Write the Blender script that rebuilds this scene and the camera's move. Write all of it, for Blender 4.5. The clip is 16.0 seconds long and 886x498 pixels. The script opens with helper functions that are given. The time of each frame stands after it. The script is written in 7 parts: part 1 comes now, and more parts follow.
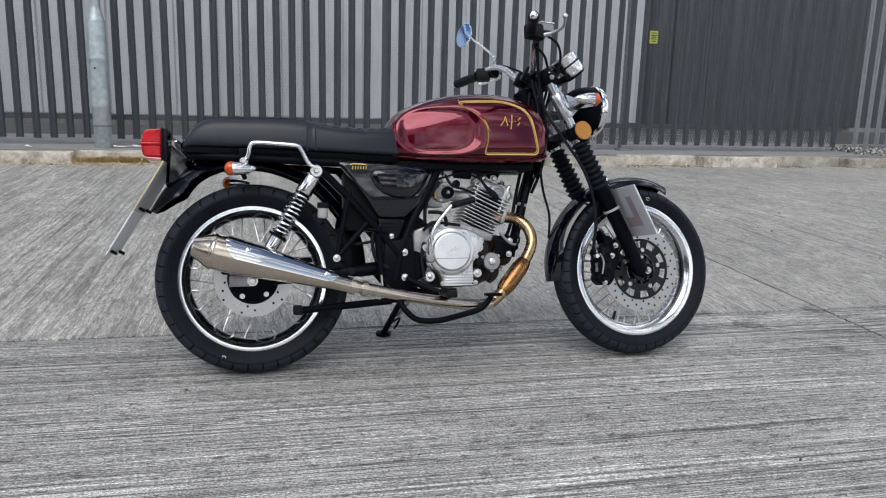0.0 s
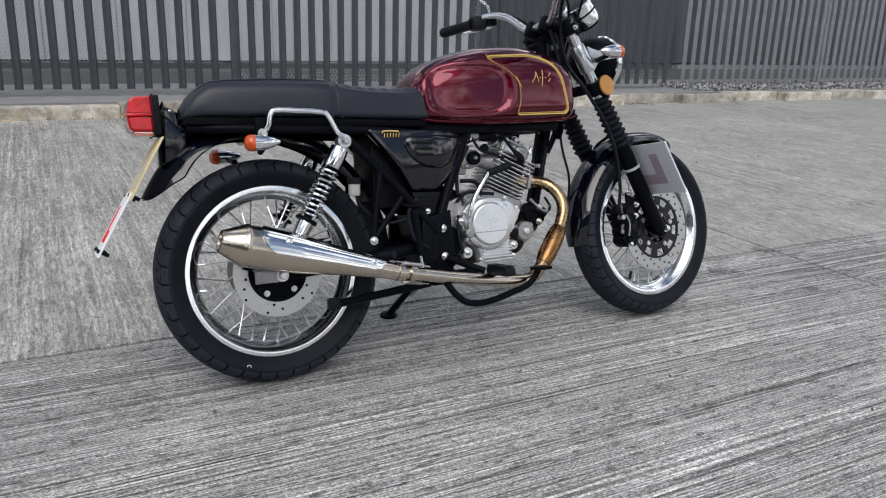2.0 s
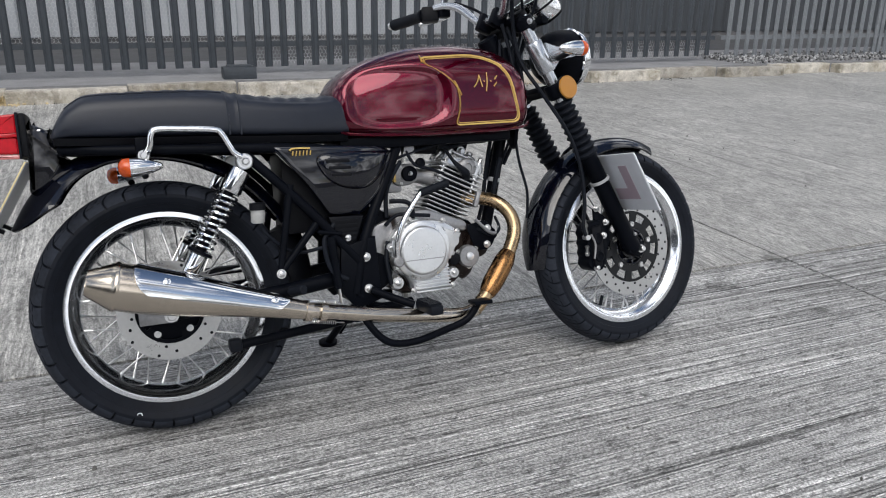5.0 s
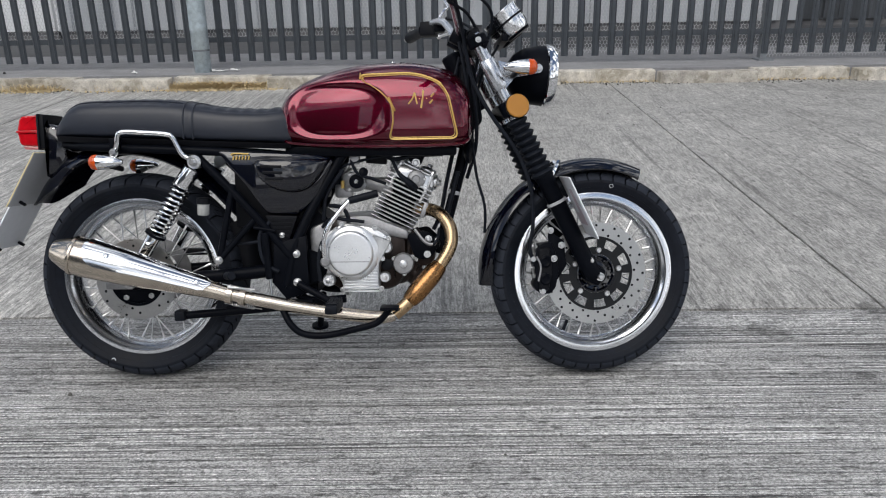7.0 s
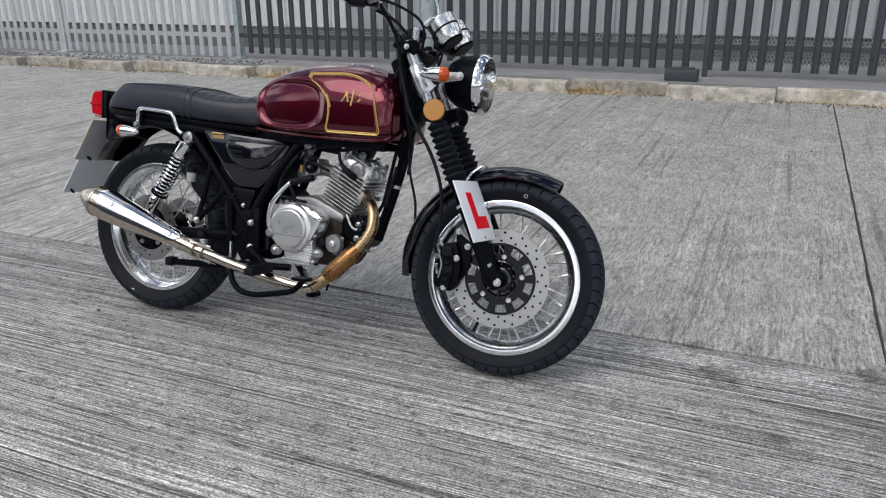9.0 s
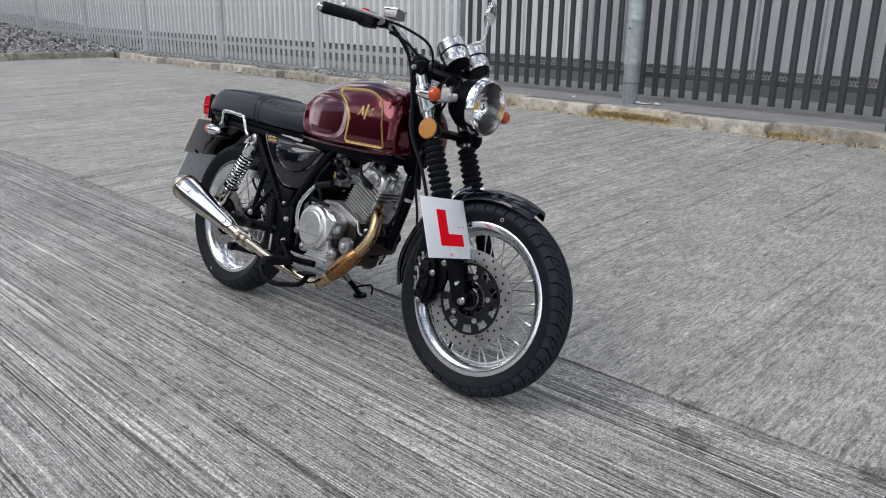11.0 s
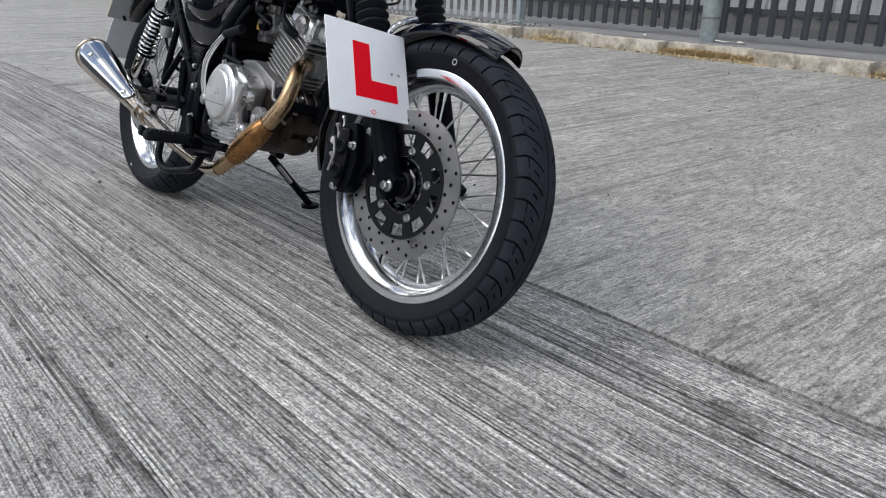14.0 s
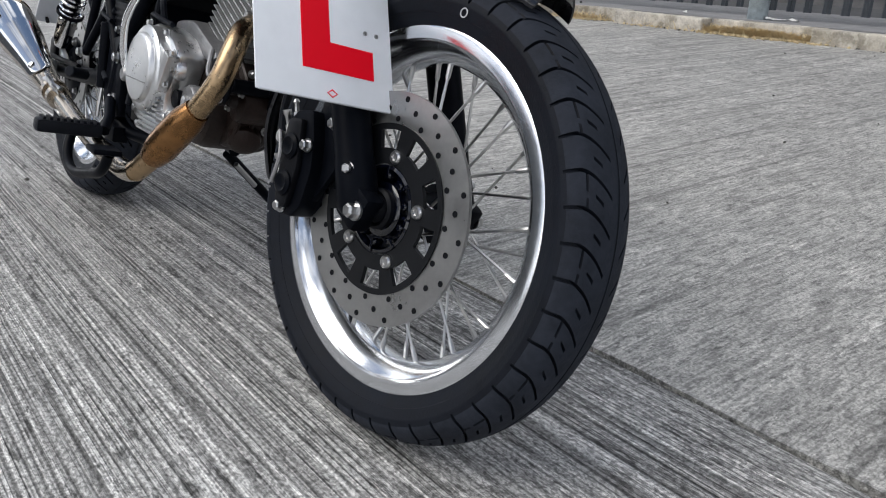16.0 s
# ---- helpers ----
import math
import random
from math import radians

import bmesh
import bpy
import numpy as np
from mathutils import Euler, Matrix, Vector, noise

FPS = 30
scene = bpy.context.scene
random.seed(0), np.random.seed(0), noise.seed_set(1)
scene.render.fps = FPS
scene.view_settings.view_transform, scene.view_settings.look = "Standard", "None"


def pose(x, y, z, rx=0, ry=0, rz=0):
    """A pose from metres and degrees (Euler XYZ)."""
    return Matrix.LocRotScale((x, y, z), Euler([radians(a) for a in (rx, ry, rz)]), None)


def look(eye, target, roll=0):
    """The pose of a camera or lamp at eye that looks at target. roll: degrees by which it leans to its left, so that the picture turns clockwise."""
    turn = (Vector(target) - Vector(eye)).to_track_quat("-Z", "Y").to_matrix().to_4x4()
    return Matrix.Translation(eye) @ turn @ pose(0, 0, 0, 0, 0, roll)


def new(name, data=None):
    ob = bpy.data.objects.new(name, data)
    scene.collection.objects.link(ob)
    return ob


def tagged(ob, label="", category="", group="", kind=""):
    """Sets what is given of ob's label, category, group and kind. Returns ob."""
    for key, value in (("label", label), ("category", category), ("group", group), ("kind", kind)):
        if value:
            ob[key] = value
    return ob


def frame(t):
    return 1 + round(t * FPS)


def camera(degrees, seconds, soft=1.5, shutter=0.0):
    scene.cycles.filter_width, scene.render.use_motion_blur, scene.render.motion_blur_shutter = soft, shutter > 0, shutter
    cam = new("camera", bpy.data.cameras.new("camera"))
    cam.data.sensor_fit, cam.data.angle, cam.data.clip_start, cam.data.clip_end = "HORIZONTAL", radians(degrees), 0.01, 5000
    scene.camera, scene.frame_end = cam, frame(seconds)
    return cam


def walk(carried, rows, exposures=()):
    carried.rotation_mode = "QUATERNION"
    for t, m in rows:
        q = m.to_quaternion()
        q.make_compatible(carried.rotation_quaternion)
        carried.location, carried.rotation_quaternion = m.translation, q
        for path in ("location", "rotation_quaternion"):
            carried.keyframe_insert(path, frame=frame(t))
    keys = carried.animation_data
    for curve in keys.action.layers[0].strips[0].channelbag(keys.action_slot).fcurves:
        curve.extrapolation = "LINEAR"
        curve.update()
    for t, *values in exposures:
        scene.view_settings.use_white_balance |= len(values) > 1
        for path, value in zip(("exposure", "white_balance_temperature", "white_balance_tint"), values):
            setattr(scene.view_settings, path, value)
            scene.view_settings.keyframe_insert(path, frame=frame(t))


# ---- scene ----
cam = camera(59.6, 16.0, soft=1.1)
METRES, EYE, TILT, LEAN, TURN = 6.06, 0.93, 0.0, 0.0, -12.8
ROWS = [
    (0.0, 0.0, 0.0, 0.0, 0.35, -12.12, -1.62),
    (0.5, -0.0287, 0.0125, 0.0025, -3.46, -13.65, -1.79),
    (1.0, -0.0583, 0.0317, 0.0041, -7.43, -14.87, -1.81),
    (1.5, -0.0842, 0.0453, 0.0028, -11.24, -15.75, -1.72),
    (2.0, -0.1111, 0.0573, 0.0045, -14.57, -16.21, -1.64),
    (2.5, -0.1215, 0.0684, 0.002, -17.06, -16.38, -1.66),
    (3.0, -0.1245, 0.0827, 0.0006, -18.49, -16.39, -1.81),
    (3.5, -0.1228, 0.0931, -0.0002, -18.8, -16.61, -1.91),
    (4.0, -0.1115, 0.1018, 0.0054, -17.69, -17.05, -1.8),
    (4.5, -0.0871, 0.1076, 0.0125, -14.96, -17.85, -1.46),
    (5.0, -0.0465, 0.0949, 0.0182, -10.71, -18.65, -0.82),
    (7.5, 0.1679, 0.097, 0.0358, 19.08, -19.87, 0.92),
    (8.0, 0.2164, 0.1077, 0.0362, 24.69, -19.8, 0.8),
    (8.5, 0.2652, 0.1193, 0.0388, 30.4, -19.67, 0.64),
    (9.0, 0.2993, 0.1384, 0.036, 36.32, -19.33, 0.46),
    (11.5, 0.4107, 0.2447, 0.031, 59.24, -16.8, -1.37),
    (12.0, 0.412, 0.2609, 0.0165, 60.8, -16.75, -1.76),
    (12.5, 0.3966, 0.2737, -0.0028, 60.99, -17.55, -1.94),
    (13.0, 0.3746, 0.2902, -0.0181, 61.13, -18.35, -1.98),
    (13.5, 0.3541, 0.3075, -0.0299, 61.48, -19.02, -2.01),
    (14.0, 0.3328, 0.3321, -0.0382, 62.32, -19.42, -2.01),
    (14.5, 0.3168, 0.3486, -0.043, 63.15, -19.63, -2.13),
    (15.0, 0.2953, 0.3601, -0.0498, 63.75, -19.91, -2.16),
    (15.5, 0.2709, 0.3713, -0.0526, 64.01, -20.35, -2.17),
    (16.0, 0.2546, 0.3786, -0.0532, 64.09, -20.7, -2.11),
]
walk(cam, [(t, pose(0, 0, EYE, TILT, LEAN, TURN) @ pose(METRES * x, METRES * y, METRES * z, 90 + pitch, roll, yaw)) for t, x, y, z, yaw, pitch, roll in ROWS],
     [(0.0, 0.0), (2.5, -0.02), (4.5, 0.07), (5.5, 0.05), (8.0, -0.06), (11.5, -0.1), (13.0, -0.06), (16.0, -0.02)])

# ---- world and light ----
world = bpy.data.worlds.new("sky_world")
scene.world = world
world.use_nodes = True
wn, wl = world.node_tree.nodes, world.node_tree.links
sky = wn.new("ShaderNodeTexSky")
sky.sky_type, sky.sun_disc = "NISHITA", False
sky.sun_elevation, sky.sun_rotation = radians(48), radians(200)
sky.dust_density, sky.air_density = 1.2, 1.0
# broken cloud cover
wco = wn.new("ShaderNodeTexCoord")
wcl = wn.new("ShaderNodeTexNoise")
wcl.inputs["Scale"].default_value, wcl.inputs["Detail"].default_value = 3.6, 7
wrp = wn.new("ShaderNodeValToRGB")
wrp.color_ramp.elements[0].position, wrp.color_ramp.elements[1].position = 0.41, 0.52
wmx = wn.new("ShaderNodeMix")
wmx.data_type = "RGBA"
wtn = wn.new("ShaderNodeTexNoise")
wtn.inputs["Scale"].default_value, wtn.inputs["Detail"].default_value = 5.0, 7
wtr = wn.new("ShaderNodeMapRange")
wtr.inputs["From Min"].default_value, wtr.inputs["From Max"].default_value = 0.36, 0.64
wtr.inputs["To Min"].default_value, wtr.inputs["To Max"].default_value = 0.26, 1.9
wsc = wn.new("ShaderNodeVectorMath")
wsc.operation = "SCALE"
wsc.inputs[0].default_value = (11.8, 12.0, 12.5)
wl.new(wco.outputs["Generated"], wtn.inputs["Vector"])
wl.new(wtn.outputs["Fac"], wtr.inputs["Value"])
wl.new(wtr.outputs[0], wsc.inputs["Scale"])
wl.new(wsc.outputs[0], wmx.inputs["B"])
wl.new(wco.outputs["Generated"], wcl.inputs["Vector"])
wsp, wup, wad = wn.new("ShaderNodeSeparateXYZ"), wn.new("ShaderNodeMath"), wn.new("ShaderNodeMath")
wup.operation = "MULTIPLY_ADD"
wup.inputs[1].default_value, wup.inputs[2].default_value = -0.16, 0.06
wl.new(wco.outputs["Generated"], wsp.inputs[0])
wl.new(wsp.outputs["Z"], wup.inputs[0])
wl.new(wcl.outputs["Fac"], wad.inputs[0])
wl.new(wup.outputs[0], wad.inputs[1])
wl.new(wad.outputs[0], wrp.inputs["Fac"])
wl.new(wrp.outputs["Color"], wmx.inputs["Factor"])
wl.new(sky.outputs["Color"], wmx.inputs["A"])
wl.new(wmx.outputs["Result"], wn["Background"].inputs["Color"])
wn["Background"].inputs["Strength"].default_value = 0.1
sun_data = bpy.data.lights.new("sun", "SUN")
sun_data.energy, sun_data.angle, sun_data.color = 1.9, radians(45), (1.0, 0.97, 0.92)
sun = new("sun", sun_data)
sun.matrix_world = look((-3, -6.5, 9), (0, 0, 0))


# ---- materials ----
def mat(name, color, rough=0.5, metal=0.0, coat=0.0, vary=0.0, vscale=20.0, bump=0.0, bscale=200.0, stretch=(1, 1, 1), rvary=0.0, emit=None, spec=0.5, coat_ior=1.5):
    m = bpy.data.materials.new(name)
    m.use_nodes = True
    n, l = m.node_tree.nodes, m.node_tree.links
    p = n["Principled BSDF"]
    p.inputs["Base Color"].default_value = (*color, 1)
    p.inputs["Roughness"].default_value, p.inputs["Metallic"].default_value = rough, metal
    p.inputs["Specular IOR Level"].default_value, p.inputs["Coat IOR"].default_value = spec, coat_ior
    p.inputs["Coat Weight"].default_value, p.inputs["Coat Roughness"].default_value = coat, 0.015
    if vary or bump or rvary:
        tc, mp = n.new("ShaderNodeTexCoord"), n.new("ShaderNodeMapping")
        mp.inputs["Scale"].default_value = stretch
        l.new(tc.outputs["Object"], mp.inputs["Vector"])
    if vary or rvary:
        t1, t2 = n.new("ShaderNodeTexNoise"), n.new("ShaderNodeTexNoise")
        t1.inputs["Scale"].default_value, t2.inputs["Scale"].default_value = vscale, vscale * 7
        t1.inputs["Detail"].default_value = t2.inputs["Detail"].default_value = 5
        for t in (t1, t2):
            l.new(mp.outputs[0], t.inputs["Vector"])
        add = n.new("ShaderNodeMath")
        add.operation = "MULTIPLY_ADD"
        add.inputs[1].default_value = 0.6
        l.new(t1.outputs["Fac"], add.inputs[0])
        half = n.new("ShaderNodeMath")
        half.operation = "MULTIPLY"
        half.inputs[1].default_value = 0.4
        l.new(t2.outputs["Fac"], half.inputs[0])
        l.new(half.outputs[0], add.inputs[2])
        if vary:
            mr = n.new("ShaderNodeMapRange")
            mr.inputs["From Min"].default_value, mr.inputs["From Max"].default_value = 0.3, 0.7
            mr.inputs["To Min"].default_value, mr.inputs["To Max"].default_value = 1 - vary, 1 + vary
            l.new(add.outputs[0], mr.inputs["Value"])
            mul = n.new("ShaderNodeVectorMath")
            mul.operation = "SCALE"
            mul.inputs[0].default_value = color
            l.new(mr.outputs[0], mul.inputs["Scale"])
            l.new(mul.outputs[0], p.inputs["Base Color"])
        if rvary:
            rr = n.new("ShaderNodeMapRange")
            rr.inputs["From Min"].default_value, rr.inputs["From Max"].default_value = 0.3, 0.7
            rr.inputs["To Min"].default_value, rr.inputs["To Max"].default_value = max(0.02, rough - rvary), min(1, rough + rvary)
            l.new(add.outputs[0], rr.inputs["Value"])
            l.new(rr.outputs[0], p.inputs["Roughness"])
    if bump:
        b, t3 = n.new("ShaderNodeBump"), n.new("ShaderNodeTexNoise")
        t3.inputs["Scale"].default_value, t3.inputs["Detail"].default_value = bscale, 6
        b.inputs["Strength"].default_value, b.inputs["Distance"].default_value = bump, 0.002
        l.new(mp.outputs[0], t3.inputs["Vector"])
        l.new(t3.outputs["Fac"], b.inputs["Height"])
        l.new(b.outputs[0], p.inputs["Normal"])
    if emit:
        p.inputs["Emission Color"].default_value, p.inputs["Emission Strength"].default_value = (*emit[:3], 1), emit[3]
    return m


MAROON = mat("maroon_paint", (0.092, 0.0003, 0.0115), 0.22, 0.83, 1.0, vary=0.08, vscale=3, spec=0.02, coat_ior=1.47)
GOLD = mat("gold_line", (0.62, 0.42, 0.12), 0.35, 0.3)
GLOSS = mat("black_gloss_paint", (0.0012, 0.0018, 0.0055), 0.3, 0, 1.0, rvary=0.05, vscale=8, spec=0.02, coat_ior=1.6)
SATIN = mat("black_satin_metal", (0.003, 0.0038, 0.0062), 0.38, 0, 0, vary=0.25, vscale=15, rvary=0.1, spec=0.05)
PLASTIC = mat("black_plastic", (0.0045, 0.005, 0.007), 0.48, 0, 0, vary=0.2, vscale=30, bump=0.1, bscale=600, spec=0.12)
RUBBER = mat("tyre_rubber", (0.0065, 0.0082, 0.0125), 0.55, 0, 0, vary=0.45, vscale=9, rvary=0.12, bump=0.2, bscale=350, spec=0.13)
# paler tread tops: wear, and the grooves' shade put in by contrast
TREAD = mat("worn_lit_tread_rubber", (0.019, 0.0225, 0.031), 0.75, 0, 0, vary=0.4, vscale=14, bump=0.3, bscale=300, spec=0.15)
VINYL = mat("seat_vinyl", (0.0095, 0.0125, 0.021), 0.38, 0, 0, vary=0.2, vscale=7, rvary=0.06, bump=0.15, bscale=420, spec=0.38)
CHROME = mat("chrome", (0.78, 0.79, 0.8), 0.07, 1.0, rvary=0.04, vscale=14)
SATCHROME = mat("satin_chrome", (0.76, 0.77, 0.78), 0.24, 1.0, rvary=0.04, vscale=14)
LAMPREF = mat("lamp_reflector", (0.96, 0.97, 0.98), 0.17, 1.0)
STEEL = mat("polished_steel", (0.52, 0.46, 0.385), 0.2, 1.0, vary=0.1, vscale=6, rvary=0.06)
SPOKE = mat("spoke_steel", (0.56, 0.56, 0.56), 0.28, 1.0)
RIM = mat("polished_alloy_rim", (0.78, 0.8, 0.83), 0.17, 1.0, vary=0.06, vscale=10, rvary=0.05)
ALLOY = mat("cast_alloy", (0.7, 0.71, 0.72), 0.31, 0.85, vary=0.08, vscale=25, rvary=0.07, bump=0.1, bscale=500)
ALLOYD = mat("weathered_alloy", (0.3, 0.3, 0.305), 0.42, 0.8, vary=0.25, vscale=25, rvary=0.1, bump=0.3, bscale=400)
SILVER = mat("silver_paint", (0.5, 0.52, 0.55), 0.24, 0.85, vary=0.05, vscale=20)
HEATED = mat("heat_tinted_steel", (0.36, 0.255, 0.15), 0.26, 1.0, vary=0.3, vscale=12, rvary=0.08)
HEATSH = mat("blued_shield_steel", (0.26, 0.135, 0.055), 0.26, 1.0, vary=0.35, vscale=11, rvary=0.1)
CARRIER = mat("black_disc_carrier", (0.007, 0.0078, 0.0095), 0.38, 0.1, spec=0.25, vary=0.2, vscale=20)
CASTDARK = mat("dark_brown_casting", (0.022, 0.0135, 0.011), 0.42, 0.1, spec=0.3, vary=0.5, vscale=20, rvary=0.1, bump=0.3, bscale=300)
DISC = mat("brake_disc_steel", (0.41, 0.41, 0.405), 0.34, 0.95, vary=0.12, vscale=20, rvary=0.1)
ORANGE = mat("amber_lens", (0.5, 0.062, 0.002), 0.12, 0, 1.0, vary=0.45, vscale=55, spec=0.2, bump=0.5, bscale=160)
REFLECT = mat("amber_reflector", (0.4, 0.17, 0.015), 0.3, 0, 0.3, bump=0.4, bscale=500)
RED = mat("red_lens", (0.38, 0.0008, 0.006), 0.3, 0, 1.0, spec=0.1, coat_ior=1.36, vary=0.5, vscale=13, stretch=(1, 2.2, 0.6))
REDCLEAR = mat("pale_red_lens", (0.5, 0.16, 0.16), 0.1, 0, 1.0, vary=0.3, vscale=30)
WHITE = mat("white_plastic", (0.88, 0.905, 0.94), 0.32, 0, 0, vary=0.04, vscale=8)
REDL = mat("red_print", (0.87, 0.002, 0.016), 0.5, spec=0.12)
YELLOW = mat("yellow_plate", (0.72, 0.6, 0.3), 0.4, vary=0.06)
GHOST = mat("print_showing_through", (0.36, 0.29, 0.33), 0.35)
PALEP = mat("pale_plate_back", (0.58, 0.6, 0.64), 0.35, vary=0.08, vscale=6)
GREYP = mat("grey_plate_back", (0.4, 0.41, 0.43), 0.45, vary=0.06, vscale=9)
# the reflected sky's blue is put into the glass tint
SKYMIRROR = mat("mirror_glass", (0.36, 0.56, 0.88), 0.02, 1.0)
CLEARP = mat("reservoir_plastic", (0.38, 0.385, 0.375), 0.3, vary=0.15, vscale=30)
BULB = mat("bulb_glass", (0.95, 0.6, 0.2), 0.1, 0.8)
GLASS = bpy.data.materials.new("clear_glass")
GLASS.use_nodes = True
_n, _l = GLASS.node_tree.nodes, GLASS.node_tree.links
_tr, _gl, _mx, _fr = _n.new("ShaderNodeBsdfTransparent"), _n.new("ShaderNodeBsdfGlossy"), _n.new("ShaderNodeMixShader"), _n.new("ShaderNodeFresnel")
_gl.inputs["Roughness"].default_value = 0.03
_l.new(_fr.outputs[0], _mx.inputs[0])
_l.new(_tr.outputs[0], _mx.inputs[1])
_l.new(_gl.outputs[0], _mx.inputs[2])
_l.new(_mx.outputs[0], _n["Material Output"].inputs[0])
DARKPALE = mat("dark_grey_steel", (0.05, 0.058, 0.068), 0.55, 0.2, vary=0.25, vscale=6, rvary=0.1)
GALV = mat("galvanised_steel", (0.55, 0.575, 0.595), 0.5, 0.45, vary=0.18, vscale=9, rvary=0.12)
GALVD = mat("dull_galvanised_steel", (0.2, 0.215, 0.23), 0.55, 0.4, vary=0.25, vscale=9, rvary=0.1)
GALVP = mat("spangled_galvanised_pole", (0.4, 0.46, 0.49), 0.45, 0.5, vary=0.3, vscale=22, rvary=0.15, bump=0.2, bscale=80)
WIRE = mat("mesh_wire", (0.55, 0.56, 0.57), 0.6, 0.3)
FINS = mat("cast_fins", (0.58, 0.585, 0.59), 0.34, 0.8, vary=0.2, vscale=25, rvary=0.1, bump=0.25, bscale=500)
SIGN = mat("sign_yellow_green", (0.36, 0.4, 0.08), 0.5, vary=0.08)
CLAD = mat("pale_wall_cladding", (0.41, 0.43, 0.455), 0.5, 0, vary=0.16, vscale=1.6, stretch=(1, 1, 0.3))
CLADW = mat("white_wall_cladding", (0.76, 0.775, 0.79), 0.5, 0, vary=0.08, vscale=1.2)
DARKCLAD = mat("dark_wall_cladding", (0.055, 0.061, 0.069), 0.5, 0, vary=0.5, vscale=1.5, stretch=(3, 1, 0.15))
PLINTH = mat("plinth_concrete", (0.16, 0.16, 0.165), 0.9, 0, vary=0.2, vscale=3, bump=0.4, bscale=60)
ASPHALT = mat("asphalt_strip", (0.24, 0.24, 0.245), 0.9, 0, vary=0.22, vscale=4, bump=0.8, bscale=180)
SHADEASPH = mat("shade_toned_asphalt", (0.07, 0.071, 0.075), 0.9, 0, vary=0.22, vscale=4)
KERB = mat("kerb_concrete", (0.45, 0.42, 0.37), 0.92, 0, vary=0.5, vscale=11, bump=0.9, bscale=150)
PEBBLE = mat("grey_pebbles", (0.36, 0.36, 0.37), 0.85, 0, vary=0.3, vscale=30)
DRYGRASS = mat("dry_grass", (0.56, 0.45, 0.27), 0.85, 0, vary=0.3, vscale=10)
LITTER = mat("litter", (0.65, 0.65, 0.63), 0.7)


def kerb_weather(m):
    """Brown moss and pale lichen blotches, different on each stone."""
    n, l = m.node_tree.nodes, m.node_tree.links
    p = n["Principled BSDF"]
    base = p.inputs["Base Color"].links[0].from_socket
    geo, oi = n.new("ShaderNodeNewGeometry"), n.new("ShaderNodeObjectInfo")
    src = base
    for scale, lo, hi, tone, amount in ((3.5, 0.50, 0.62, (0.17, 0.14, 0.08, 1), 0.45), (9.0, 0.54, 0.64, (0.12, 0.1, 0.06, 1), 0.45), (22.0, 0.58, 0.64, (0.5, 0.47, 0.4, 1), 0.6)):
        t, r, mx = n.new("ShaderNodeTexNoise"), n.new("ShaderNodeMapRange"), n.new("ShaderNodeMix")
        t.inputs["Scale"].default_value, t.inputs["Detail"].default_value = scale, 7
        r.inputs["From Min"].default_value, r.inputs["From Max"].default_value, r.inputs["To Max"].default_value = lo, hi, amount
        mx.data_type = "RGBA"
        mx.inputs["B"].default_value = tone
        l.new(geo.outputs["Position"], t.inputs["Vector"])
        l.new(t.outputs["Fac"], r.inputs["Value"])
        l.new(r.outputs[0], mx.inputs["Factor"])
        l.new(src, mx.inputs["A"])
        src = mx.outputs["Result"]
    sc, rr = n.new("ShaderNodeVectorMath"), n.new("ShaderNodeMapRange")
    sc.operation = "SCALE"
    rr.inputs["To Min"].default_value, rr.inputs["To Max"].default_value = 0.75, 1.2
    l.new(oi.outputs["Random"], rr.inputs["Value"])
    l.new(src, sc.inputs[0])
    l.new(rr.outputs[0], sc.inputs["Scale"])
    l.new(sc.outputs[0], p.inputs["Base Color"])


kerb_weather(KERB)
_pn, _pl = PEBBLE.node_tree.nodes, PEBBLE.node_tree.links
_gi, _mr = _pn.new("ShaderNodeNewGeometry"), _pn.new("ShaderNodeMapRange")
_mr.inputs["To Min"].default_value, _mr.inputs["To Max"].default_value = 0.05, 0.5
_pl.new(_gi.outputs["Random Per Island"], _mr.inputs["Value"])
_cc = _pn.new("ShaderNodeCombineColor")
for _s in ("Red", "Green", "Blue"):
    _pl.new(_mr.outputs[0], _cc.inputs[_s])
_pl.new(_cc.outputs[0], _pn["Principled BSDF"].inputs["Base Color"])


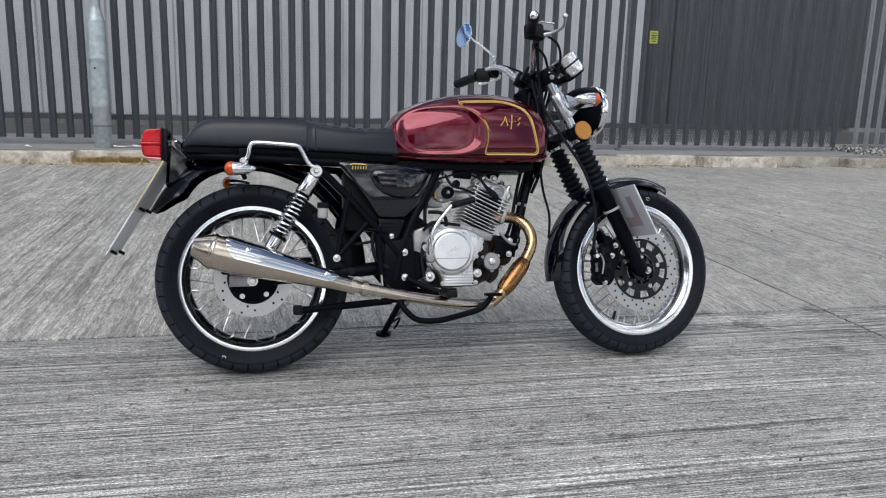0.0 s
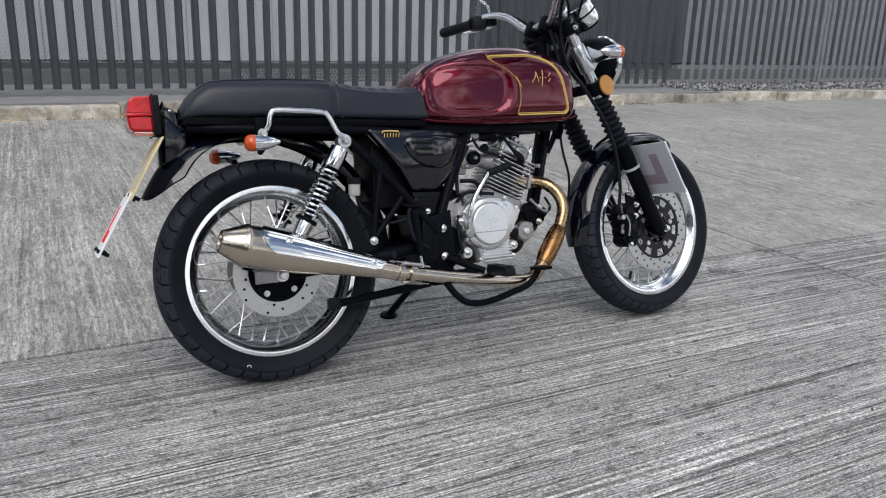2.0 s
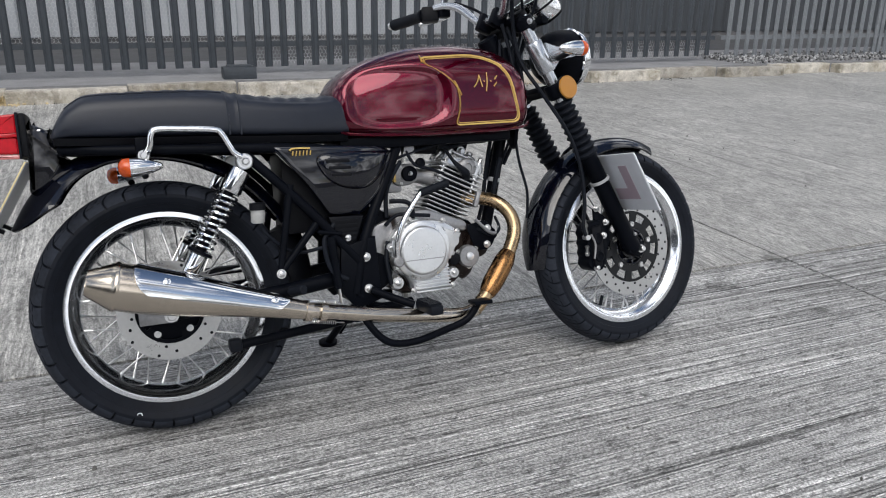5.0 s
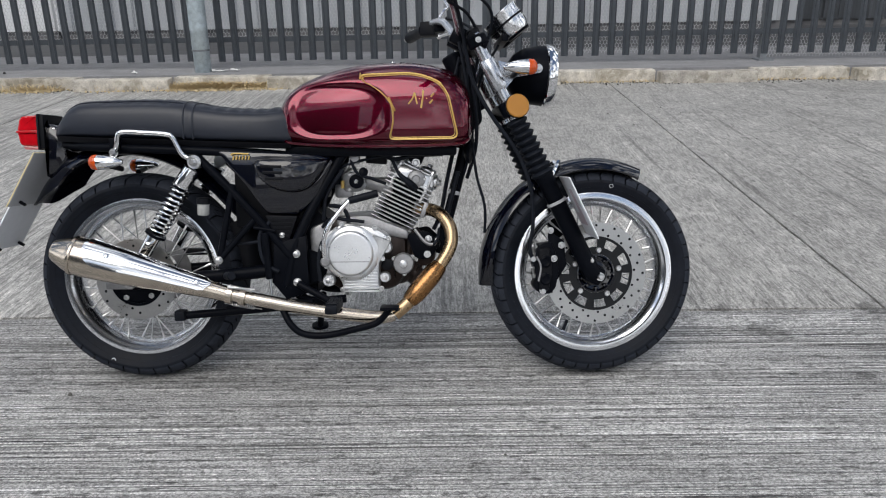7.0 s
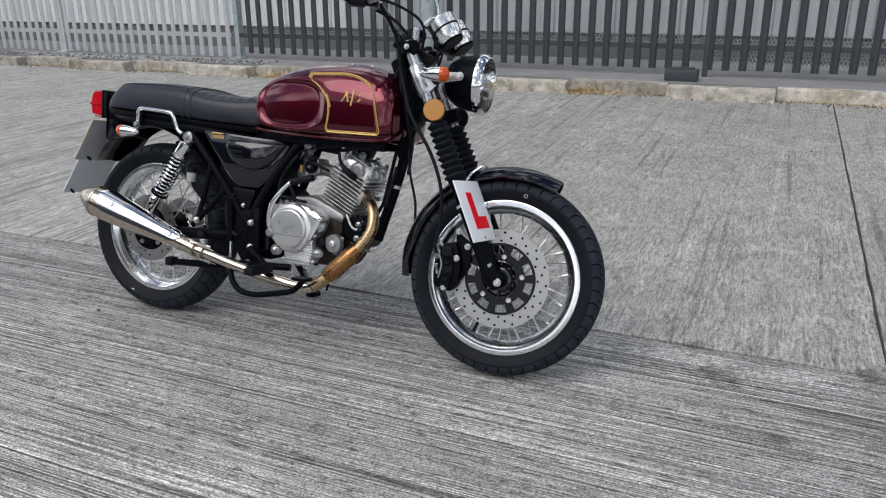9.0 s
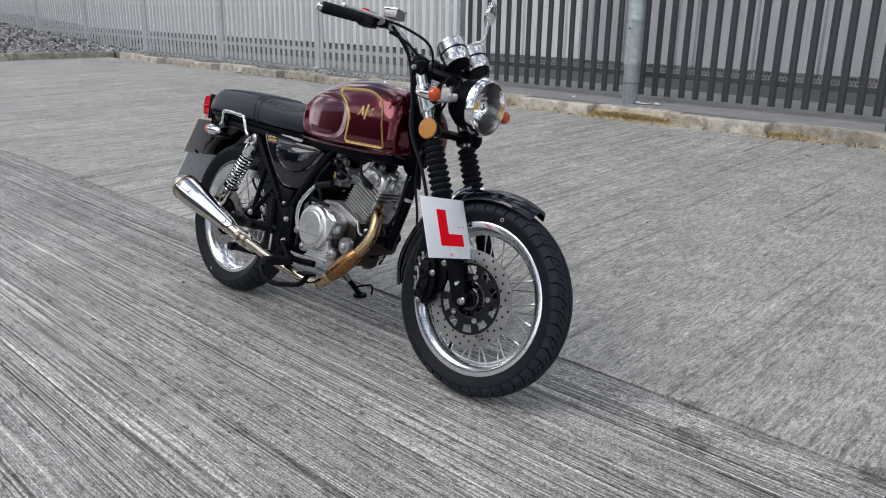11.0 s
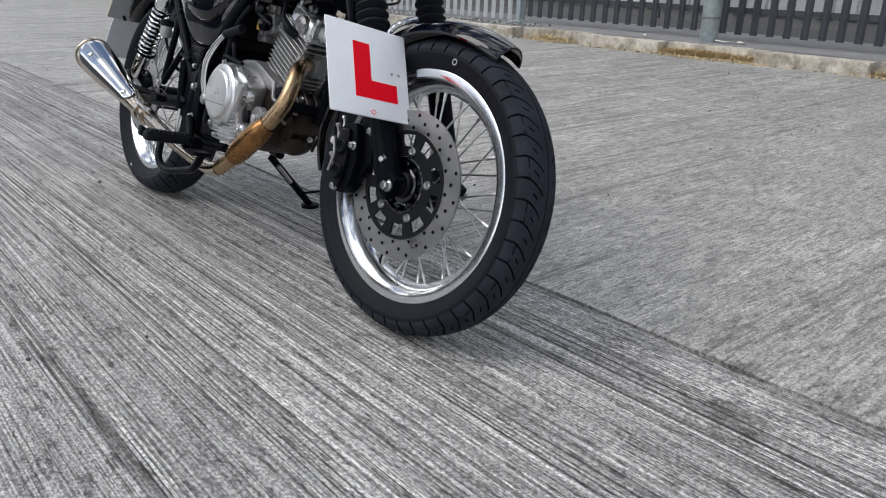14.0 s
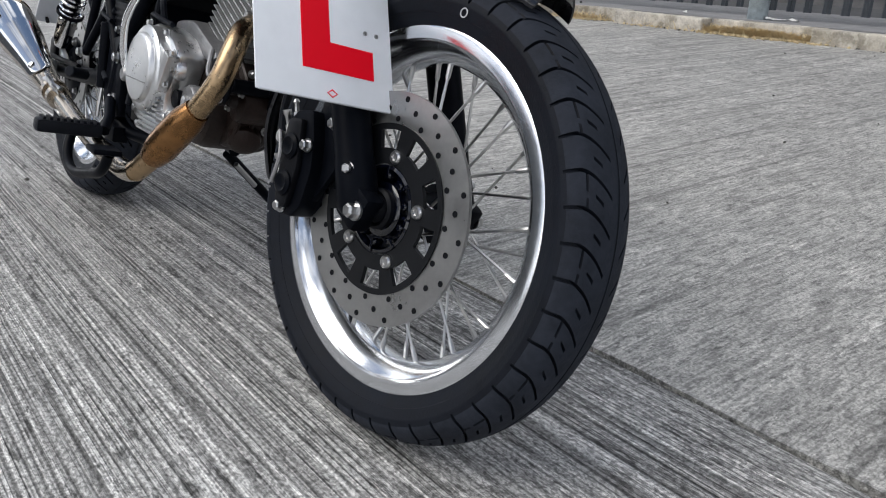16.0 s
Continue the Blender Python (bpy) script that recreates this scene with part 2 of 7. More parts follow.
def concrete(name, along_x):
    """Brushed concrete: long ridges and pits in one direction, blotches and oil marks over them."""
    m = bpy.data.materials.new(name)
    m.use_nodes = True
    n, l = m.node_tree.nodes, m.node_tree.links
    p = n["Principled BSDF"]
    p.inputs["Roughness"].default_value = 0.9 if along_x else 0.55
    geo = n.new("ShaderNodeNewGeometry")

    def noise_tex(scale, stretch, detail=4, rough=0.55):
        mp, t = n.new("ShaderNodeMapping"), n.new("ShaderNodeTexNoise")
        mp.inputs["Scale"].default_value = stretch
        t.inputs["Scale"].default_value, t.inputs["Detail"].default_value, t.inputs["Roughness"].default_value = scale, detail, rough
        l.new(geo.outputs["Position"], mp.inputs["Vector"])
        l.new(mp.outputs[0], t.inputs["Vector"])
        return t.outputs["Fac"]

    def ramp(src, a, b, lo, hi):
        r = n.new("ShaderNodeMapRange")
        r.inputs["From Min"].default_value, r.inputs["From Max"].default_value = a, b
        r.inputs["To Min"].default_value, r.inputs["To Max"].default_value = lo, hi
        l.new(src, r.inputs["Value"])
        return r.outputs[0]

    def op(kind, a, b):
        q = n.new("ShaderNodeMath")
        q.operation = kind
        for i, v in enumerate((a, b)):
            if isinstance(v, (int, float)):
                q.inputs[i].default_value = v
            else:
                l.new(v, q.inputs[i])
        return q.outputs[0]

    sep = n.new("ShaderNodeSeparateXYZ")
    l.new(geo.outputs["Position"], sep.inputs[0])
    blot = noise_tex(0.9, (1, 1, 1), 6, 0.6)
    patch = noise_tex(4.5, (1, 1, 1), 6, 0.65)
    speck = noise_tex(330.0, (1, 1, 1), 2, 0.6)
    if along_x:
        # combed: thin close grooves, broken by pits, bright crests and smoother bands between
        rake = noise_tex(120.0, (0.004, 1, 1), 3, 0.55)
        fine = noise_tex(240.0, (0.008, 1, 1), 2, 0.6)
        crest = noise_tex(84.0, (0.006, 1.0, 1), 2, 0.5)
        band = ramp(noise_tex(6.0, (0.03, 1, 1), 4, 0.6), 0.36, 0.6, 0.7, 1.2)
        grit = noise_tex(190.0, (0.7, 1, 1), 3, 0.75)
        pits = noise_tex(75.0, (0.22, 1, 1), 4, 0.7)
        wander = op("ADD", sep.outputs["Y"], op("MULTIPLY", noise_tex(14.0, (0.02, 1, 1), 3, 0.6), 0.06))
        comb = op("SINE", op("MULTIPLY", wander, 2 * math.pi / 0.0105), 0)
        keep = ramp(noise_tex(26.0, (0.06, 1, 1), 4, 0.6), 0.42, 0.58, 0.0, 1.0)
        groove = op("MULTIPLY", ramp(comb, -0.95, -0.2, 1.0, 0.0), keep)
        col = op("MULTIPLY", ramp(rake, 0.41, 0.46, 0.6, 1.05), ramp(fine, 0.44, 0.54, 0.7, 1.14))
        col = op("MULTIPLY", col, op("SUBTRACT", 1.0, op("MULTIPLY", groove, 0.52)))
        col = op("MULTIPLY", col, ramp(crest, 0.54, 0.61, 1.0, 1.44))
        col = op("ADD", op("MULTIPLY", op("SUBTRACT", col, 0.95), band), 0.95)
        col = op("MULTIPLY", col, ramp(pits, 0.37, 0.44, 0.38, 1.0))
        col = op("MULTIPLY", col, ramp(grit, 0.42, 0.58, 0.56, 1.42))
        height = op("ADD", op("MULTIPLY", op("SUBTRACT", op("ADD", rake, op("MULTIPLY", fine, 0.5)), op("MULTIPLY", groove, 0.4)), band), op("MULTIPLY", grit, 0.35))
        relief, tone = 1.0, 0.4
    else:
        # floated: even grit with a few straight scores
        score = noise_tex(24.0, (1, 0.006, 1), 3, 0.6)
        fine = noise_tex(120.0, (1, 0.12, 1), 3, 0.65)
        grit = noise_tex(180.0, (1, 0.7, 1), 3, 0.75)
        col = op("MULTIPLY", ramp(score, 0.36, 0.40, 0.66, 1.0), ramp(score, 0.62, 0.66, 1.0, 1.2))
        pits = noise_tex(85.0, (1, 0.3, 1), 5, 0.75)
        col = op("MULTIPLY", col, ramp(pits, 0.38, 0.45, 0.45, 1.0))
        col = op("MULTIPLY", col, ramp(fine, 0.42, 0.55, 0.7, 1.15))
        col = op("MULTIPLY", col, ramp(grit, 0.41, 0.59, 0.66, 1.3))
        stroke = noise_tex(48.0, (1, 0.02, 1), 3, 0.6)
        brushed = ramp(sep.outputs["X"], -0.6, 0.8, 1.0, 0.12)
        col = op("MULTIPLY", col, op("ADD", 1.0, op("MULTIPLY", ramp(stroke, 0.4, 0.6, -0.26, 0.24), brushed)))
        # mottled skin, and a few long pale scratches that break off and start again
        mottle = noise_tex(15.0, (1, 0.6, 1), 6, 0.72)
        col = op("MULTIPLY", col, ramp(mottle, 0.36, 0.64, 0.85, 1.13))
        for lines, wide, gain in ((5.0, 0.003, 0.3), (9.0, 0.0035, 0.25), (3.1, 0.0018, 0.35)):
            far = op("ABSOLUTE", op("SUBTRACT", noise_tex(lines, (1, 0.012, 1), 1, 0.4), 0.5), 0)
            here = ramp(noise_tex(2.3 + lines * 0.1, (1, 0.5, 1), 5, 0.7), 0.46, 0.56, 0.0, gain)
            col = op("MULTIPLY", col, op("ADD", 1.0, op("MULTIPLY", ramp(far, wide * 0.3, wide, 1.0, 0.0), here)))
        height = op("ADD", op("MULTIPLY", score, 0.6), op("MULTIPLY", grit, 0.25))
        relief, tone = 1.0, 0.362
    col = op("MULTIPLY", col, ramp(blot, 0.3, 0.7, 0.86, 1.12))
    col = op("MULTIPLY", col, ramp(patch, 0.3, 0.7, 0.84, 1.15))
    col = op("MULTIPLY", col, op("MULTIPLY", ramp(speck, 0.6, 0.7, 1.0, 1.4), ramp(speck, 0.32, 0.4, 0.65, 1.0)))
    # broken skin: small pits and raised pale crust
    crust = noise_tex(34.0, (1, 1, 1), 7, 0.82)
    col = op("MULTIPLY", col, ramp(crust, 0.57, 0.64, 1.0, 1.3 if along_x else 1.34))
    col = op("MULTIPLY", col, ramp(crust, 0.35, 0.43, 0.6, 1.0))
    # pale scuffed laitance along the long joint
    off = n.new("ShaderNodeMath")
    off.operation = "ABSOLUTE"
    l.new(op("ADD", op("SUBTRACT", sep.outputs["Y"], 2.72), op("MULTIPLY", op("SUBTRACT", noise_tex(9.0, (0.6, 1, 1), 6, 0.7), 0.5), 0.3)), off.inputs[0])
    patchy = ramp(op("ADD", sep.outputs["X"], op("MULTIPLY", noise_tex(1.1, (1, 1, 1), 3, 0.6), 2.0)), 1.2, 2.9, 0.1, 0.28)
    col = op("MULTIPLY", col, op("ADD", 1.0, op("MULTIPLY", op("MULTIPLY", ramp(off.outputs[0], 0.015, 0.075, 1.0, 0.0), ramp(noise_tex(60.0, (1, 1, 1), 5, 0.75), 0.44, 0.58, 0.0, 2.2)), patchy)))
    if along_x:
        strip = op("ADD", sep.outputs["Y"], op("MULTIPLY", op("SUBTRACT", noise_tex(1.3, (0.5, 1, 1), 5, 0.65), 0.5), 0.5))
        col = op("MULTIPLY", col, ramp(strip, 2.12, 2.42, 1.0, 0.8))
    col = op("MULTIPLY", col, tone)
    # oil drips
    for sx, sy, sr in ((1.88, 2.66, 0.095), (1.79, 2.83, 0.06), (2.06, 2.36, 0.04), (2.31, 2.82, 0.06), (-2.6, 2.86, 0.1)):
        d = n.new("ShaderNodeVectorMath")
        d.operation = "DISTANCE"
        d.inputs[1].default_value = (sx, sy, 0.02 * (sy - 2.42))
        l.new(geo.outputs["Position"], d.inputs[0])
        edge = op("ADD", d.outputs["Value"], op("MULTIPLY", op("SUBTRACT", noise_tex(22, (1, 1, 1), 8, 0.8), 0.5), sr * 4.5))
        col = op("MULTIPLY", col, ramp(edge, sr * 0.3, sr * 0.9, 0.5, 1.0))
    tint = n.new("ShaderNodeCombineColor")
    l.new(op("MULTIPLY", col, 1.01 if along_x else 1.02), tint.inputs[0])
    l.new(op("MULTIPLY", col, 1.0), tint.inputs[1])
    l.new(op("MULTIPLY", col, 0.975 if along_x else 0.945), tint.inputs[2])
    l.new(tint.outputs[0], p.inputs["Base Color"])
    b = n.new("ShaderNodeBump")
    b.inputs["Strength"].default_value, b.inputs["Distance"].default_value = relief, 0.004
    l.new(height, b.inputs["Height"])
    l.new(b.outputs[0], p.inputs["Normal"])
    return m


CONC_X, CONC_Y = concrete("brushed_concrete_ribbed", True), concrete("brushed_concrete_light", False)
JOINT = mat("joint_filler", (0.09, 0.087, 0.08), 0.95, 0, vary=0.4, vscale=12, bump=1.0, bscale=90)


# ---- mesh helpers ----
def finish(name, bm, material, parent=None, label="", smooth=40, local=None):
    bmesh.ops.recalc_face_normals(bm, faces=bm.faces)
    me = bpy.data.meshes.new(name)
    if smooth:
        for f in bm.faces:
            f.smooth = True
        lim = radians(smooth)
        for e in bm.edges:
            e.smooth = len(e.link_faces) == 2 and e.calc_face_angle(0) < lim
    bm.to_mesh(me)
    bm.free()
    me.materials.append(material)
    ob = new(name, me)
    if parent:
        ob.parent = parent
    if local is not None:
        ob.matrix_local = local
    if label:
        ob["label"] = label
    return ob


def part(name, bm, material, parent, label="", smooth=40, local=None):
    return finish(name, bm, material, parent, label, smooth, local)


def box(c, s, rot=None, bev=0.0, bm=None):
    bm = bm or bmesh.new()
    m = Matrix.Translation(c) @ (rot or Matrix()) @ Matrix.Diagonal((*s, 1))
    r = bmesh.ops.create_cube(bm, size=1, matrix=m)
    if bev:
        es = list({e for v in r["verts"] for e in v.link_edges})
        bmesh.ops.bevel(bm, geom=es, offset=bev, segments=2, affect="EDGES", profile=0.6)
    return bm


def smooth_path(pts, n=8):
    pts = [Vector(p) for p in pts]
    if len(pts) < 3:
        return pts
    out = []
    for i in range(len(pts) - 1):
        p0, p1, p2, p3 = pts[max(i - 1, 0)], pts[i], pts[i + 1], pts[min(i + 2, len(pts) - 1)]
        for k in range(n):
            t = k / n
            out.append(0.5 * (2 * p1 + (p2 - p0) * t + (2 * p0 - 5 * p1 + 4 * p2 - p3) * t * t + (3 * p1 - p0 - 3 * p2 + p3) * t ** 3))
    return out + [pts[-1]]


def tube(pts, r, seg=10, bm=None, n=8, closed=False, flat=1.0):
    """A round bar along a smooth path; r may be a list, one radius a path point."""
    bm = bm or bmesh.new()
    path = smooth_path(pts, n) if not closed else [Vector(p) for p in pts]
    if isinstance(r, (list, tuple)):
        rr = np.interp(np.linspace(0, len(r) - 1, len(path)), range(len(r)), r)
    else:
        rr = [r] * len(path)
    cnt = len(path)
    tan = [(path[(i + 1) % cnt] - path[i - 1]) if closed else (path[min(i + 1, cnt - 1)] - path[max(i - 1, 0)]) for i in range(cnt)]
    u = tan[0].orthogonal().normalized()
    rings = []
    for p, t, q in zip(path, tan, rr):
        t = t.normalized()
        u = (u - t * u.dot(t)).normalized()
        v = t.cross(u)
        rings.append([bm.verts.new(p + (u * math.cos(a) + v * math.sin(a) * flat) * q) for a in [2 * math.pi * k / seg for k in range(seg)]])
    for i in range(cnt if closed else cnt - 1):
        a, b = rings[i], rings[(i + 1) % cnt]
        for k in range(seg):
            bm.faces.new((a[k], a[(k + 1) % seg], b[(k + 1) % seg], b[k]))
    if not closed:
        bm.faces.new(rings[0][::-1])
        bm.faces.new(rings[-1])
    return bm


def lathe(profile, origin, axis, seg=32, bm=None, caps=True):
    """Turn (along, radius) pairs round an axis."""
    bm = bm or bmesh.new()
    axis = Vector(axis).normalized()
    u = axis.orthogonal().normalized()
    v = axis.cross(u)
    rings = []
    for s, r in profile:
        o = Vector(origin) + axis * s
        rings.append([bm.verts.new(o + (u * math.cos(a) + v * math.sin(a)) * max(r, 1e-4)) for a in [2 * math.pi * k / seg for k in range(seg)]])
    for a, b in zip(rings, rings[1:]):
        for k in range(seg):
            bm.faces.new((a[k], a[(k + 1) % seg], b[(k + 1) % seg], b[k]))
    if caps:
        bm.faces.new(rings[0][::-1])
        bm.faces.new(rings[-1])
    return bm


def rod(a, b, r, seg=12, bm=None, bev=0.0):
    a, b = Vector(a), Vector(b)
    h = (b - a).length
    e = min(bev or r * 0.15, h / 3)
    return lathe([(0, r - e), (e, r), (h - e, r), (h, r - e)], a, b - a, seg, bm)


def prism(outline, y0, y1, bm=None, bev=0.0):
    """An outline in x, z, given depth along y, with rounded rims."""
    bm = bm or bmesh.new()
    pts = [Vector(q) for q in outline]
    k = len(pts)
    area = sum(pts[i].x * pts[(i + 1) % k].y - pts[(i + 1) % k].x * pts[i].y for i in range(k))
    inward = []
    for i in range(k):
        d = pts[(i + 1) % k] - pts[i - 1]
        nrm = Vector((-d.y, d.x)) if area > 0 else Vector((d.y, -d.x))
        inward.append(nrm.normalized() if nrm.length else Vector((0, 0)))
    sg = 1 if y1 > y0 else -1
    steps = [(0, 0)] if not bev else [(bev, 0), (bev * 0.29, bev * 0.29), (0, bev)]
    rings = [(ins, y0 + sg * dep) for ins, dep in steps] + [(ins, y1 - sg * dep) for ins, dep in steps[::-1]]
    vs = [[bm.verts.new((p.x + n_.x * ins, y, p.y + n_.y * ins)) for p, n_ in zip(pts, inward)] for ins, y in rings]
    for lo, hi in zip(vs, vs[1:]):
        for i in range(k):
            bm.faces.new((lo[i], hi[i], hi[(i + 1) % k], lo[(i + 1) % k]))
    bm.faces.new(vs[0])
    bm.faces.new(vs[-1][::-1])
    return bm


def loft(rings, bm=None, closed=True, caps=True):
    bm = bm or bmesh.new()
    vs = [[bm.verts.new(p) for p in ring] for ring in rings]
    k = len(rings[0])
    for a, b in zip(vs, vs[1:]):
        for i in range(k if closed else k - 1):
            bm.faces.new((a[i], a[(i + 1) % k], b[(i + 1) % k], b[i]))
    if caps and closed:
        bm.faces.new(vs[0][::-1])
        bm.faces.new(vs[-1])
    return bm


def empty(name, m):
    ob = new(name)
    ob.empty_display_size = 0.1
    ob.matrix_world = m
    return ob


def catmull(xs, ys, x):
    """Smooth interpolation of a table."""
    x = min(max(x, xs[0]), xs[-1])
    i = max(j for j in range(len(xs) - 1) if xs[j] <= x)
    h = xs[i + 1] - xs[i]
    def slope(j):
        if j == 0:
            return (ys[1] - ys[0]) / (xs[1] - xs[0])
        if j == len(xs) - 1:
            return (ys[-1] - ys[-2]) / (xs[-1] - xs[-2])
        a, b = (ys[j] - ys[j - 1]) / (xs[j] - xs[j - 1]), (ys[j + 1] - ys[j]) / (xs[j + 1] - xs[j])
        return 0 if a * b <= 0 else 2 * a * b / (a + b)
    t = (x - xs[i]) / h
    return (ys[i] * (1 + 2 * t) * (1 - t) ** 2 + slope(i) * h * t * (1 - t) ** 2 + ys[i + 1] * t * t * (3 - 2 * t) + slope(i + 1) * h * t * t * (t - 1))


# ---- the yard ----
SLOPE = 0.02


def gz(y):
    """Height of the yard at y: it rises gently to the kerb."""
    return 0.003 + SLOPE * (min(max(y, -7.2), 7.8) - 2.42)


KY, KTOP = 7.8, 0.215
bm = bmesh.new()
ys = (-600, -7.2, 7.8, 7.95, 8.0, 600)
zs = (gz(-7.2) - 0.03, gz(-7.2) - 0.03, gz(7.8) - 0.03, gz(7.8) - 0.03, KTOP - 0.02, KTOP - 0.02)
rows_ = [[bm.verts.new((x, y, z)) for x in (-600, 600)] for y, z in zip(ys, zs)]
for a, b in zip(rows_, rows_[1:]):
    bm.faces.new((a[0], a[1], b[1], b[0]))
ground = tagged(finish("ground", bm, JOINT, smooth=0), "concrete yard cast in large brushed slabs with dark joints", "ground", kind="structure")

XJ = [2.35 + 4.92 * k for k in range(-5, 4)]
YJ = [-7.2, -2.2, 2.82, 7.79]
for j in range(3):
    for x0, x1 in zip(XJ, XJ[1:]):
        bm = bmesh.new()
        g, y0, y1 = 0.006, YJ[j], YJ[j + 1]
        nx, ny = 40, 40
        top = []
        for a in range(nx + 1):
            col = []
            for b in range(ny + 1):
                x, y = x0 + (x1 - x0) * a / nx, y0 + (y1 - y0) * b / ny
                if a in (0, nx):
                    x += (g if a == 0 else -g) + 0.006 * noise.noise(Vector((x0 * 3, y * 5, a)))
                if b in (0, ny):
                    y += (g if b == 0 else -g) + 0.009 * noise.noise(Vector((x * 5, y0 * 3, b)))
                col.append(bm.verts.new((x, y, gz(y) - (0.003 if a in (0, nx) or b in (0, ny) else 0))))
            top.append(col)
        for a in range(nx):
            for b in range(ny):
                bm.faces.new((top[a][b], top[a + 1][b], top[a + 1][b + 1], top[a][b + 1]))
        border = [e for e in bm.edges if e.is_boundary]
        r = bmesh.ops.extrude_edge_only(bm, edges=border)
        for v in r["geom"]:
            if isinstance(v, bmesh.types.BMVert):
                v.co.z -= 0.028
        finish("slab", bm, CONC_Y if j == 2 else CONC_X, ground, smooth=30)

# verge behind the kerb
bm = bmesh.new()
box((0, 8.95, KTOP - 0.06), (140, 2.0, 0.12), bm=bm)
tagged(finish("pavement", bm, ASPHALT, smooth=0), "dark worn asphalt strip along the fence", "pavement", kind="structure")
# yard beyond the fence, its shade put into the asphalt colour
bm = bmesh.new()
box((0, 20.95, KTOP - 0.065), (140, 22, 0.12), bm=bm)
tagged(finish("road", bm, SHADEASPH, smooth=0), "asphalt ground between fence and building", "ground", kind="structure")

# kerb: one stone after another
kerb = tagged(empty("kerb", Matrix.Translation((0, KY, 0))), "weathered concrete kerb stones with mossy joints", "kerb", kind="structure")
bm = bmesh.new()
box((0, 0.075, 0), (0.908, 0.15, 0.17), bev=0.012, bm=bm)
bmesh.ops.subdivide_edges(bm, edges=[e for e in bm.edges if e.calc_length() > 0.5], cuts=8)
for v in bm.verts:
    v.co += 0.004 * noise.noise_vector(v.co * 9)
bmesh.ops.recalc_face_normals(bm, faces=bm.faces)
kme = bpy.data.meshes.new("kerb_stone")
bm.to_mesh(kme)
bm.free()
kme.materials.append(KERB)
for i in range(-14, 26):
    k = new("kerb_stone", kme)
    k.parent = kerb
    k.matrix_local = pose(0.52 + 0.915 * i, random.uniform(-0.003, 0.003), KTOP - 0.085 + random.uniform(-0.004, 0.004), 0, 0, 180 * (i % 2))
kerb2 = tagged(empty("kerb", Matrix.Translation((-13.1, KY, 0))), "weathered concrete kerb stones turning the corner", "kerb", kind="structure")
for i in range(10):
    k = new("kerb_stone", kme)
    k.parent = kerb2
    k.matrix_local = pose(-0.1 - 0.14 * (i + 0.5), -0.35 - 0.905 * i, KTOP - 0.09, 0, 0, 81.5)


# ---- fence ----
def pale_mesh(z0, z1, w, material):
    """A W-section palisade pale with a pointed head."""
    bm = bmesh.new()
    prof = [(-w / 2, 0.012), (-w * 0.3, -0.004), (-w * 0.1, 0.006), (w * 0.1, 0.006), (w * 0.3, -0.004), (w / 2, 0.012)]
    rings = []
    for z, k in ((z0, 1), (z1 - 0.08, 1), (z1, 0.15)):
        rings.append([bm.verts.new((x * k, y, z)) for x, y in prof] + [bm.verts.new((x * k, y + 0.003, z)) for x, y in prof[::-1]])
    n = len(rings[0])
    for a, b in zip(rings, rings[1:]):
        for i in range(n):
            bm.faces.new((a[i], a[(i + 1) % n], b[(i + 1) % n], b[i]))
    bm.faces.new(rings[0][::-1])
    bm.faces.new(rings[-1])
    bmesh.ops.recalc_face_normals(bm, faces=bm.faces)
    me = bpy.data.meshes.new("pale")
    bm.to_mesh(me)
    bm.free()
    me.materials.append(material)
    return me


FY = 8.45


def fence_bay(name, x0, x1, foot, top, material, pale_w, pitch, label, posts, post_mat, category, group, start=None):
    f = tagged(empty(name, Matrix.Translation((x0, FY, KTOP))), label, category, group)
    me = pale_mesh(foot - KTOP, top - KTOP, pale_w, material)
    x = (start if start is not None else x0 + pitch * 0.7)
    while x < x1 - 0.03:
        p = new("pale", me)
        p.parent = f
        p.matrix_local = pose(x - x0 + random.uniform(-0.004, 0.004), 0, random.uniform(-0.004, 0.004), 0, random.uniform(-0.25, 0.25), 0)
        x += pitch
    for z in (0.497, top - 0.35):
        bm = bmesh.new()
        box(((x1 - x0) / 2, 0.025, z - KTOP), (x1 - x0, 0.012, 0.05), bm=bm)
        box(((x1 - x0) / 2, 0.045, z - KTOP + 0.022), (x1 - x0, 0.04, 0.006), bm=bm)
        part("rail", bm, material, f, smooth=0)
    for px in posts:
        bm = box((px - x0, 0.06, 1.15), (0.065, 0.1, 2.3), bev=0.006)
        box((px - x0, 0.015, 0.01), (0.16, 0.16, 0.02), bm=bm)
        part("post", bm, post_mat, f, "square galvanised steel post", smooth=0)
    return f


gate_l = fence_bay("palisade_gate", -4.3, 1.2, 0.285, 2.75, DARKPALE, 0.073, 0.1565, "dark palisade gate leaf backed with wire mesh", (-4.33,), GALVP, "gate", "palisade gate leaves", start=-4.135)
gate_r = fence_bay("palisade_gate", 1.24, 7.0, 0.285, 2.75, DARKPALE, 0.073, 0.1565, "dark palisade gate leaf backed with wire mesh", (4.06,), GALVD, "gate", "palisade gate leaves", start=1.249)
bm = box((1.22 - 1.24, 0.02, 0.95), (0.05, 0.05, 1.9), bev=0.004)
part("drop_bolt", bm, DARKPALE, gate_r, smooth=0)
xp = -4.42
for i in range(8):
    fence_bay("palisade_fence", xp - 2.86, xp, 0.235, 2.75, GALV, 0.07, 0.143, "light galvanised palisade fence bay on steel posts", (xp - 2.86,), GALV, "fence", "palisade fence bays")
    xp -= 2.86
xp = 7.1
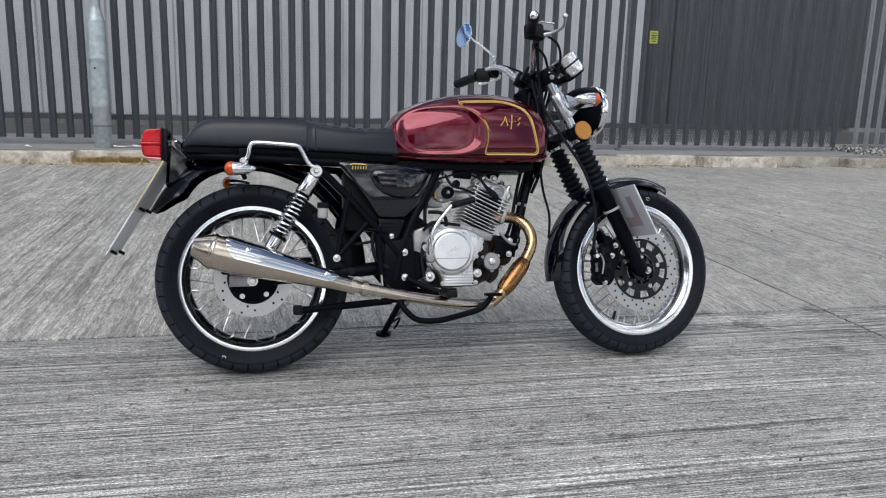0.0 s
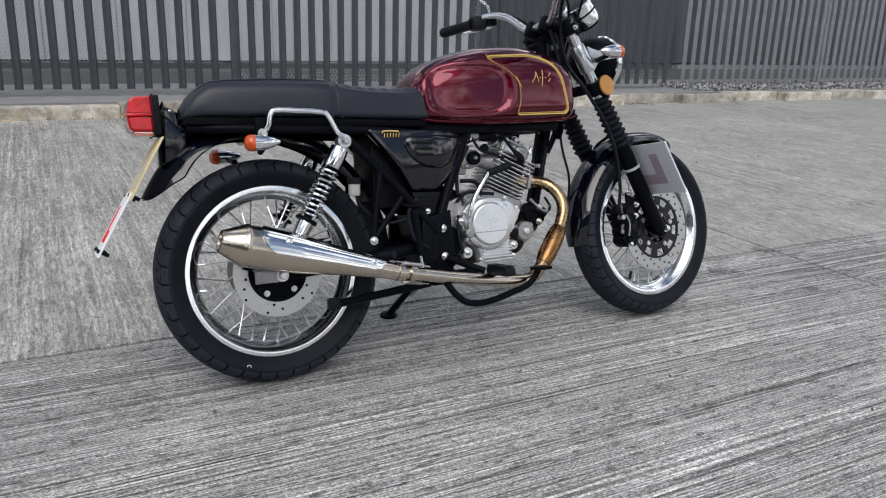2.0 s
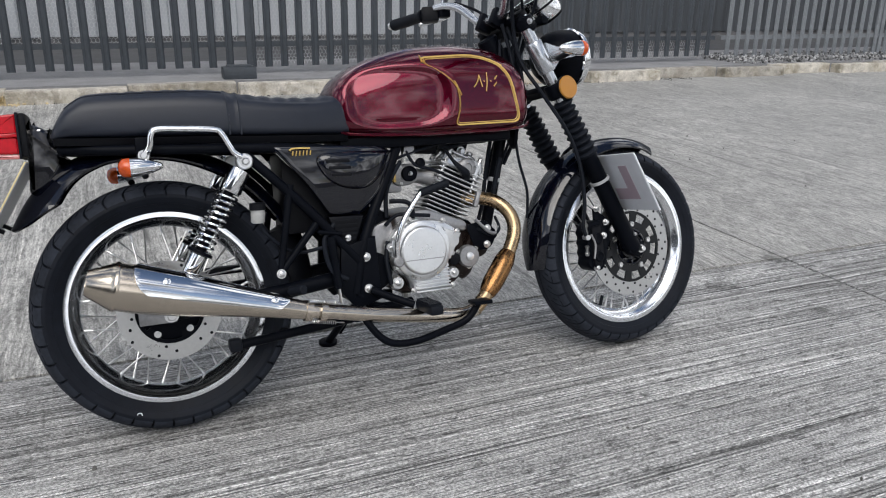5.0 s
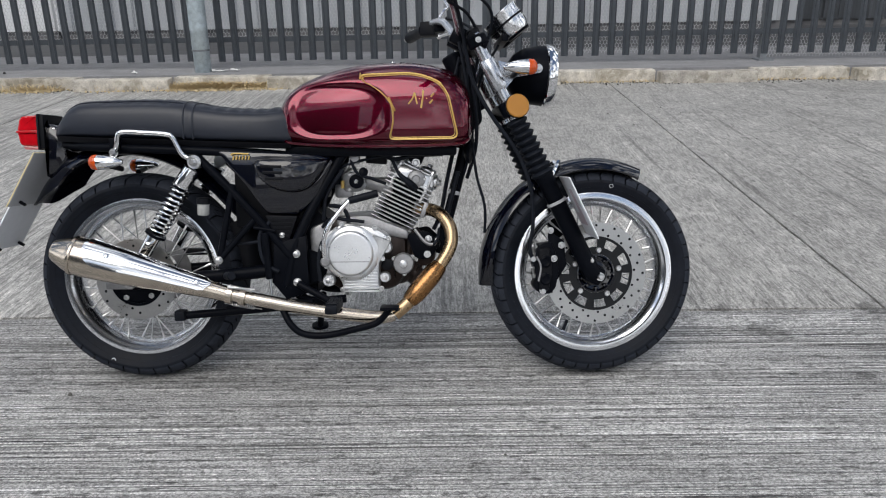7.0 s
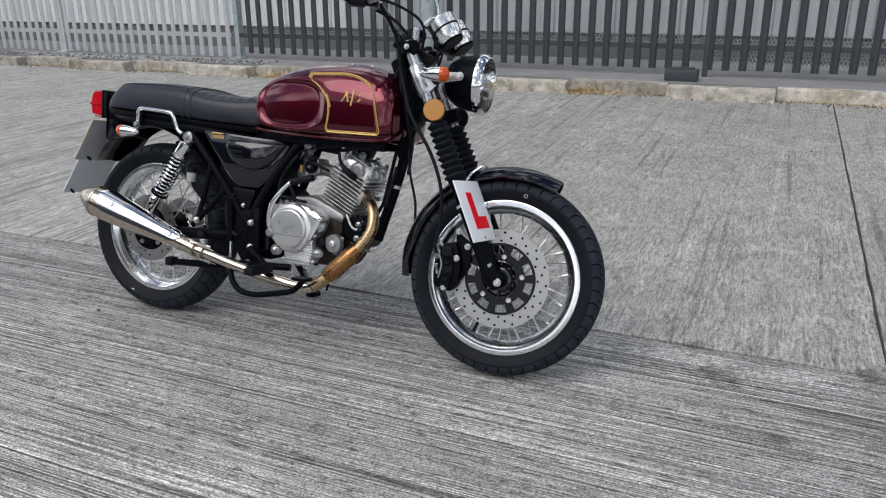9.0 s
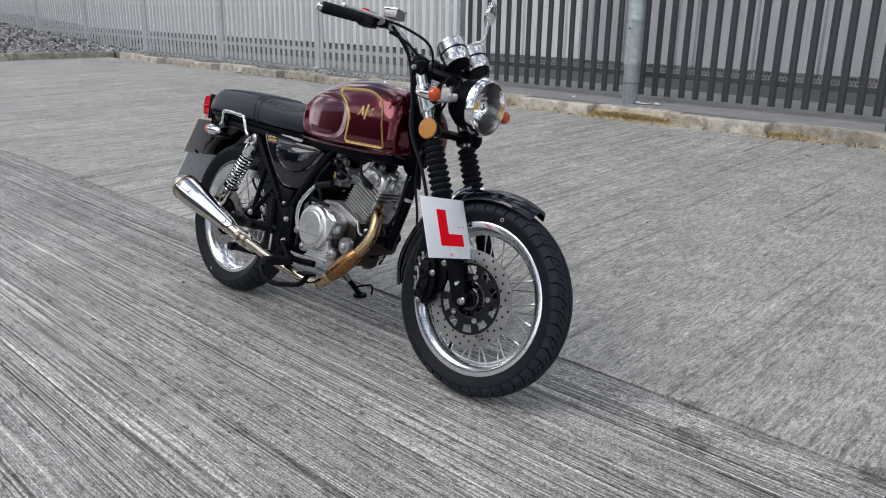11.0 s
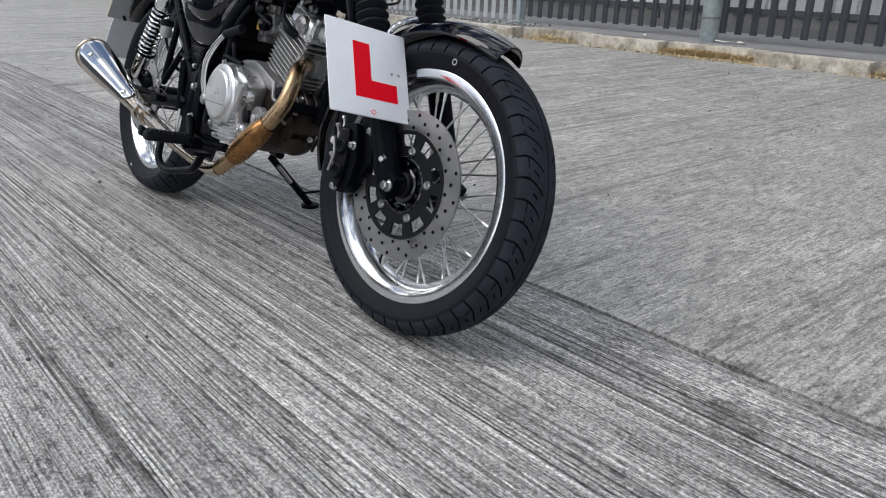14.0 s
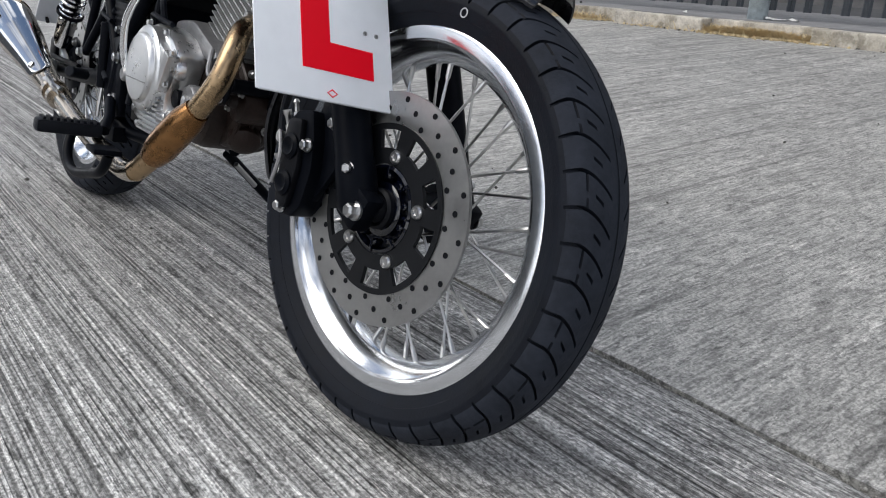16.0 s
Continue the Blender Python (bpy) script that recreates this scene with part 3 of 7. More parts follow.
for i in range(5):
    fence_bay("palisade_fence", xp, xp + 2.86, 0.25, 2.75, GALVD, 0.07, 0.156, "dull grey palisade fence bay above gravel", (xp + 2.86,), GALVD, "fence", "palisade fence bays")
    xp += 2.86


def wire_mesh(x0, x1, z0, z1, y, step, r, parent):
    """Zigzag wires of a hexagonal netting."""
    verts, faces = [], []
    def bar(a, b):
        i = len(verts)
        d = (b - a).normalized()
        u = Vector((-d.z, 0, d.x)) * r
        w = Vector((0, r, 0))
        for q in (a, b):
            verts.extend([q + u, q + w, q - u, q - w])
        faces.extend([(i + k, i + (k + 1) % 4, i + 4 + (k + 1) % 4, i + 4 + k) for k in range(4)])
    rows = int((z1 - z0) / step)
    colsn = int((x1 - x0) / step)
    for c in range(colsn):
        for q in range(rows):
            o = 0.5 * step * (q % 2)
            a = Vector((x0 + c * step + o, y, z0 + q * step))
            bar(a, a + Vector((0, 0, step * 0.55)))
            bar(a + Vector((0, 0, step * 0.55)), a + Vector((step * 0.5, 0, step)))
            bar(a + Vector((0, 0, step * 0.55)), a + Vector((-step * 0.5, 0, step)))
    me = bpy.data.meshes.new("netting")
    me.from_pydata(verts, [], faces)
    me.materials.append(WIRE)
    ob = new("netting", me)
    ob.parent = parent
    ob.matrix_parent_inverse = parent.matrix_world.inverted()
    return tagged(ob, "grey wire netting", kind="stuff")


bpy.context.view_layer.update()
wire_mesh(-4.2, 1.15, 0.5, 1.36, FY + 0.085, 0.034, 0.0019, gate_l)
wire_mesh(1.3, 4.1, 0.3, 1.36, FY + 0.085, 0.034, 0.0019, gate_r)
wire_mesh(4.12, 6.95, 0.24, 0.48, FY + 0.085, 0.034, 0.0019, gate_r)


# small notice wired to the gate
nt = tagged(finish("notice", box((0, 0, 0), (0.1, 0.003, 0.14), bev=0.001), SIGN, smooth=0), "small yellow-green notice wired to the gate", "sign")
nt.matrix_world = pose(4.32, FY - 0.012, 1.51)
for k, (w_, dz) in enumerate(((0.07, 0.045), (0.08, 0.02), (0.06, 0.0), (0.075, -0.02), (0.05, -0.045))):
    part("bar", box((0, -0.0022, dz), (w_, 0.001, 0.009)), PLASTIC, nt, "dark bar", 0)


# ---- lamp post in front of the gate ----
lp = tagged(empty("street_lamp", Matrix.Translation((-1.585, 8.16, KTOP))), "galvanised steel lighting column with a stepped base", "street lamp")
bm = lathe([(0, 0.078), (0.005, 0.081), (0.21, 0.081), (0.215, 0.084), (0.84, 0.084), (0.845, 0.0855), (0.86, 0.0855), (0.865, 0.084), (1.05, 0.084), (1.06, 0.083), (1.2, 0.081), (1.215, 0.076), (1.3, 0.052), (1.33, 0.046)], (0, 0, -0.005), (0, 0, 1), 32)
part("base", bm, GALVP, lp, "thick lower column")
part("shaft", lathe([(1.3, 0.044), (6.0, 0.036)], (0, 0, 0), (0, 0, 1), 24), GALVP, lp)
part("collar", lathe([(0.205, 0.082), (0.207, 0.088), (0.222, 0.088), (0.224, 0.082)], (0, 0, 0), (0, 0, 1), 32, caps=False), GALVD, lp)
part("inspection_door", lathe([(0.4, 0.0845), (0.4, 0.0858), (0.8, 0.0858), (0.8, 0.0845)], (0, 0, 0), (0, 0, 1), 40, caps=False), GALVP, lp, "curved inspection door")
part("lock", lathe([(0, 0.010), (0.006, 0.010)], (-0.02, -0.083, 0.76), (0, -1, 0), 12), DARKPALE, lp)
part("lantern", box((0, -0.35, 6.0), (0.25, 0.7, 0.12), bev=0.03), GALVD, lp)

# rubber block by the kerb
blk = box((0, 0, 0.055), (0.3, 0.16, 0.11), bev=0.015)
box((0, -0.01, 0.115), (0.22, 0.1, 0.02), bev=0.004, bm=blk)
b = tagged(finish("drain_block", blk, DARKPALE, smooth=30), "black rubber block lying on the asphalt strip", "block")
b.matrix_world = pose(1.05, 8.1, KTOP)

# ---- building beyond ----
def building(name, x0, x1, y, z0, h, material, label, rib):
    bm = bmesh.new()
    pts = []
    x = x0
    while x < x1:
        pts += [(x, 0), (x + rib * 0.62, 0), (x + rib * 0.7, 0.035), (x + rib * 0.92, 0.035)]
        x += rib
    v0 = [bm.verts.new((px, y + dy, z0)) for px, dy in pts]
    v1 = [bm.verts.new((px, y + dy, z0 + h)) for px, dy in pts]
    for i in range(len(pts) - 1):
        bm.faces.new((v0[i], v0[i + 1], v1[i + 1], v1[i]))
    e = tagged(empty(name, Matrix.Translation(((x0 + x1) / 2, y, KTOP))), label, "building", kind="structure")
    w = finish("wall", bm, material, smooth=0)
    w.parent, w.matrix_parent_inverse = e, Matrix.Translation(((x0 + x1) / 2, y, KTOP)).inverted()
    pl = finish("plinth", box(((x0 + x1) / 2, y + 0.25, (KTOP + z0) / 2 - 0.02), (x1 - x0, 0.4, z0 - KTOP + 0.03)), PLINTH, smooth=0)
    pl.parent, pl.matrix_parent_inverse = e, Matrix.Translation(((x0 + x1) / 2, y, KTOP)).inverted()
    rf = finish("roof", box(((x0 + x1) / 2, y + 6, z0 + h + 0.05), (x1 - x0 + 0.4, 12.4, 0.12)), material, smooth=0)
    rf.parent, rf.matrix_parent_inverse = e, Matrix.Translation(((x0 + x1) / 2, y, KTOP)).inverted()
    return e


building("warehouse", -42, -4.9, 12.1, 0.37, 5.5, CLADW, "white clad warehouse behind the fence", 0.3)
building("warehouse", -4.8, 5.9, 12.0, 0.37, 5.5, CLAD, "pale grey clad warehouse behind the gates", 0.3)
building("warehouse", 6.1, 40, 13.2, 0.3, 6.5, DARKCLAD, "dark clad warehouse behind the fence", 0.36)


# ---- loose stones, grass and litter ----
def stones(name, place, count, size, material, label, seed):
    """Many small rough stones; place(rng) gives x, y, z."""
    rng = random.Random(seed)
    base = bmesh.new()
    bmesh.ops.create_icosphere(base, subdivisions=1, radius=1)
    bv = [v.co.copy() for v in base.verts]
    bf = [[v.index for v in f.verts] for f in base.faces]
    base.free()
    verts, faces = [], []
    for _ in range(count):
        o = Vector(place(rng))
        s = size * rng.uniform(0.5, 1.3)
        m = Euler((rng.uniform(0, 6), rng.uniform(0, 6), rng.uniform(0, 6))).to_matrix()
        sq = (1, rng.uniform(0.6, 1), rng.uniform(0.45, 0.8))
        i = len(verts)
        for v in bv:
            w = v * rng.uniform(0.8, 1.15)
            verts.append(o + m @ Vector((w.x * sq[0] * s, w.y * sq[1] * s, w.z * sq[2] * s)))
        faces += [[i + k for k in f] for f in bf]
    me = bpy.data.meshes.new(name)
    me.from_pydata(verts, [], faces)
    me.materials.append(material)
    return tagged(new(name, me), label, "gravel", kind="stuff")


def left_bed(rng):
    y = rng.uniform(-1.0, 10.2)
    x = -13.3 - 0.15 * (7.8 - min(y, 7.8)) - rng.random() ** 1.6 * 16
    return x, y, KTOP - 0.02 + min(0.55, 0.05 * (-13.3 - x)) + rng.uniform(-0.02, 0.02)


stones("gravel", left_bed, 14000, 0.045, PEBBLE, "heap of grey stone chippings behind the kerb", 3)
bm = bmesh.new()
vs = [bm.verts.new(p) for p in ((-13.4, 8.3, 0.17), (-13.4, 10.4, 0.17), (-32, 10.4, 0.72), (-32, -3, 0.72), (-15.2, -3, 0.17))]
bm.faces.new(vs)
tagged(finish("gravel_bed", bm, PLINTH, smooth=0), "bed of stone chippings", "gravel", kind="structure")
stones("gravel", lambda r: (r.uniform(7.05, 22), r.uniform(7.98, 8.9), KTOP + 0.0 + 0.06 * r.random()), 9000, 0.019, PEBBLE, "grey and white chippings along the fence", 4)
stones("gravel", lambda r: (r.uniform(-13.0, -3.6), 7.97 + 0.3 * r.random() ** 2, KTOP + 0.008 * r.random()), 1500, 0.018, PEBBLE, "pale pebbles along the kerb", 5)
stones("debris", lambda r: (r.uniform(-8.5, 6.0), 7.78 - 0.2 * r.random() ** 2, gz(7.7) + 0.003), 900, 0.008, JOINT, "dark dirt and leaf crumbs in the gutter", 6)


stones("debris", lambda r: (lambda x, y: (x, y, gz(y) + 0.002))(r.uniform(-7, 5), r.uniform(0.2, 7.7)), 130, 0.006, JOINT, "scattered dark leaf crumbs on the concrete", 10)
stones("debris", lambda r: (lambda x, y: (x, y, gz(y) + 0.002))(r.uniform(-6, 5), r.uniform(0.0, 7.7)), 60, 0.005, LITTER, "scattered pale grit on the concrete", 11)


def tufts(name, place, count, length, material, label, seed):
    rng = random.Random(seed)
    verts, faces = [], []
    for _ in range(count):
        o = Vector(place(rng))
        a, L = rng.uniform(0, 6.28), length * rng.uniform(0.4, 1.3)
        d = Vector((math.cos(a), math.sin(a), rng.uniform(0.1, 0.9))).normalized()
        sd = Vector((-d.y, d.x, 0)).normalized() * 0.0034
        i = len(verts)
        b = o + d * L * 0.5 + Vector((0, 0, L * 0.1))
        verts += [o - sd, o + sd, b + sd * 0.8, b - sd * 0.8, o + d * L]
        faces += [(i, i + 1, i + 2, i + 3), (i + 3, i + 2, i + 4)]
    me = bpy.data.meshes.new(name)
    me.from_pydata(verts, [], faces)
    me.materials.append(material)
    return tagged(new(name, me), label, "grass", kind="stuff")


def clump(rng):
    c = rng.choice((-3.1, -2.3, -1.75, -1.6, -1.5, -1.4, -1.3, -1.35, -1.2, -1.55, -1.1, -1.25, -0.9, 0.2))
    return rng.gauss(c, 0.13), 7.79 - abs(rng.gauss(0, 0.06)), gz(7.7) + 0.002


tufts("dry_grass", clump, 6500, 0.1, DRYGRASS, "dry straw-coloured grass in the gutter by the lamp post", 7)
tufts("dry_grass", lambda r: (r.uniform(-8, 5.5), 7.79 - 0.07 * r.random() ** 2, gz(7.7)), 2600, 0.045, DRYGRASS, "sparse dry grass along the kerb", 8)
stones("straw", lambda r: (clump(r)[0], 7.79 - abs(r.gauss(0, 0.07)), gz(7.7) + 0.004), 4500, 0.012, DRYGRASS, "crumbled straw and leaf litter in the gutter", 9)
for x, y, s_ in ((-1.42, 8.16, 1.0), (-2.25, 8.1, 0.6), (-1.28, 8.2, 0.7), (-4.2, 8.2, 0.6)):
    bm = bmesh.new()
    bmesh.ops.create_grid(bm, x_segments=5, y_segments=3, size=0.5)
    for v in bm.verts:
        v.co = Vector((v.co.x * 0.16 * s_, v.co.y * 0.06 * s_, 0.012 + 0.02 * noise.noise(v.co * 5 + Vector((x, y, 0)))))
    o = tagged(finish("litter", bm, LITTER, smooth=0), "crumpled scrap of pale paper by the lamp post", "litter")
    o.matrix_world = pose(x, y, KTOP + 0.006, 0, 0, 30 * s_ * 7)


# unseen wall added on the open side, so glossy paint reflects dark
bm = box((-24, -15.2, 3.9), (40, 0.4, 8.2))
for k in range(66):
    box((-43.7 + 0.6 * k, -14.985, 4.1), (0.08, 0.03, 7.6), bm=bm)
tagged(finish("unseen_wall", bm, DARKCLAD, smooth=0), "unseen dark ribbed wall added to darken reflections", "wall", kind="structure")


# ---- the motorcycle ----
BIKE = pose(-0.057, 2.421, 0.001, 0, 0, -0.7) @ pose(0, 0, 0, -12.5)
AX = Vector((-math.sin(radians(26.5)), 0, math.cos(radians(26.5))))
PIV = Vector((0.99, 0, 0.78))
STEER = Matrix.Translation(PIV) @ Matrix.Rotation(radians(5.8), 4, AX) @ Matrix.Translation(-PIV)
bike = tagged(empty("motorcycle", BIKE), "maroon classic motorcycle with black seat, leaning on its side stand", "motorcycle")
REAR, FRONT = Vector((0, 0, 0.304)), Vector((1.31, 0, 0.304))


def bpart(name, bm, material, label="", smooth=40, steer=False, parent=None):
    """A part of the motorcycle; steered parts turn with the fork."""
    if parent is not None:
        return part(name, bm, material, parent, label, smooth)
    return part(name, bm, material, bike, label, smooth, STEER if steer else None)


def both(fn):
    for side in (-1, 1):
        fn(side)


def bolt(c, d, r=0.008, h=0.008, bm=None):
    """A hexagon bolt head with a washer and a rounded end."""
    d = Vector(d).normalized()
    bm = lathe([(0, r * 1.35), (h * 0.25, r * 1.35)], c, d, 16, bm)
    lathe([(0, r), (h * 0.8, r), (h, r * 0.7)], Vector(c) + d * h * 0.25, d, 6, bm)
    return bm


def tyre(c, R, w, rim_r, pitches):
    """A road tyre: swept cross grooves in pairs, short sipes, a plain crown and moulded sidewalls."""
    bm = bmesh.new()
    half, rise = w / 2, R - rim_r
    side = (0.0, 0.008, 0.016, 0.06, 0.11, 0.12, 0.17, 0.22, 0.228, 0.27, 0.312, 0.32, 0.36, 0.40, 0.408, 0.426, 0.434, 0.48, 0.53, 0.58, 0.63, 0.66, 0.69, 0.698, 0.72, 0.735, 0.77, 0.81, 0.82, 0.85, 0.86, 0.9, 0.95, 1.0)
    cols = [-t for t in side[:0:-1]] + list(side)
    prof = []
    for s in cols:
        a = s * radians(118)
        if abs(a) <= radians(90):
            y, r = half * math.sin(a), R - rise * 0.52 * (1 - math.cos(a))
        else:
            q = (abs(a) - radians(90)) / radians(28)
            y, r = half * math.copysign(1 - 0.3 * q, a), R - rise * 0.52 - q * rise * 0.5
        prof.append((y, r, s))
    quarter = (0, 0.006, 0.05, 0.056, 0.11, 0.18)
    rows = [k * 0.25 + q for k in range(4) for q in quarter]
    per, seg = len(rows), len(rows) * pitches
    rings, worn = [], []
    for i in range(seg):
        ring, flags = [], []
        for y, r, s in prof:
            t = abs(s)
            sweep = 0.36 * ((0.5 - t) / 0.38) ** 1.7 if t < 0.5 else 0.03 * (t - 0.5)
            th = 2 * math.pi * (i // per + rows[i % per] - sweep) / pitches
            q = (i + (6 if s > 0 else 0)) % per
            k, u = divmod(q, 6)
            floor = u in (1, 2)
            d = 0.0
            if t < 0.01:
                d = 0.001
            elif 0.115 < t < 0.695:
                if k in (0, 2) and floor:
                    d = 0.008
                elif k in (1, 3) and floor and 0.225 < t < 0.315:
                    d = 0.004
                elif 0.405 < t < 0.43 and (8 <= q <= 13 or 2 <= q <= 4):
                    d = 0.004
            elif t >= 0.695:
                d = 0.003
                if 0.815 < t < 0.855 or 0.73 < t < 0.74:
                    d = 0.0042
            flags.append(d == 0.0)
            rr = r - d
            ring.append(bm.verts.new((c[0] + rr * math.cos(th), c[1] + y, c[2] + rr * math.sin(th))))
        rings.append(ring)
        worn.append(flags)
    for i in range(seg):
        j = (i + 1) % seg
        a, b = rings[i], rings[j]
        for k in range(len(prof) - 1):
            f = bm.faces.new((a[k], a[k + 1], b[k + 1], b[k]))
            # worn tops take the paler rubber, which paints shade into the grooves
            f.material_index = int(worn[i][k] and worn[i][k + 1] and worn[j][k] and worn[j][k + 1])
    return bm


def rim_mesh(c, R, w):
    h = w / 2
    lip = [(-h, R - 0.0165), (-h - 0.0012, R - 0.0155), (-h - 0.0016, R - 0.003), (-h - 0.0006, R), (-h + 0.003, R + 0.001), (-h + 0.007, R - 0.008), (-h + 0.016, R - 0.014), (-h * 0.45, R - 0.018), (-h * 0.3, R - 0.033)]
    under = [(-h * 0.3, R - 0.040), (-h * 0.44, R - 0.0375), (-h * 0.66, R - 0.030), (-h * 0.88, R - 0.022), (-h + 0.003, R - 0.0188), (-h + 0.0012, R - 0.0176)]
    prof = lip + [(-y, r) for y, r in lip[::-1]] + [(-y, r) for y, r in under[::-1]] + under
    bm = lathe(prof + prof[:1], c, (0, 1, 0), 96, caps=False)
    bmesh.ops.remove_doubles(bm, verts=bm.verts, dist=1e-5)
    return bm


def wheel(name, c, R, w, rimR, rimw, hub_r, hub_w, blocks, steer, label):
    hub = bpart(name, lathe([(-hub_w, 0.02), (-hub_w, hub_r * 0.6), (-hub_w * 0.8, hub_r), (-hub_w * 0.62, hub_r), (-hub_w * 0.5, hub_r * 0.7), (hub_w * 0.5, hub_r * 0.7), (hub_w * 0.62, hub_r), (hub_w * 0.8, hub_r), (hub_w, hub_r * 0.6), (hub_w, 0.02)], c, (0, 1, 0), 32), SATIN, label, 40, steer)
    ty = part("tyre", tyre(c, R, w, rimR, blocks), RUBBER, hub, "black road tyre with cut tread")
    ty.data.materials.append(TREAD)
    part("rim", rim_mesh(c, rimR, rimw), RIM, hub, "polished alloy rim")
    for i in range(36):
        th = 2 * math.pi * i / 36
        side = -1 if i % 2 else 1
        lead = radians(44) * (1 if (i // 2) % 2 else -1)
        a = Vector((c[0] + hub_r * math.cos(th + lead), c[1] + side * hub_w * 0.7, c[2] + hub_r * math.sin(th + lead)))
        b_ = Vector((c[0] + (rimR - 0.036) * math.cos(th), c[1] + side * 0.006, c[2] + (rimR - 0.036) * math.sin(th)))
        d = (a - b_).normalized()
        sp = part("spoke", rod(a, b_, 0.0019, 6), SPOKE, hub)
        part("nipple", lathe([(-0.004, 0.0046), (0.001, 0.0046), (0.002, 0.0034), (0.02, 0.0032), (0.024, 0.0021)], b_, d, 8), SPOKE, sp, "plated spoke nipple")
    return hub


def disc_mesh(c, y, r0, r1, th, holes):
    """A brake ring, drilled right through if holes is set."""
    bm = bmesh.new()
    seg = 180
    levels = 7
    rad = [r0 + (r1 - r0) * k / (levels - 1) for k in range(levels)]
    grid = [[bm.verts.new((c[0] + r * math.cos(2 * math.pi * i / seg), y, c[2] + r * math.sin(2 * math.pi * i / seg))) for r in rad] for i in range(seg)]
    for i in range(seg):
        for k in range(levels - 1):
            if holes and i % 5 in (2, 3) and k == (1, 3, 4)[(i // 5) % 3]:
                continue
            bm.faces.new((grid[i][k], grid[i][k + 1], grid[(i + 1) % seg][k + 1], grid[(i + 1) % seg][k]))
    g = bmesh.ops.extrude_face_region(bm, geom=list(bm.faces))
    for v in g["geom"]:
        if isinstance(v, bmesh.types.BMVert):
            v.co.y += th
    return bm


def carrier_mesh(c, y, r0, r1, r2, arms, th):
    """A spoked black disc carrier, windows cut between its arms."""
    bm = bmesh.new()
    seg = arms * 12
    rad = [r0 * 0.74, r0, r1, r2]
    grid = [[bm.verts.new((c[0] + r * math.cos(2 * math.pi * i / seg), y, c[2] + r * math.sin(2 * math.pi * i / seg))) for r in rad] for i in range(seg)]
    for i in range(seg):
        for k in range(3):
            if k == 1 and i % 12 > 4:
                continue
            bm.faces.new((grid[i][k], grid[i][k + 1], grid[(i + 1) % seg][k + 1], grid[(i + 1) % seg][k]))
    g = bmesh.ops.extrude_face_region(bm, geom=list(bm.faces))
    for v in g["geom"]:
        if isinstance(v, bmesh.types.BMVert):
            v.co.y += th
    return bm


rw = wheel("rear_wheel", REAR, 0.302, 0.130, 0.2335, 0.088, 0.052, 0.075, 19, False, "spoked rear wheel with black tyre")
part("brake_disc", disc_mesh(REAR, -0.085, 0.078, 0.117, 0.004, False), DISC, rw, "drilled steel brake disc")
part("disc_carrier", carrier_mesh(REAR, -0.084, 0.052, 0.07, 0.08, 5, 0.004), SATIN, rw)
part("hub_plate", lathe([(-0.004, 0.079), (0.0, 0.077), (0.003, 0.06), (0.012, 0.05), (0.014, 0.03), (0.02, 0.028)], (REAR.x, -0.078, REAR.z), (0, -1, 0), 48), SATIN, rw, "black dished hub plate")
for i in range(5):
    a = 2 * math.pi * (i + 0.3) / 5
    part("disc_bolt", bolt((REAR.x + 0.062 * math.cos(a), -0.084, REAR.z + 0.062 * math.sin(a)), (0, -1, 0), 0.006, 0.007), SPOKE, rw)
part("sprocket", disc_mesh(REAR, 0.08, 0.06, 0.1, 0.005, False), ALLOYD, rw)
fw = wheel("front_wheel", FRONT, 0.2965, 0.106, 0.2310, 0.078, 0.04, 0.046, 23, True, "spoked front wheel with black tyre")
part("brake_disc", disc_mesh(FRONT, -0.064, 0.104, 0.146, 0.0045, False), DISC, fw, "drilled steel brake disc")
# black discs on the undrilled steel stand in for the holes' shade
for c_, y_, r0_, r1_, hub_, count in ((FRONT, -0.0648, 0.104, 0.146, fw, 48), (REAR, -0.0857, 0.078, 0.117, rw, 30)):
    for i in range(count):
        a = 2 * math.pi * (i + 0.5 + 0.2 * (i % 3)) / count
        if hub_ is rw and i % 5 > 2:
            continue
        r = r0_ + (r1_ - r0_) * (0.2, 0.5, 0.8)[i % 3]
        part("dark_hole_disc", lathe([(0, 0.0037), (0.0011, 0.0037)], (c_.x + r * math.cos(a), y_, c_.z + r * math.sin(a)), (0, 1, 0), 10), PLASTIC, hub_)
part("disc_carrier", carrier_mesh(FRONT, -0.0665, 0.076, 0.099, 0.1065, 10, 0.0055), CARRIER, fw, "black ten-arm disc carrier")
for i in range(5):
    a = 2 * math.pi * (i + 0.16) / 5
    o = (FRONT.x + 0.067 * math.cos(a), -0.0667, FRONT.z + 0.067 * math.sin(a))
    part("disc_bolt", lathe([(0, 0.0088), (0.002, 0.0088), (0.0045, 0.0068), (0.0045, 0.0042), (0.002, 0.0038), (0.002, 0.001)], o, (0, -1, 0), 14), SPOKE, fw, "plated socket screw")
part("hub_face", lathe([(-0.01, 0.054), (0.0, 0.056), (0.004, 0.055), (0.005, 0.051), (-0.004, 0.047), (-0.006, 0.036), (0.002, 0.034), (0.004, 0.03), (0.004, 0.024)], (FRONT.x, -0.062, FRONT.z), (0, -1, 0), 48, caps=False), GLOSS, fw, "black cast hub face")
for i in range(10):
    a = 2 * math.pi * (i + 0.5) / 10
    part("hub_boss", lathe([(0, 0.0055), (0.006, 0.005), (0.008, 0.003)], (FRONT.x + 0.0425 * math.cos(a), -0.06, FRONT.z + 0.0425 * math.sin(a)), (0, -1, 0), 10), GLOSS, fw)
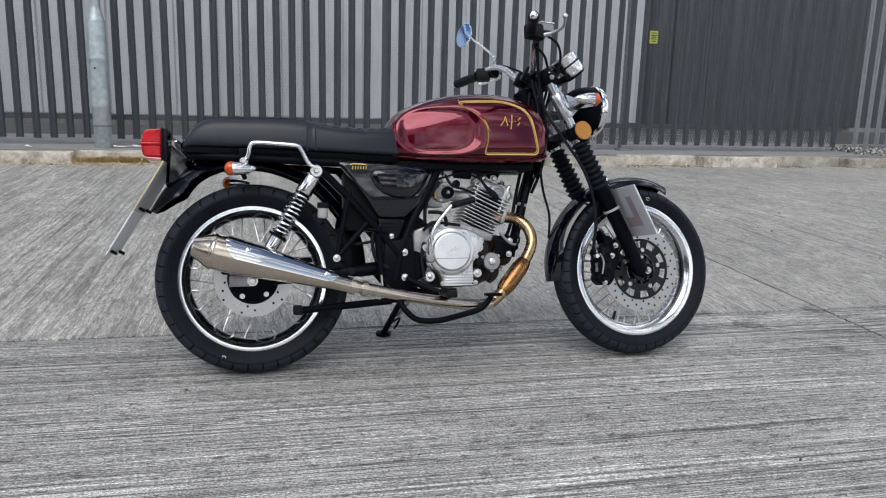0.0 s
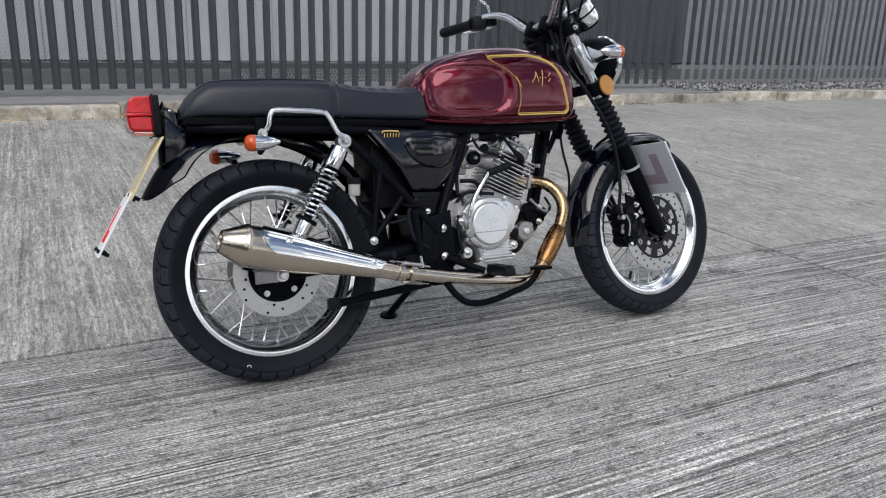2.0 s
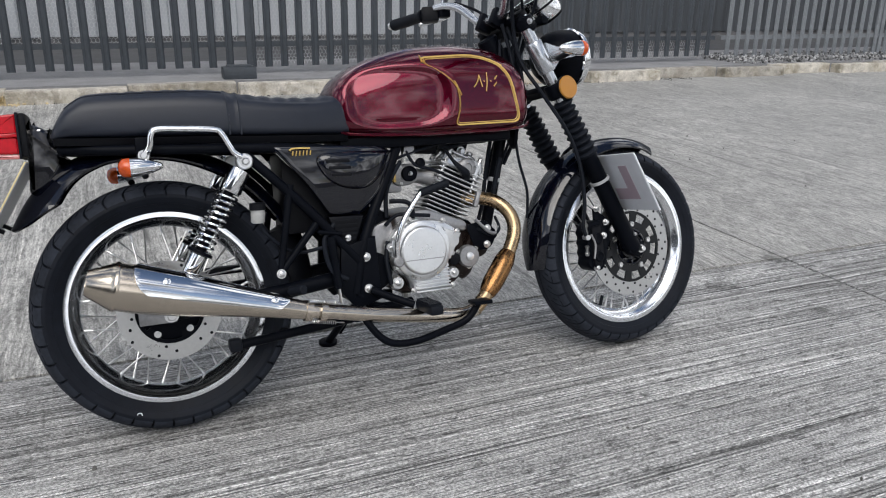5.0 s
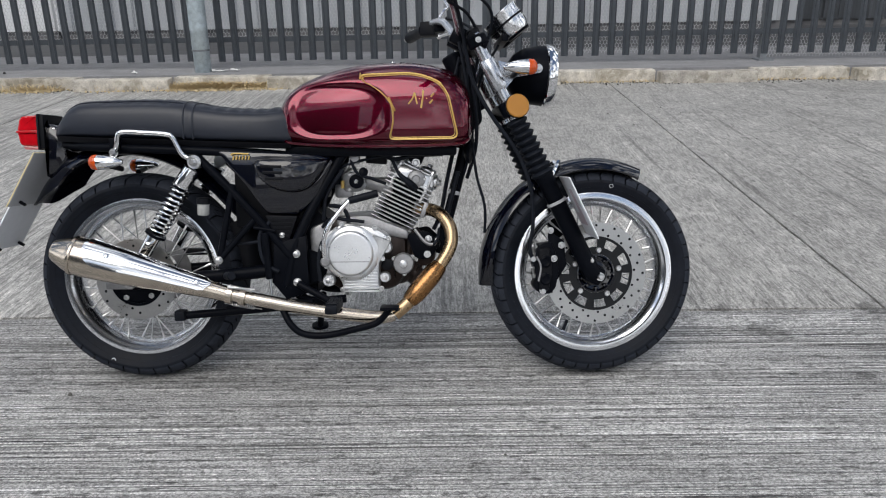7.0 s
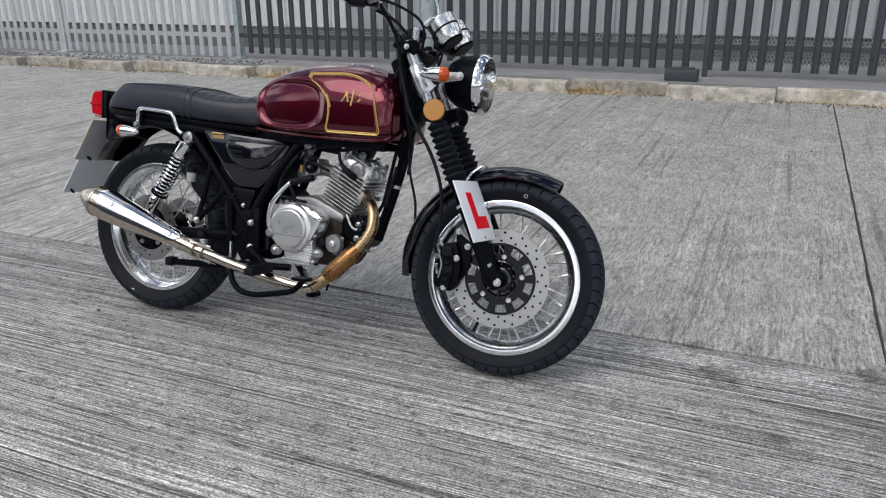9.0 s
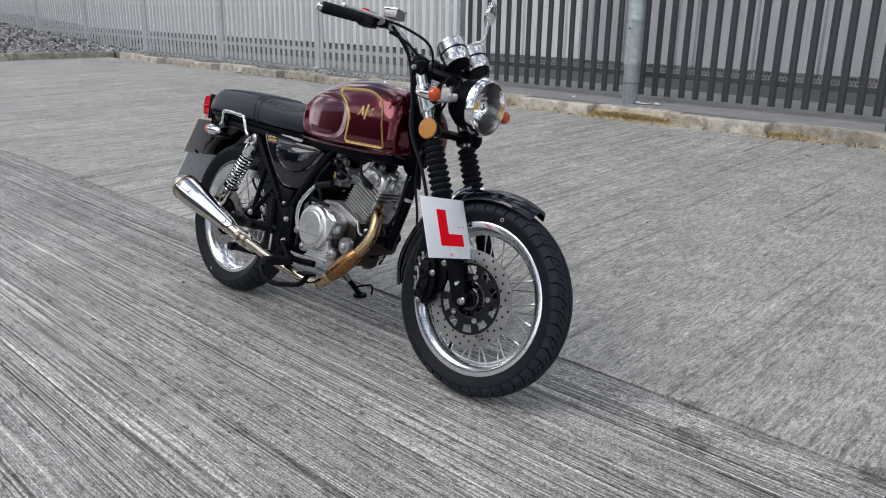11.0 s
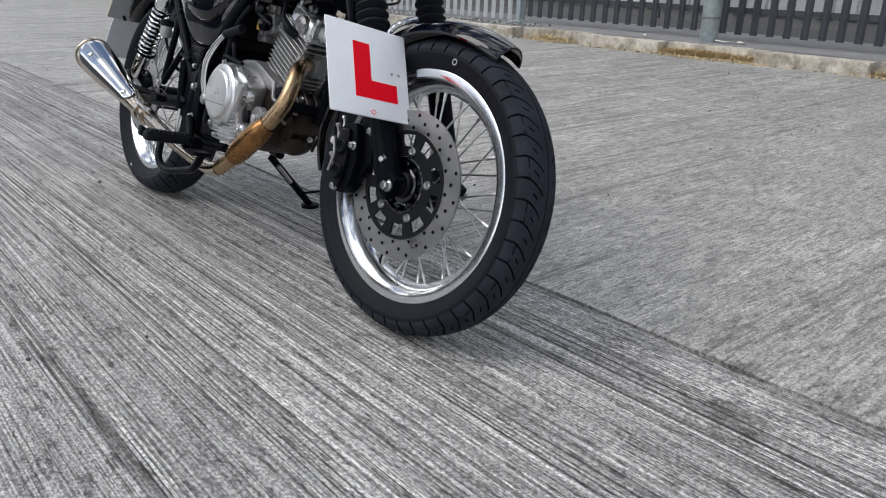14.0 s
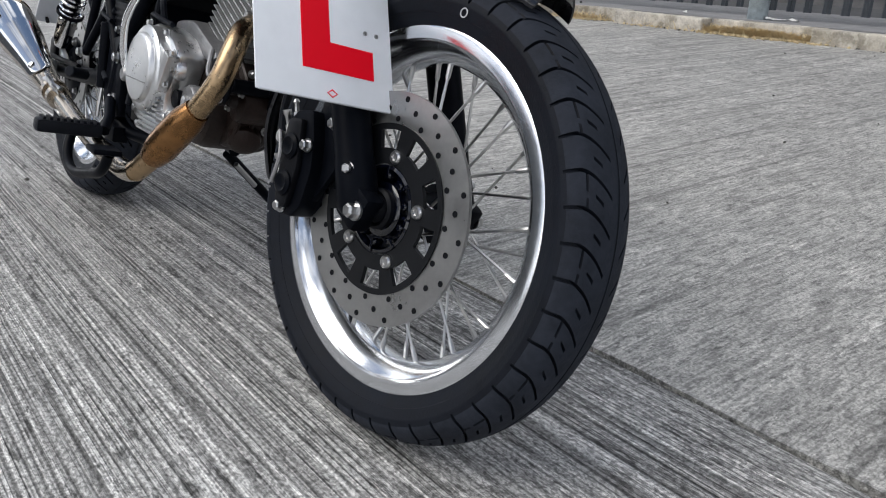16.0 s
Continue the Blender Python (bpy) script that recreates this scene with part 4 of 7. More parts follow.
for i in range(8):
    a = 2 * math.pi * i / 8
    part("hub_rib", box((FRONT.x + 0.049 * math.cos(a), -0.066, FRONT.z + 0.049 * math.sin(a)), (0.012, 0.005, 0.004), Matrix.Rotation(-a, 4, "Y"), bev=0.001), GLOSS, fw)
part("hub_cover", lathe([(0, 0.026), (0.01, 0.026), (0.013, 0.022), (0.011, 0.018), (0.02, 0.016)], (FRONT.x, -0.062, FRONT.z), (0, -1, 0), 32), PLASTIC, fw, "dark axle spacer")
for cen, hub, ang, rr in ((REAR, rw, 249, 0.26), (FRONT, fw, 79, 0.253)):
    a = radians(ang)
    part("balance_mark", lathe([(0, 0.006), (0.0008, 0.006), (0.0008, 0.0045), (0, 0.0045), (0, 0.006)], (cen.x + rr * math.cos(a), -0.0628 if cen is REAR else -0.0522, cen.z + rr * math.sin(a)), (0, -1, 0), 16, caps=False), WHITE if cen is REAR else GREYP, hub)
# valve stem
part("valve", rod((FRONT.x - 0.08, 0, FRONT.z - 0.175), (FRONT.x - 0.068, 0, FRONT.z - 0.145), 0.005, 8), RUBBER, fw)

# tank
TX = [0.424, 0.433, 0.46, 0.52, 0.60, 0.68, 0.76, 0.84, 0.90, 0.935, 0.955, 0.963]
TW = [0.05, 0.085, 0.108, 0.125, 0.136, 0.141, 0.143, 0.143, 0.140, 0.134, 0.121, 0.088]
TT = [0.765, 0.80, 0.835, 0.868, 0.893, 0.906, 0.909, 0.902, 0.885, 0.860, 0.828, 0.79]
TB = [0.70, 0.688, 0.674, 0.668, 0.664, 0.662, 0.662, 0.662, 0.664, 0.668, 0.680, 0.70]
ZC = 0.755


def knee(x, z):
    """Depth of the knee recess."""
    k = (abs((x - 0.595) / 0.142) ** 3 + abs((z - 0.77) / 0.08) ** 3) ** (1 / 3)
    q = min(1, max(0, (1.0 - k) / 0.22))
    return 0.013 * q * q * (3 - 2 * q)


def tank_half(x, z):
    W, T, B = catmull(TX, TW, x), catmull(TX, TT, x), catmull(TX, TB, x)
    if z > ZC:
        u, p = min(1, (z - ZC) / (T - ZC)), 2.7
    else:
        u, p = min(1, (ZC - z) / (ZC - B)), 3.6
    return W * (1 - u ** p) ** (1 / p) - knee(x, z)


rings = []
for i in range(76):
    x = TX[0] + (TX[-1] - TX[0]) * (0.5 - 0.5 * math.cos(math.pi * i / 75))
    W, T, B = catmull(TX, TW, x), catmull(TX, TT, x), catmull(TX, TB, x)
    ring = []
    for k in range(96):
        a = 2 * math.pi * k / 96
        ca, sa = math.cos(a), math.sin(a)
        p = 2.7 if sa > 0 else 3.6
        y = W * math.copysign(abs(ca) ** (2 / p), ca)
        z = ZC + (T - ZC if sa > 0 else ZC - B) * math.copysign(abs(sa) ** (2 / p), sa)
        y -= math.copysign(min(abs(y), knee(x, z)), y)
        ring.append((x, y, z))
    rings.append(ring)
tank = bpart("fuel_tank", loft(rings), MAROON, "glossy maroon fuel tank with gold coach lines", 60)


def outline(pts, n=10):
    """Closed outline with rounded corners: x, z, corner radius."""
    out = []
    k = len(pts)
    for i in range(k):
        p, a, b = Vector(pts[i][:2]), Vector(pts[i - 1][:2]), Vector(pts[(i + 1) % k][:2])
        r = pts[i][2]
        p0, p1 = p + (a - p).normalized() * r, p + (b - p).normalized() * r
        for j in range(n + 1):
            t = j / n
            out.append(p0 * (1 - t) ** 2 + p * 2 * t * (1 - t) + p1 * t * t)
    # even out
    res = []
    for i, p in enumerate(out):
        q = out[(i + 1) % len(out)]
        m = max(1, int((q - p).length / 0.006))
        res += [p + (q - p) * j / m for j in range(m)]
    return res


PANEL = [(0.66, 0.866, 0.012), (0.83, 0.872, 0.06), (0.895, 0.83, 0.04), (0.925, 0.695, 0.02), (0.737, 0.694, 0.014), (0.758, 0.76, 0.05), (0.73, 0.822, 0.06), (0.66, 0.852, 0.02)]


def coach_line(pts, side, lift, r, parent, name):
    loop = [(x, side * (tank_half(x, z) + lift), z) for x, z in pts]
    return part(name, tube(loop, r, 6, closed=True, flat=0.4), GOLD, parent, "gold coach line")


loop = outline(PANEL)
cxy = Vector((0.81, 0.78))
for side in (-1, 1):
    coach_line(loop, side, 0.0002, 0.0036, tank, "coach_line")
    coach_line([cxy + (p - cxy) * 0.955 for p in loop], side, 0.0002, 0.0014, tank, "coach_line")
    # gold badge, drawn as plain strokes and dots
    for pts, r_ in ((((0.792, 0.786), (0.803, 0.80), (0.809, 0.817)), 0.0028), (((0.809, 0.817), (0.8125, 0.80), (0.816, 0.786)), 0.0032), (((0.832, 0.823), (0.8305, 0.80), (0.826, 0.775)), 0.0034), (((0.861, 0.814), (0.852, 0.804)), 0.003), (((0.858, 0.797), (0.849, 0.787)), 0.003), (((0.821, 0.80), (0.8225, 0.801)), 0.0026), (((0.84, 0.80), (0.8415, 0.801)), 0.0026)):
        part("badge_stroke", tube([(v.x, side * (tank_half(v.x, v.y) + 0.0004), v.y) for v in smooth_path([(a, b_, 0) for a, b_ in pts], 6)], r_, 6, n=1, flat=0.4), GOLD, tank, "gold badge stroke")
    seam = [(x, side * (catmull(TX, TW, x) * 0.99), catmull(TX, TB, x) + 0.012) for x in np.linspace(0.44, 0.955, 40)]
    part("seam", tube(seam, 0.004, 6, n=1), MAROON, tank)
part("filler_cap", lathe([(-0.01, 0.033), (0.008, 0.033), (0.012, 0.028), (0.012, 0.01), (0.016, 0.008)], (0.74, 0, 0.896), (0.04, 0, 1), 32), CHROME, tank, "chrome filler cap")

# seat
SX = [-0.203, -0.192, -0.162, -0.125, -0.085, 0.05, 0.13, 0.18, 0.22, 0.30, 0.38, 0.44, 0.47, 0.478]
SW = [0.085, 0.098, 0.107, 0.113, 0.117, 0.123, 0.126, 0.127, 0.127, 0.125, 0.119, 0.108, 0.098, 0.06]
ST = [0.725, 0.750, 0.79, 0.809, 0.812, 0.814, 0.811, 0.804, 0.796, 0.786, 0.783, 0.788, 0.783, 0.75]
SB = [0.712, 0.711, 0.709, 0.707, 0.705, 0.70, 0.697, 0.694, 0.692, 0.689, 0.686, 0.684, 0.685, 0.69]
rings = []
for i in range(110):
    x = SX[0] + (SX[-1] - SX[0]) * i / 109
    W, T, B = catmull(SX, SW, x), catmull(SX, ST, x), catmull(SX, SB, x)
    mid = B + (T - B) * 0.35
    ring = []
    for k in range(64):
        a = 2 * math.pi * k / 64
        ca, sa = math.cos(a), math.sin(a)
        p = 4.8 if sa > 0 else 5
        y = W * math.copysign(abs(ca) ** (2 / p), ca) * (1 - 0.13 * max(0, sa))
        z = mid + (T - mid if sa > 0 else mid - B) * math.copysign(abs(sa) ** (2 / p), sa)
        if sa > 0.55 and (0.21 < x < 0.43 or -0.06 < x < 0.13):
            z += (0.004 if x > 0.15 else 0.0025) * abs(math.sin((x - 0.21) * math.pi / 0.037)) * min(1, (sa - 0.55) / 0.2) - 0.002
        if abs(x - 0.185) < 0.006:
            y, z = y * 0.992, z - 0.0015
        ring.append((x, y, z))
    rings.append(ring)
seat = bpart("seat", loft(rings), VINYL, "black vinyl dual seat with stitched ribs", 60)
for xs in (0.172, 0.198):
    W, T, B = catmull(SX, SW, xs), catmull(SX, ST, xs), catmull(SX, SB, xs)
    mid = B + (T - B) * 0.35
    pts = []
    for k in range(33):
        a = math.pi * k / 32
        ca, sa = math.cos(a), math.sin(a)
        pts.append((xs, W * math.copysign(abs(ca) ** (2 / 4.8), ca) * (1 - 0.13 * sa), mid + (T - mid) * sa ** (2 / 4.8)))
    part("piping", tube([(xs, pts[0][1], B + 0.006)] + pts + [(xs, pts[-1][1], B + 0.006)], 0.0024, 6, n=1), VINYL, seat)
for s in (-1, 1):
    pts = []
    for xs in np.linspace(-0.17, 0.165, 24):
        W, T, B = catmull(SX, SW, xs), catmull(SX, ST, xs), catmull(SX, SB, xs)
        mid = B + (T - B) * 0.35
        ca, sa = math.cos(radians(48)), math.sin(radians(48))
        pts.append((xs, s * W * ca ** (2 / 4.8) * (1 - 0.13 * sa), mid + (T - mid) * sa ** (2 / 4.8)))
    part("piping", tube(pts, 0.0022, 6, n=1), VINYL, seat)
part("seat_pan", loft([[(x, y * s, z) for y, z in ((-1, b0), (-0.92, b0 - 0.016), (0.92, b0 - 0.016), (1, b0))] for x, s, b0 in [(xx, catmull(SX, SW, xx) * 0.985, catmull(SX, SB, xx) + 0.003) for xx in np.linspace(-0.2, 0.46, 20)]]), PLASTIC, seat, "black seat base")

# rear mudguard
def guard(path, half, drop, name, material, steer, label, th=0.004, tail=0.0):
    """A mudguard: an arched strip along a path in x, z."""
    p = smooth_path([(x, 0, z) for x, z in path], 8)
    rings = []
    for i, c in enumerate(p):
        t = (p[min(i + 1, len(p) - 1)] - p[max(i - 1, 0)]).normalized()
        nrm = Vector((-t.z, 0, t.x))
        f = i / (len(p) - 1)
        w = half * (0.55 + 0.45 * math.sin(min(1, 6 * f, 6 * (1 - f)) * math.pi / 2))
        ring = []
        for off in (0, -th):
            rng = range(17) if off == 0 else range(16, -1, -1)
            for k in rng:
                s = -1 + k / 8
                y = w * math.sin(s * 1.25) / math.sin(1.25)
                d = (drop + tail * max(0, 1 - 2.2 * f)) * (min(1, 0.12 + f / 0.2) if tail else 1) * (1 - math.cos(s * 1.25)) / (1 - math.cos(1.25))
                q = c + nrm * (off - d)
                ring.append((q.x, y * (1 if off == 0 else 0.96), q.z))
        rings.append(ring)
    return bpart(name, loft(rings), material, label, 50, steer)


guard([(-0.312, 0.522), (-0.268, 0.592), (-0.205, 0.652), (-0.12, 0.684), (0.0, 0.692), (0.11, 0.668), (0.22, 0.606), (0.31, 0.50)], 0.082, 0.03, "rear_mudguard", GLOSS, False, "gloss black rear mudguard", tail=0.045)
# frame loop under the seat and tail
both(lambda s: bpart("seat_rail", tube([(0.52, s * 0.1, 0.64), (0.3, s * 0.115, 0.662), (0.05, s * 0.115, 0.675), (-0.1, s * 0.1, 0.682), (-0.19, s * 0.06, 0.69)], 0.012, 10), SATIN, "black frame rail"))
both(lambda s: bpart("frame_tube", tube([(0.2, s * 0.115, 0.655), (0.33, s * 0.12, 0.52), (0.455, s * 0.12, 0.37)], 0.012, 10), SATIN))
both(lambda s: bpart("frame_tube", tube([(0.30, s * 0.12, 0.575), (0.256, s * 0.13, 0.365)], 0.009, 10), SATIN))
both(lambda s: bpart("frame_tube", tube([(0.355, s * 0.12, 0.475), (0.256, s * 0.13, 0.365)], 0.009, 10), SATIN))
both(lambda s: bpart("frame_tube", tube([(0.60, s * 0.06, 0.655), (0.545, s * 0.09, 0.56), (0.475, s * 0.115, 0.42), (0.44, s * 0.12, 0.29)], 0.014, 10), SATIN))
bpart("down_tube", tube([(0.962, 0.01, 0.75), (0.94, 0.022, 0.648), (0.907, 0.024, 0.515), (0.874, 0.02, 0.40), (0.864, 0.018, 0.36)], 0.0165, 14), SATIN, "black frame down tube")
both(lambda s: bpart("frame_tube", tube([(0.44, s * 0.12, 0.29), (0.50, s * 0.105, 0.245), (0.60, s * 0.08, 0.243)], 0.012, 10), SATIN))
bpart("head_stock", rod((0.905, 0, 0.93), (0.985, 0, 0.77), 0.03, 20), SATIN)
bpart("backbone", tube([(0.93, 0, 0.87), (0.75, 0, 0.79), (0.5, 0, 0.70)], 0.024, 12), SATIN)
both(lambda s: bpart("swingarm", tube([(0.45, s * 0.09, 0.335), (0.25, s * 0.1, 0.315), (0.0, s * 0.1, 0.3), (-0.05, s * 0.1, 0.3)], 0.019, 12), SATIN, "black swingarm tube"))
both(lambda s: bpart("axle_adjuster", box((-0.035, s * 0.125, 0.3), (0.07, 0.01, 0.034), bev=0.003), ALLOYD))
both(lambda s: bpart("axle_nut", bolt((0, s * 0.13, 0.3), (0, s, 0), 0.012, 0.014), SPOKE))
bpart("pivot_plate", prism([(0.41, 0.41), (0.5, 0.43), (0.505, 0.27), (0.44, 0.25), (0.40, 0.30)], -0.128, -0.112, bev=0.003), SATIN, "black pivot plate")
bpart("pivot_plate", prism([(0.41, 0.41), (0.5, 0.43), (0.505, 0.27), (0.44, 0.25), (0.40, 0.30)], 0.112, 0.128, bev=0.003), SATIN, "black pivot plate")
for x, z in ((0.471, 0.38), (0.472, 0.30), (0.256, 0.365)):
    bpart("bolt", bolt((x, -0.128 if x > 0.3 else -0.138, z), (0, -1, 0), 0.0085, 0.009), SPOKE, "zinc bolt")

# side panel
def side_panel(s):
    def face(x):
        return catmull([0.2, 0.26, 0.36, 0.45, 0.52, 0.565, 0.6], [0.136, 0.137, 0.137, 0.132, 0.115, 0.093, 0.08], x)

    def sheet(pts, steps):
        mid = sum((Vector(q) for q in pts), Vector((0, 0))) / len(pts)
        rings = []
        for k, lift in steps:
            ring = [mid + (Vector(q) - mid) * k for q in pts]
            rings.append([(q.x, s * (face(q.x) + lift - 1.7 * (q.y - 0.6) ** 2), q.y) for q in ring])
        return loft(rings)

    p = bpart("side_panel", sheet(outline([(0.261, 0.668, 0.012), (0.54, 0.653, 0.01), (0.578, 0.638, 0.01), (0.53, 0.531, 0.02), (0.475, 0.486, 0.012), (0.392, 0.491, 0.012), (0.343, 0.567, 0.03)], 5), ((1.0, -0.03), (1.0, -0.006), (0.985, -0.0015), (0.96, 0), (0.85, 0), (0.7, 0), (0.5, 0), (0.3, 0), (0.1, 0))), GLOSS, "gloss black side panel")
    pts = outline([(0.357, 0.643, 0.03), (0.45, 0.645, 0.02), (0.57, 0.641, 0.008), (0.533, 0.577, 0.03), (0.49, 0.547, 0.03), (0.42, 0.556, 0.03), (0.375, 0.59, 0.03)], 6)
    part("bulge", sheet(pts, ((1.0, -0.002), (0.985, 0.004), (0.95, 0.008), (0.87, 0.0115), (0.7, 0.0145), (0.45, 0.0165), (0.2, 0.0175), (0.03, 0.018))), GLOSS, p)
    for k in range(3):
        part("slot", box((0.414 + 0.004 * k, s * 0.1485, 0.623 - k * 0.0165), (0.058 - 0.004 * k, 0.01, 0.0078), Matrix.Rotation(radians(2), 4, "Y"), bev=0.0015), PLASTIC, p, "dark slot")
    part("script_badge", tube([(0.303, s * 0.1375, 0.655), (0.312, s * 0.1375, 0.6595), (0.352, s * 0.1375, 0.658)], 0.0026, 6, flat=0.5), GOLD, p, "small gold badge")
    for k in range(6):
        part("badge_stroke", tube([(0.311 + 0.0085 * k, s * 0.1375, 0.653), (0.309 + 0.0085 * k, s * 0.1375, 0.642)], 0.0024, 6, flat=0.5), GOLD, p)
    lo = bpart("lower_panel", prism([(0.387, 0.488), (0.476, 0.484), (0.452, 0.42), (0.411, 0.424)], s * 0.085, s * 0.12, bev=0.004), PLASTIC, "ribbed black plastic panel")
    for k in range(5):
        part("rib", box((0.432, s * 0.121, 0.475 - 0.011 * k), (0.066 - 0.007 * k, 0.003, 0.005)), PLASTIC, lo)
    part("bolt", bolt((0.432, s * 0.12, 0.432), (0, s, 0), 0.006, 0.006), SPOKE, lo)


both(side_panel)
# solid block behind the panels, added to keep the shaded gap black
bpart("battery_box", box((0.40, 0, 0.55), (0.22, 0.15, 0.2), bev=0.01), PLASTIC)
bpart("brake_reservoir", lathe([(0, 0.013), (0.004, 0.016), (0.03, 0.016), (0.03, 0.018), (0.045, 0.018)], (0.215, -0.125, 0.49), (0.05, 0, 1), 20), CLEARP, "cloudy white brake reservoir")
bpart("reservoir_cap", lathe([(0.031, 0.0185), (0.047, 0.0185), (0.049, 0.015)], (0.215, -0.125, 0.49), (0.05, 0, 1), 20), PLASTIC)
bpart("brake_hose", tube([(0.22, -0.125, 0.49), (0.235, -0.12, 0.46), (0.3, -0.11, 0.41), (0.39, -0.125, 0.42)], 0.0045, 8), RUBBER)
bpart("master_cylinder", rod((0.385, -0.13, 0.44), (0.395, -0.13, 0.31), 0.011, 14), SATIN)
bpart("master_fitting", rod((0.355, -0.13, 0.455), (0.415, -0.13, 0.445), 0.005, 10), SATIN)
bpart("pushrod", rod((0.395, -0.13, 0.31), (0.40, -0.135, 0.25), 0.004, 8), SPOKE)
bpart("regulator", box((0.42, -0.1, 0.39), (0.06, 0.03, 0.09), bev=0.004), PLASTIC)
bpart("chain_guard", box((0.15, 0.1, 0.36), (0.32, 0.03, 0.02), bev=0.004), PLASTIC)


# shock absorbers
def shock(s):
    top, bot = Vector((0.198, s * 0.116, 0.637)), Vector((0.03, s * 0.126, 0.358))
    d = (bot - top).normalized()
    L = (bot - top).length
    o = bpart("shock_absorber", lathe([(0.02, 0.012), (0.022, 0.024), (0.075, 0.027), (0.08, 0.024)], top, d, 24), CHROME, "chrome shock absorber with exposed spring")
    part("eye", rod(top + Vector((0, -0.018, 0)), top + Vector((0, 0.018, 0)), 0.019, 20), ALLOY, o)
    part("bolt", bolt(top + Vector((0, s * 0.018, 0)), (0, s, 0), 0.009, 0.012), SPOKE, o)
    part("damper", rod(top + d * 0.07, top + d * (L - 0.02), 0.012, 14), SATIN, o)
    part("sleeve", lathe([(L - 0.09, 0.018), (L - 0.085, 0.022), (L - 0.02, 0.02), (L, 0.014)], top, d, 20), CHROME, o)
    u = d.orthogonal().normalized()
    v = d.cross(u)
    pts = []
    turns, n = 11, 220
    for i in range(n + 1):
        a = 2 * math.pi * turns * i / n
        pts.append(top + d * (0.08 + (L - 0.17) * i / n) + (u * math.cos(a) + v * math.sin(a)) * 0.0235)
    part("spring", tube(pts, 0.0036, 7, n=1), CHROME, o, "chrome coil spring")
    part("seat_ring", lathe([(L - 0.095, 0.02), (L - 0.095, 0.03), (L - 0.088, 0.03), (L - 0.086, 0.02)], top, d, 20), SATIN, o)


both(shock)


def grab(s):
    r = bpart("grab_rail", tube([(-0.02, s * 0.135, 0.665), (-0.006, s * 0.146, 0.683), (0.0, s * 0.15, 0.710), (0.014, s * 0.15, 0.720), (0.07, s * 0.15, 0.718), (0.133, s * 0.15, 0.713), (0.15, s * 0.15, 0.703), (0.172, s * 0.15, 0.661), (0.19, s * 0.15, 0.648)], 0.0072, 12, n=6), CHROME, "bent chrome grab rail")
    part("bolt", bolt((-0.02, s * 0.135, 0.665), (0, s, 0), 0.009, 0.012), SPOKE, r)
    part("bracket", box((-0.02, s * 0.12, 0.683), (0.03, 0.02, 0.045), bev=0.003), SATIN, r)


both(grab)


def indicator(c, s, back, steer, label):
    """A bullet turn signal: chrome body, amber lens, stalk."""
    c = Vector(c)
    d = Vector((-1 if back else 1, 0, 0))
    o = bpart("turn_signal", lathe([(-0.062, 0.002), (-0.058, 0.007), (-0.04, 0.014), (-0.015, 0.0195), (0.006, 0.021)], c, d, 28), CHROME, label, 40, steer)
    part("lens", lathe([(0.006, 0.021), (0.012, 0.0215), (0.022, 0.0195), (0.029, 0.012), (0.031, 0.003)], c, d, 28), ORANGE, o, "amber lens")
    part("stalk", rod(c + Vector((0.02 if back else -0.02, 0, -0.008)), c + Vector((0.025 if back else -0.03, -s * 0.075, -0.02)), 0.008, 12), PLASTIC, o)


both(lambda s: indicator((-0.045, -0.165, 0.64) if s < 0 else (-0.074, 0.165, 0.625), s, True, False, "chrome bullet turn signal with amber lens"))

# tail lamp, plates
tail = bpart("tail_lamp", box((-0.266, 0, 0.727), (0.014, 0.115, 0.096), bev=0.005), PLASTIC, "red tail lamp in a black housing")
part("gasket", box((-0.2755, 0, 0.726), (0.006, 0.122, 0.102), bev=0.003), RUBBER, tail, "black rubber gasket")
part("lens", prism([tuple(q) for q in outline([(-0.277, 0.774, 0.004), (-0.328, 0.771, 0.016), (-0.338, 0.728, 0.008), (-0.277, 0.728, 0.002)], 6)], -0.056, 0.056, bev=0.005), RED, tail, "upper red lens", 15)
part("lens", prism([tuple(q) for q in outline([(-0.277, 0.7255, 0.002), (-0.338, 0.7255, 0.006), (-0.332, 0.688, 0.012), (-0.277, 0.686, 0.004)], 6)], -0.055, 0.055, bev=0.005), RED, tail, "lower red lens", 15)
part("lens_ridge", prism([tuple(q) for q in outline([(-0.277, 0.731, 0.001), (-0.336, 0.731, 0.003), (-0.341, 0.727, 0.002), (-0.336, 0.723, 0.003), (-0.277, 0.723, 0.001)], 3)], -0.0585, 0.0585, bev=0.0015), RED, tail)
part("plate_window", prism([tuple(q) for q in outline([(-0.277, 0.685, 0.001), (-0.326, 0.687, 0.006), (-0.322, 0.677, 0.006), (-0.277, 0.676, 0.002)], 4)], -0.05, 0.05, bev=0.002), REDCLEAR, tail, "pale window over the number plate")
part("screw", rod((-0.25, -0.045, 0.735), (-0.232, -0.045, 0.735), 0.004, 8), SPOKE, tail)
tail.location = (0.008, 0, 0)
bpart("tail_bracket", prism([tuple(q) for q in outline([(-0.25, 0.75, 0.006), (-0.222, 0.748, 0.03), (-0.184, 0.70, 0.04), (-0.186, 0.645, 0.03), (-0.222, 0.608, 0.02), (-0.262, 0.594, 0.012)], 5)], -0.05, 0.05, bev=0.012), GLOSS, "black tail lamp bracket", 50)


